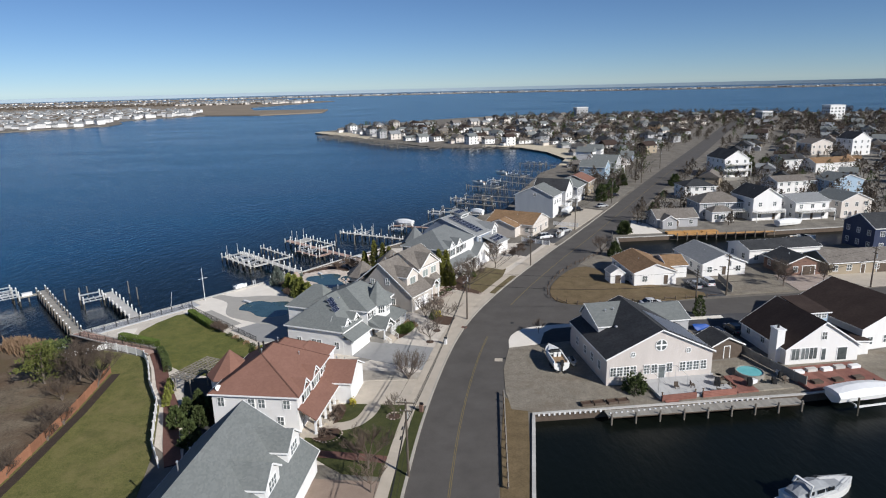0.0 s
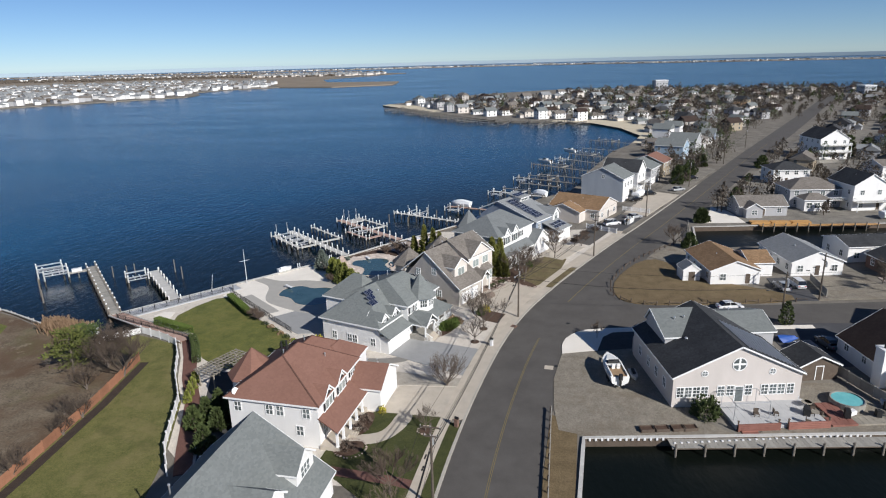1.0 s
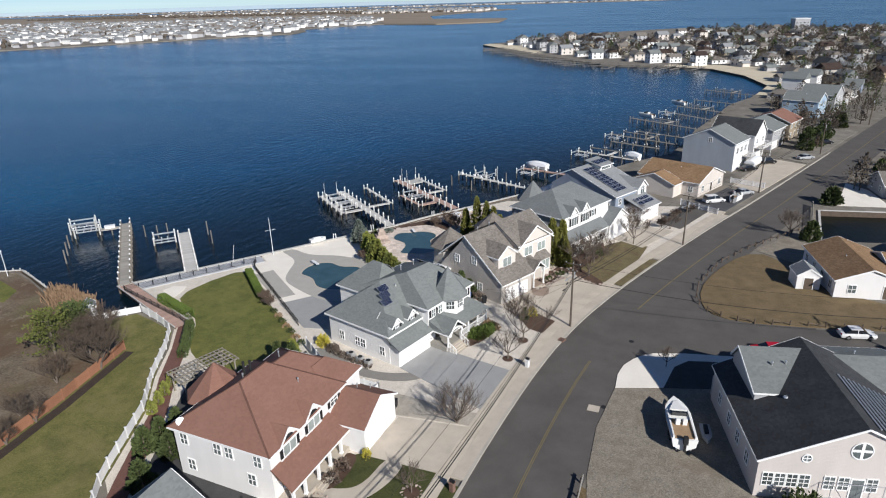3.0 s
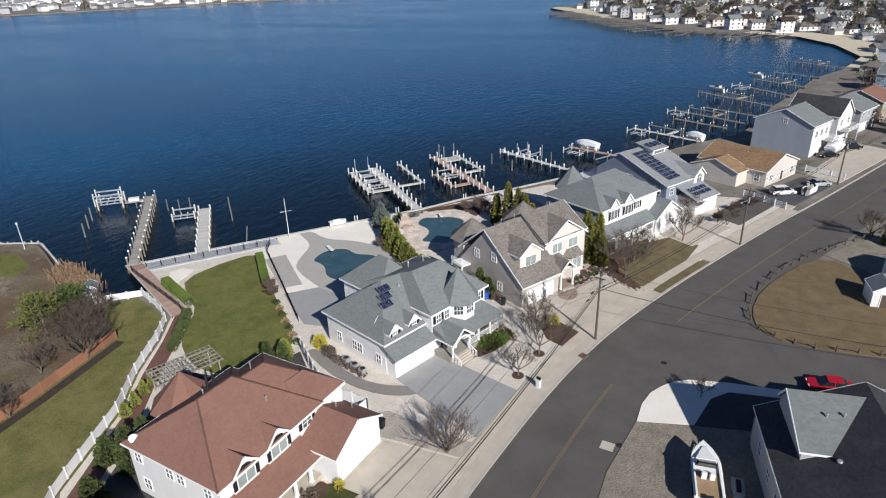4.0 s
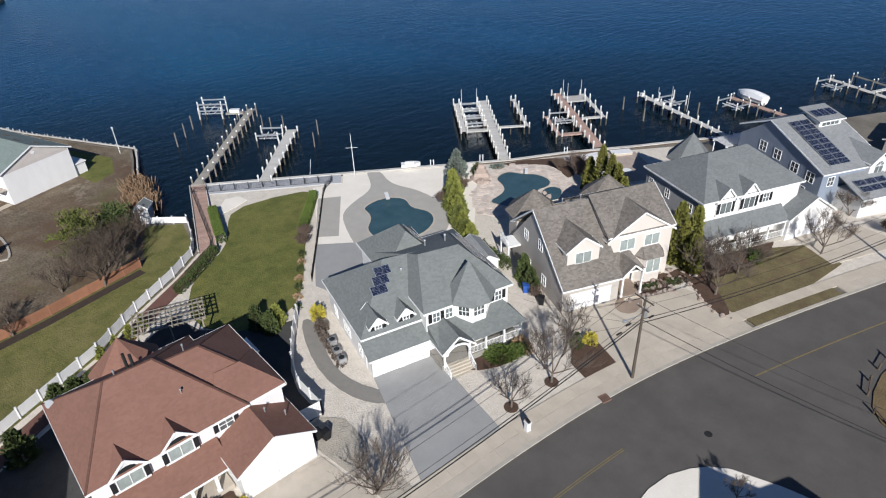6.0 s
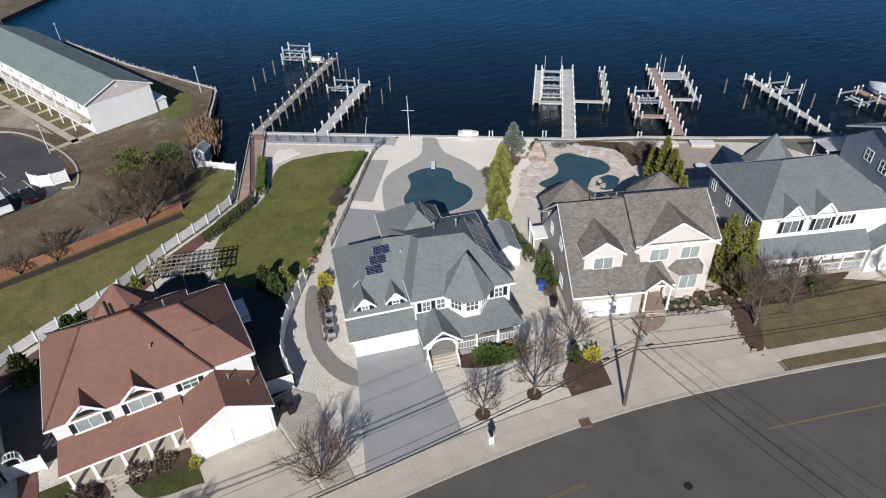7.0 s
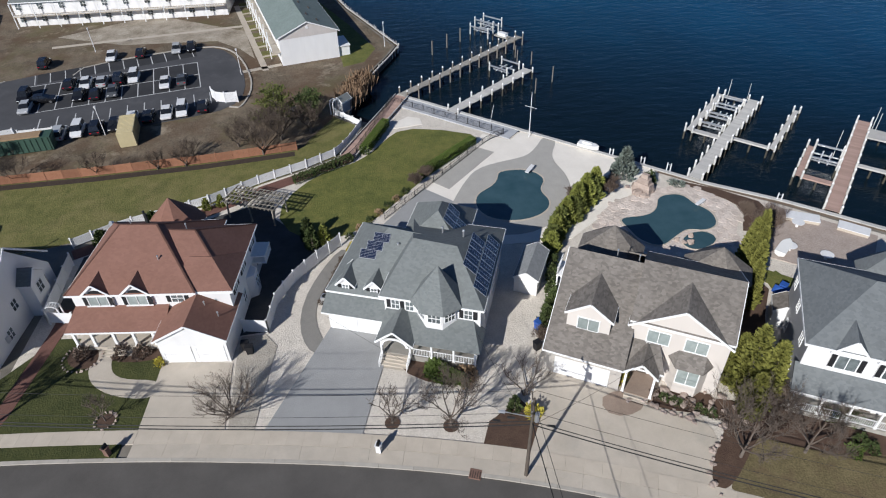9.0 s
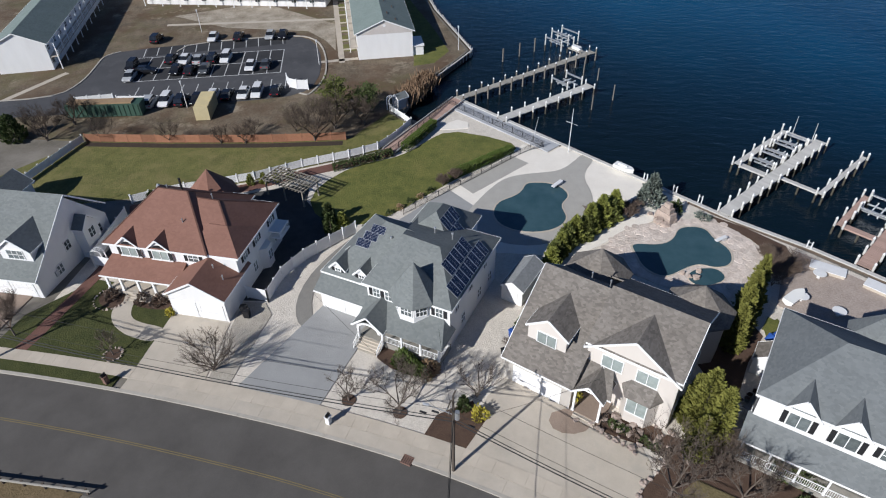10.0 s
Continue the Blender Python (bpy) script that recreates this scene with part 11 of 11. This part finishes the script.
def far_town(seed, n, place, lo, hi):
    """Tiny houses with pitched roofs, too many and too far to tell apart."""
    r = random.Random(seed)
    wall, roof = BM(), BM()
    for _ in range(n):
        x, y = place(r)
        w, d, h = r.uniform(6, 12), r.uniform(6, 11), r.uniform(lo, hi)
        m = pose(x, y, 0, 0, 0, r.uniform(0, 180))
        box(wall, -w / 2, w / 2, -d / 2, d / 2, 0, h, m)
        zr = h + r.uniform(1.4, 3)
        a = [m @ Vector(p) for p in ((-w / 2 - 0.4, -d / 2 - 0.4, h), (w / 2 + 0.4, -d / 2 - 0.4, h), (w / 2 + 0.4, d / 2 + 0.4, h), (-w / 2 - 0.4, d / 2 + 0.4, h), (-w / 2, 0, zr), (w / 2, 0, zr))]
        v = [roof.verts.new(p) for p in a]
        for f in ((0, 1, 5, 4), (2, 3, 4, 5), (1, 2, 5), (3, 0, 4), (3, 2, 1, 0)):
            roof.faces.new([v[i] for i in f])
    return wall, roof


FAR_TOWN = [(-1400, 330), (-770, 545), (-684, 642), (-577, 782), (-512, 868), (-522, 930), (-565, 998), (-550, 1095), (-484, 1160), (-634, 1460), (-935, 1560), (-1072, 1520), (-1220, 1400), (-1521, 1440), (-2000, 1300)]


def left_shore(r):
    while True:
        x, y = r.uniform(-1700, -480), r.uniform(330, 1560)
        if inside(x, y, FAR_TOWN):
            return 24 * round(x / 24) + r.uniform(-6, 6), 17 * round(y / 17) + r.uniform(-4, 4)


def barrier(r):
    line = [(-4200, 2600), (-1200, 3150), (0, 3350), (900, 3000), (1800, 2750), (4200, 2560)]
    k = r.uniform(0, 4.999)
    i = int(k)
    p = Vector(line[i]).lerp(Vector(line[i + 1]), k - i) + Vector((0, r.uniform(0, 160)))
    return p.x, p.y


for seed, n, fn, lo, hi, label, wall_mat, roof_mat in (
        (31, 1500, left_shore, 3.0, 7.0, "crowd of white houses along the far shore", "white", "r_pale"), (35, 800, left_shore, 3, 6.5, "pale houses along the far shore", "greywall", "r_tan"),
        (32, 420, barrier, 2.5, 5, "pale line of houses along the horizon shore", "white", "r_pale"), (36, 900, barrier, 2.0, 4.0, "small grey houses along the horizon shore", "greywall", "r_pale"),
        (33, 620, lambda r: (r.uniform(-1900, -640), r.uniform(2170, 2400)), 3, 6.5, "scattered white houses behind the marsh", "white", "r_tan"),
        (34, 260, lambda r: (r.uniform(-900, -500), r.uniform(1930, 2140)), 3, 6.5, "cluster of pale houses at the marsh end", "cream", "r_pale")):
    wall, roof = far_town(seed, n, fn, lo, hi)
    tagged(part("far_houses", wall, wall_mat), label, "houses", "", "stuff")
    tagged(part("far_roofs", roof, roof_mat), "roofs of the far shore houses", "roofs", "", "stuff")


def far_woods():
    bm = BM()
    r = random.Random(8)
    for k in range(2600):
        x, y = barrier(r) if k % 5 == 0 else left_shore(r) if k % 5 == 1 else (r.uniform(-2200, -560), r.uniform(1900, 2420))
        x -= r.uniform(0, 60)
        h, w = r.uniform(3, 7), r.uniform(3, 8)
        rows = [[bm.verts.new((x + w * q * r.uniform(0.7, 1.2) * math.cos(a), y + w * q * r.uniform(0.7, 1.2) * math.sin(a), h * z)) for a in (0.0, 1.26, 2.51, 3.77, 5.03)] for q, z in ((0.7, 0.0), (1.0, 0.45), (0.5, 0.9))]
        for lo, hi in zip(rows, rows[1:]):
            for i in range(5):
                bm.faces.new((lo[i], lo[(i + 1) % 5], hi[(i + 1) % 5], hi[i]))
        bm.faces.new(rows[-1])
    return bm


tagged(part("far_trees", far_woods(), "farcrown"), "brown tree belts among the far shore houses", "trees", "", "stuff")


def spit_docks():
    """Short piers, their piles and boat lifts along the shore of the spit."""
    bm = BM()
    r = random.Random(77)
    line = [Vector(p) for p in ((40, 431), (10, 445), (-27.6, 453.5), (-56, 492), (-85, 531.5), (-120, 581))]
    for a, b in zip(line, line[1:]):
        d = (b - a).normalized()
        out = Vector((d.y, -d.x))
        if out.x > 0 and out.y > 0:
            out = -out
        out = Vector((-0.55, -0.83)) if out.dot(Vector((-0.55, -0.83))) < 0.1 else out
        n = int((b - a).length / 9)
        for k in range(n):
            p = a.lerp(b, (k + r.uniform(0.2, 0.8)) / n)
            size = r.uniform(14, 30)
            q = p + out * size
            beam(bm, (p.x - out.x, p.y - out.y, 0.7), (q.x, q.y, 0.7), 1.6, 0.25)
            for s in (-1, 1):
                for j in range(4):
                    w = p + out * (size * (0.3 + 0.23 * j)) + d * s * (1.0 if j < 2 else r.uniform(2.5, 4.2))
                    tube(bm, (w.x, w.y, -1.5), (w.x, w.y, r.uniform(1.8, 3.0)), 0.16, 0.14, 5)
            if r.random() < 0.5:
                e = q + d * 3.4
                beam(bm, (q.x, q.y, 0.7), (e.x, e.y, 0.7), 1.5, 0.25)
    return bm


tagged(part("distant_docks", spit_docks(), "farboard"), "weathered piers and piles along the spit shore", "docks", "", "stuff")

# ---- flagstones of the second pool's patio ----
rnd = random.Random(91)
ponds = [POOL_2, [(-30.2, 120.8), (-32.8, 122.8), (-33.0, 126.0), (-30.2, 126.6), (-28.4, 122.4)]]
made = 0
for i in range(-12, 13):
    for j in range(-12, 13):
        x, y = -35.5 + 1.25 * i + 0.6 * (j % 2), 121.5 + 1.15 * j
        if not inside(x, y, PATIO_2) or any(inside(x + a, y + b, q) for q in ponds for a, b in ((0, 0), (0.6, 0), (-0.6, 0), (0, 0.6), (0, -0.6))):
            continue
        turn = rnd.uniform(0, 1)
        ring = [(x + rnd.uniform(0.46, 0.68) * math.cos(turn + 1.047 * k), y + rnd.uniform(0.42, 0.62) * math.sin(turn + 1.047 * k)) for k in range(6)]
        part("flagstone", prism(BM(), ring, 0.1, 0.148 + rnd.uniform(0, 0.02)), "flag", flag_patio)
        made += 1
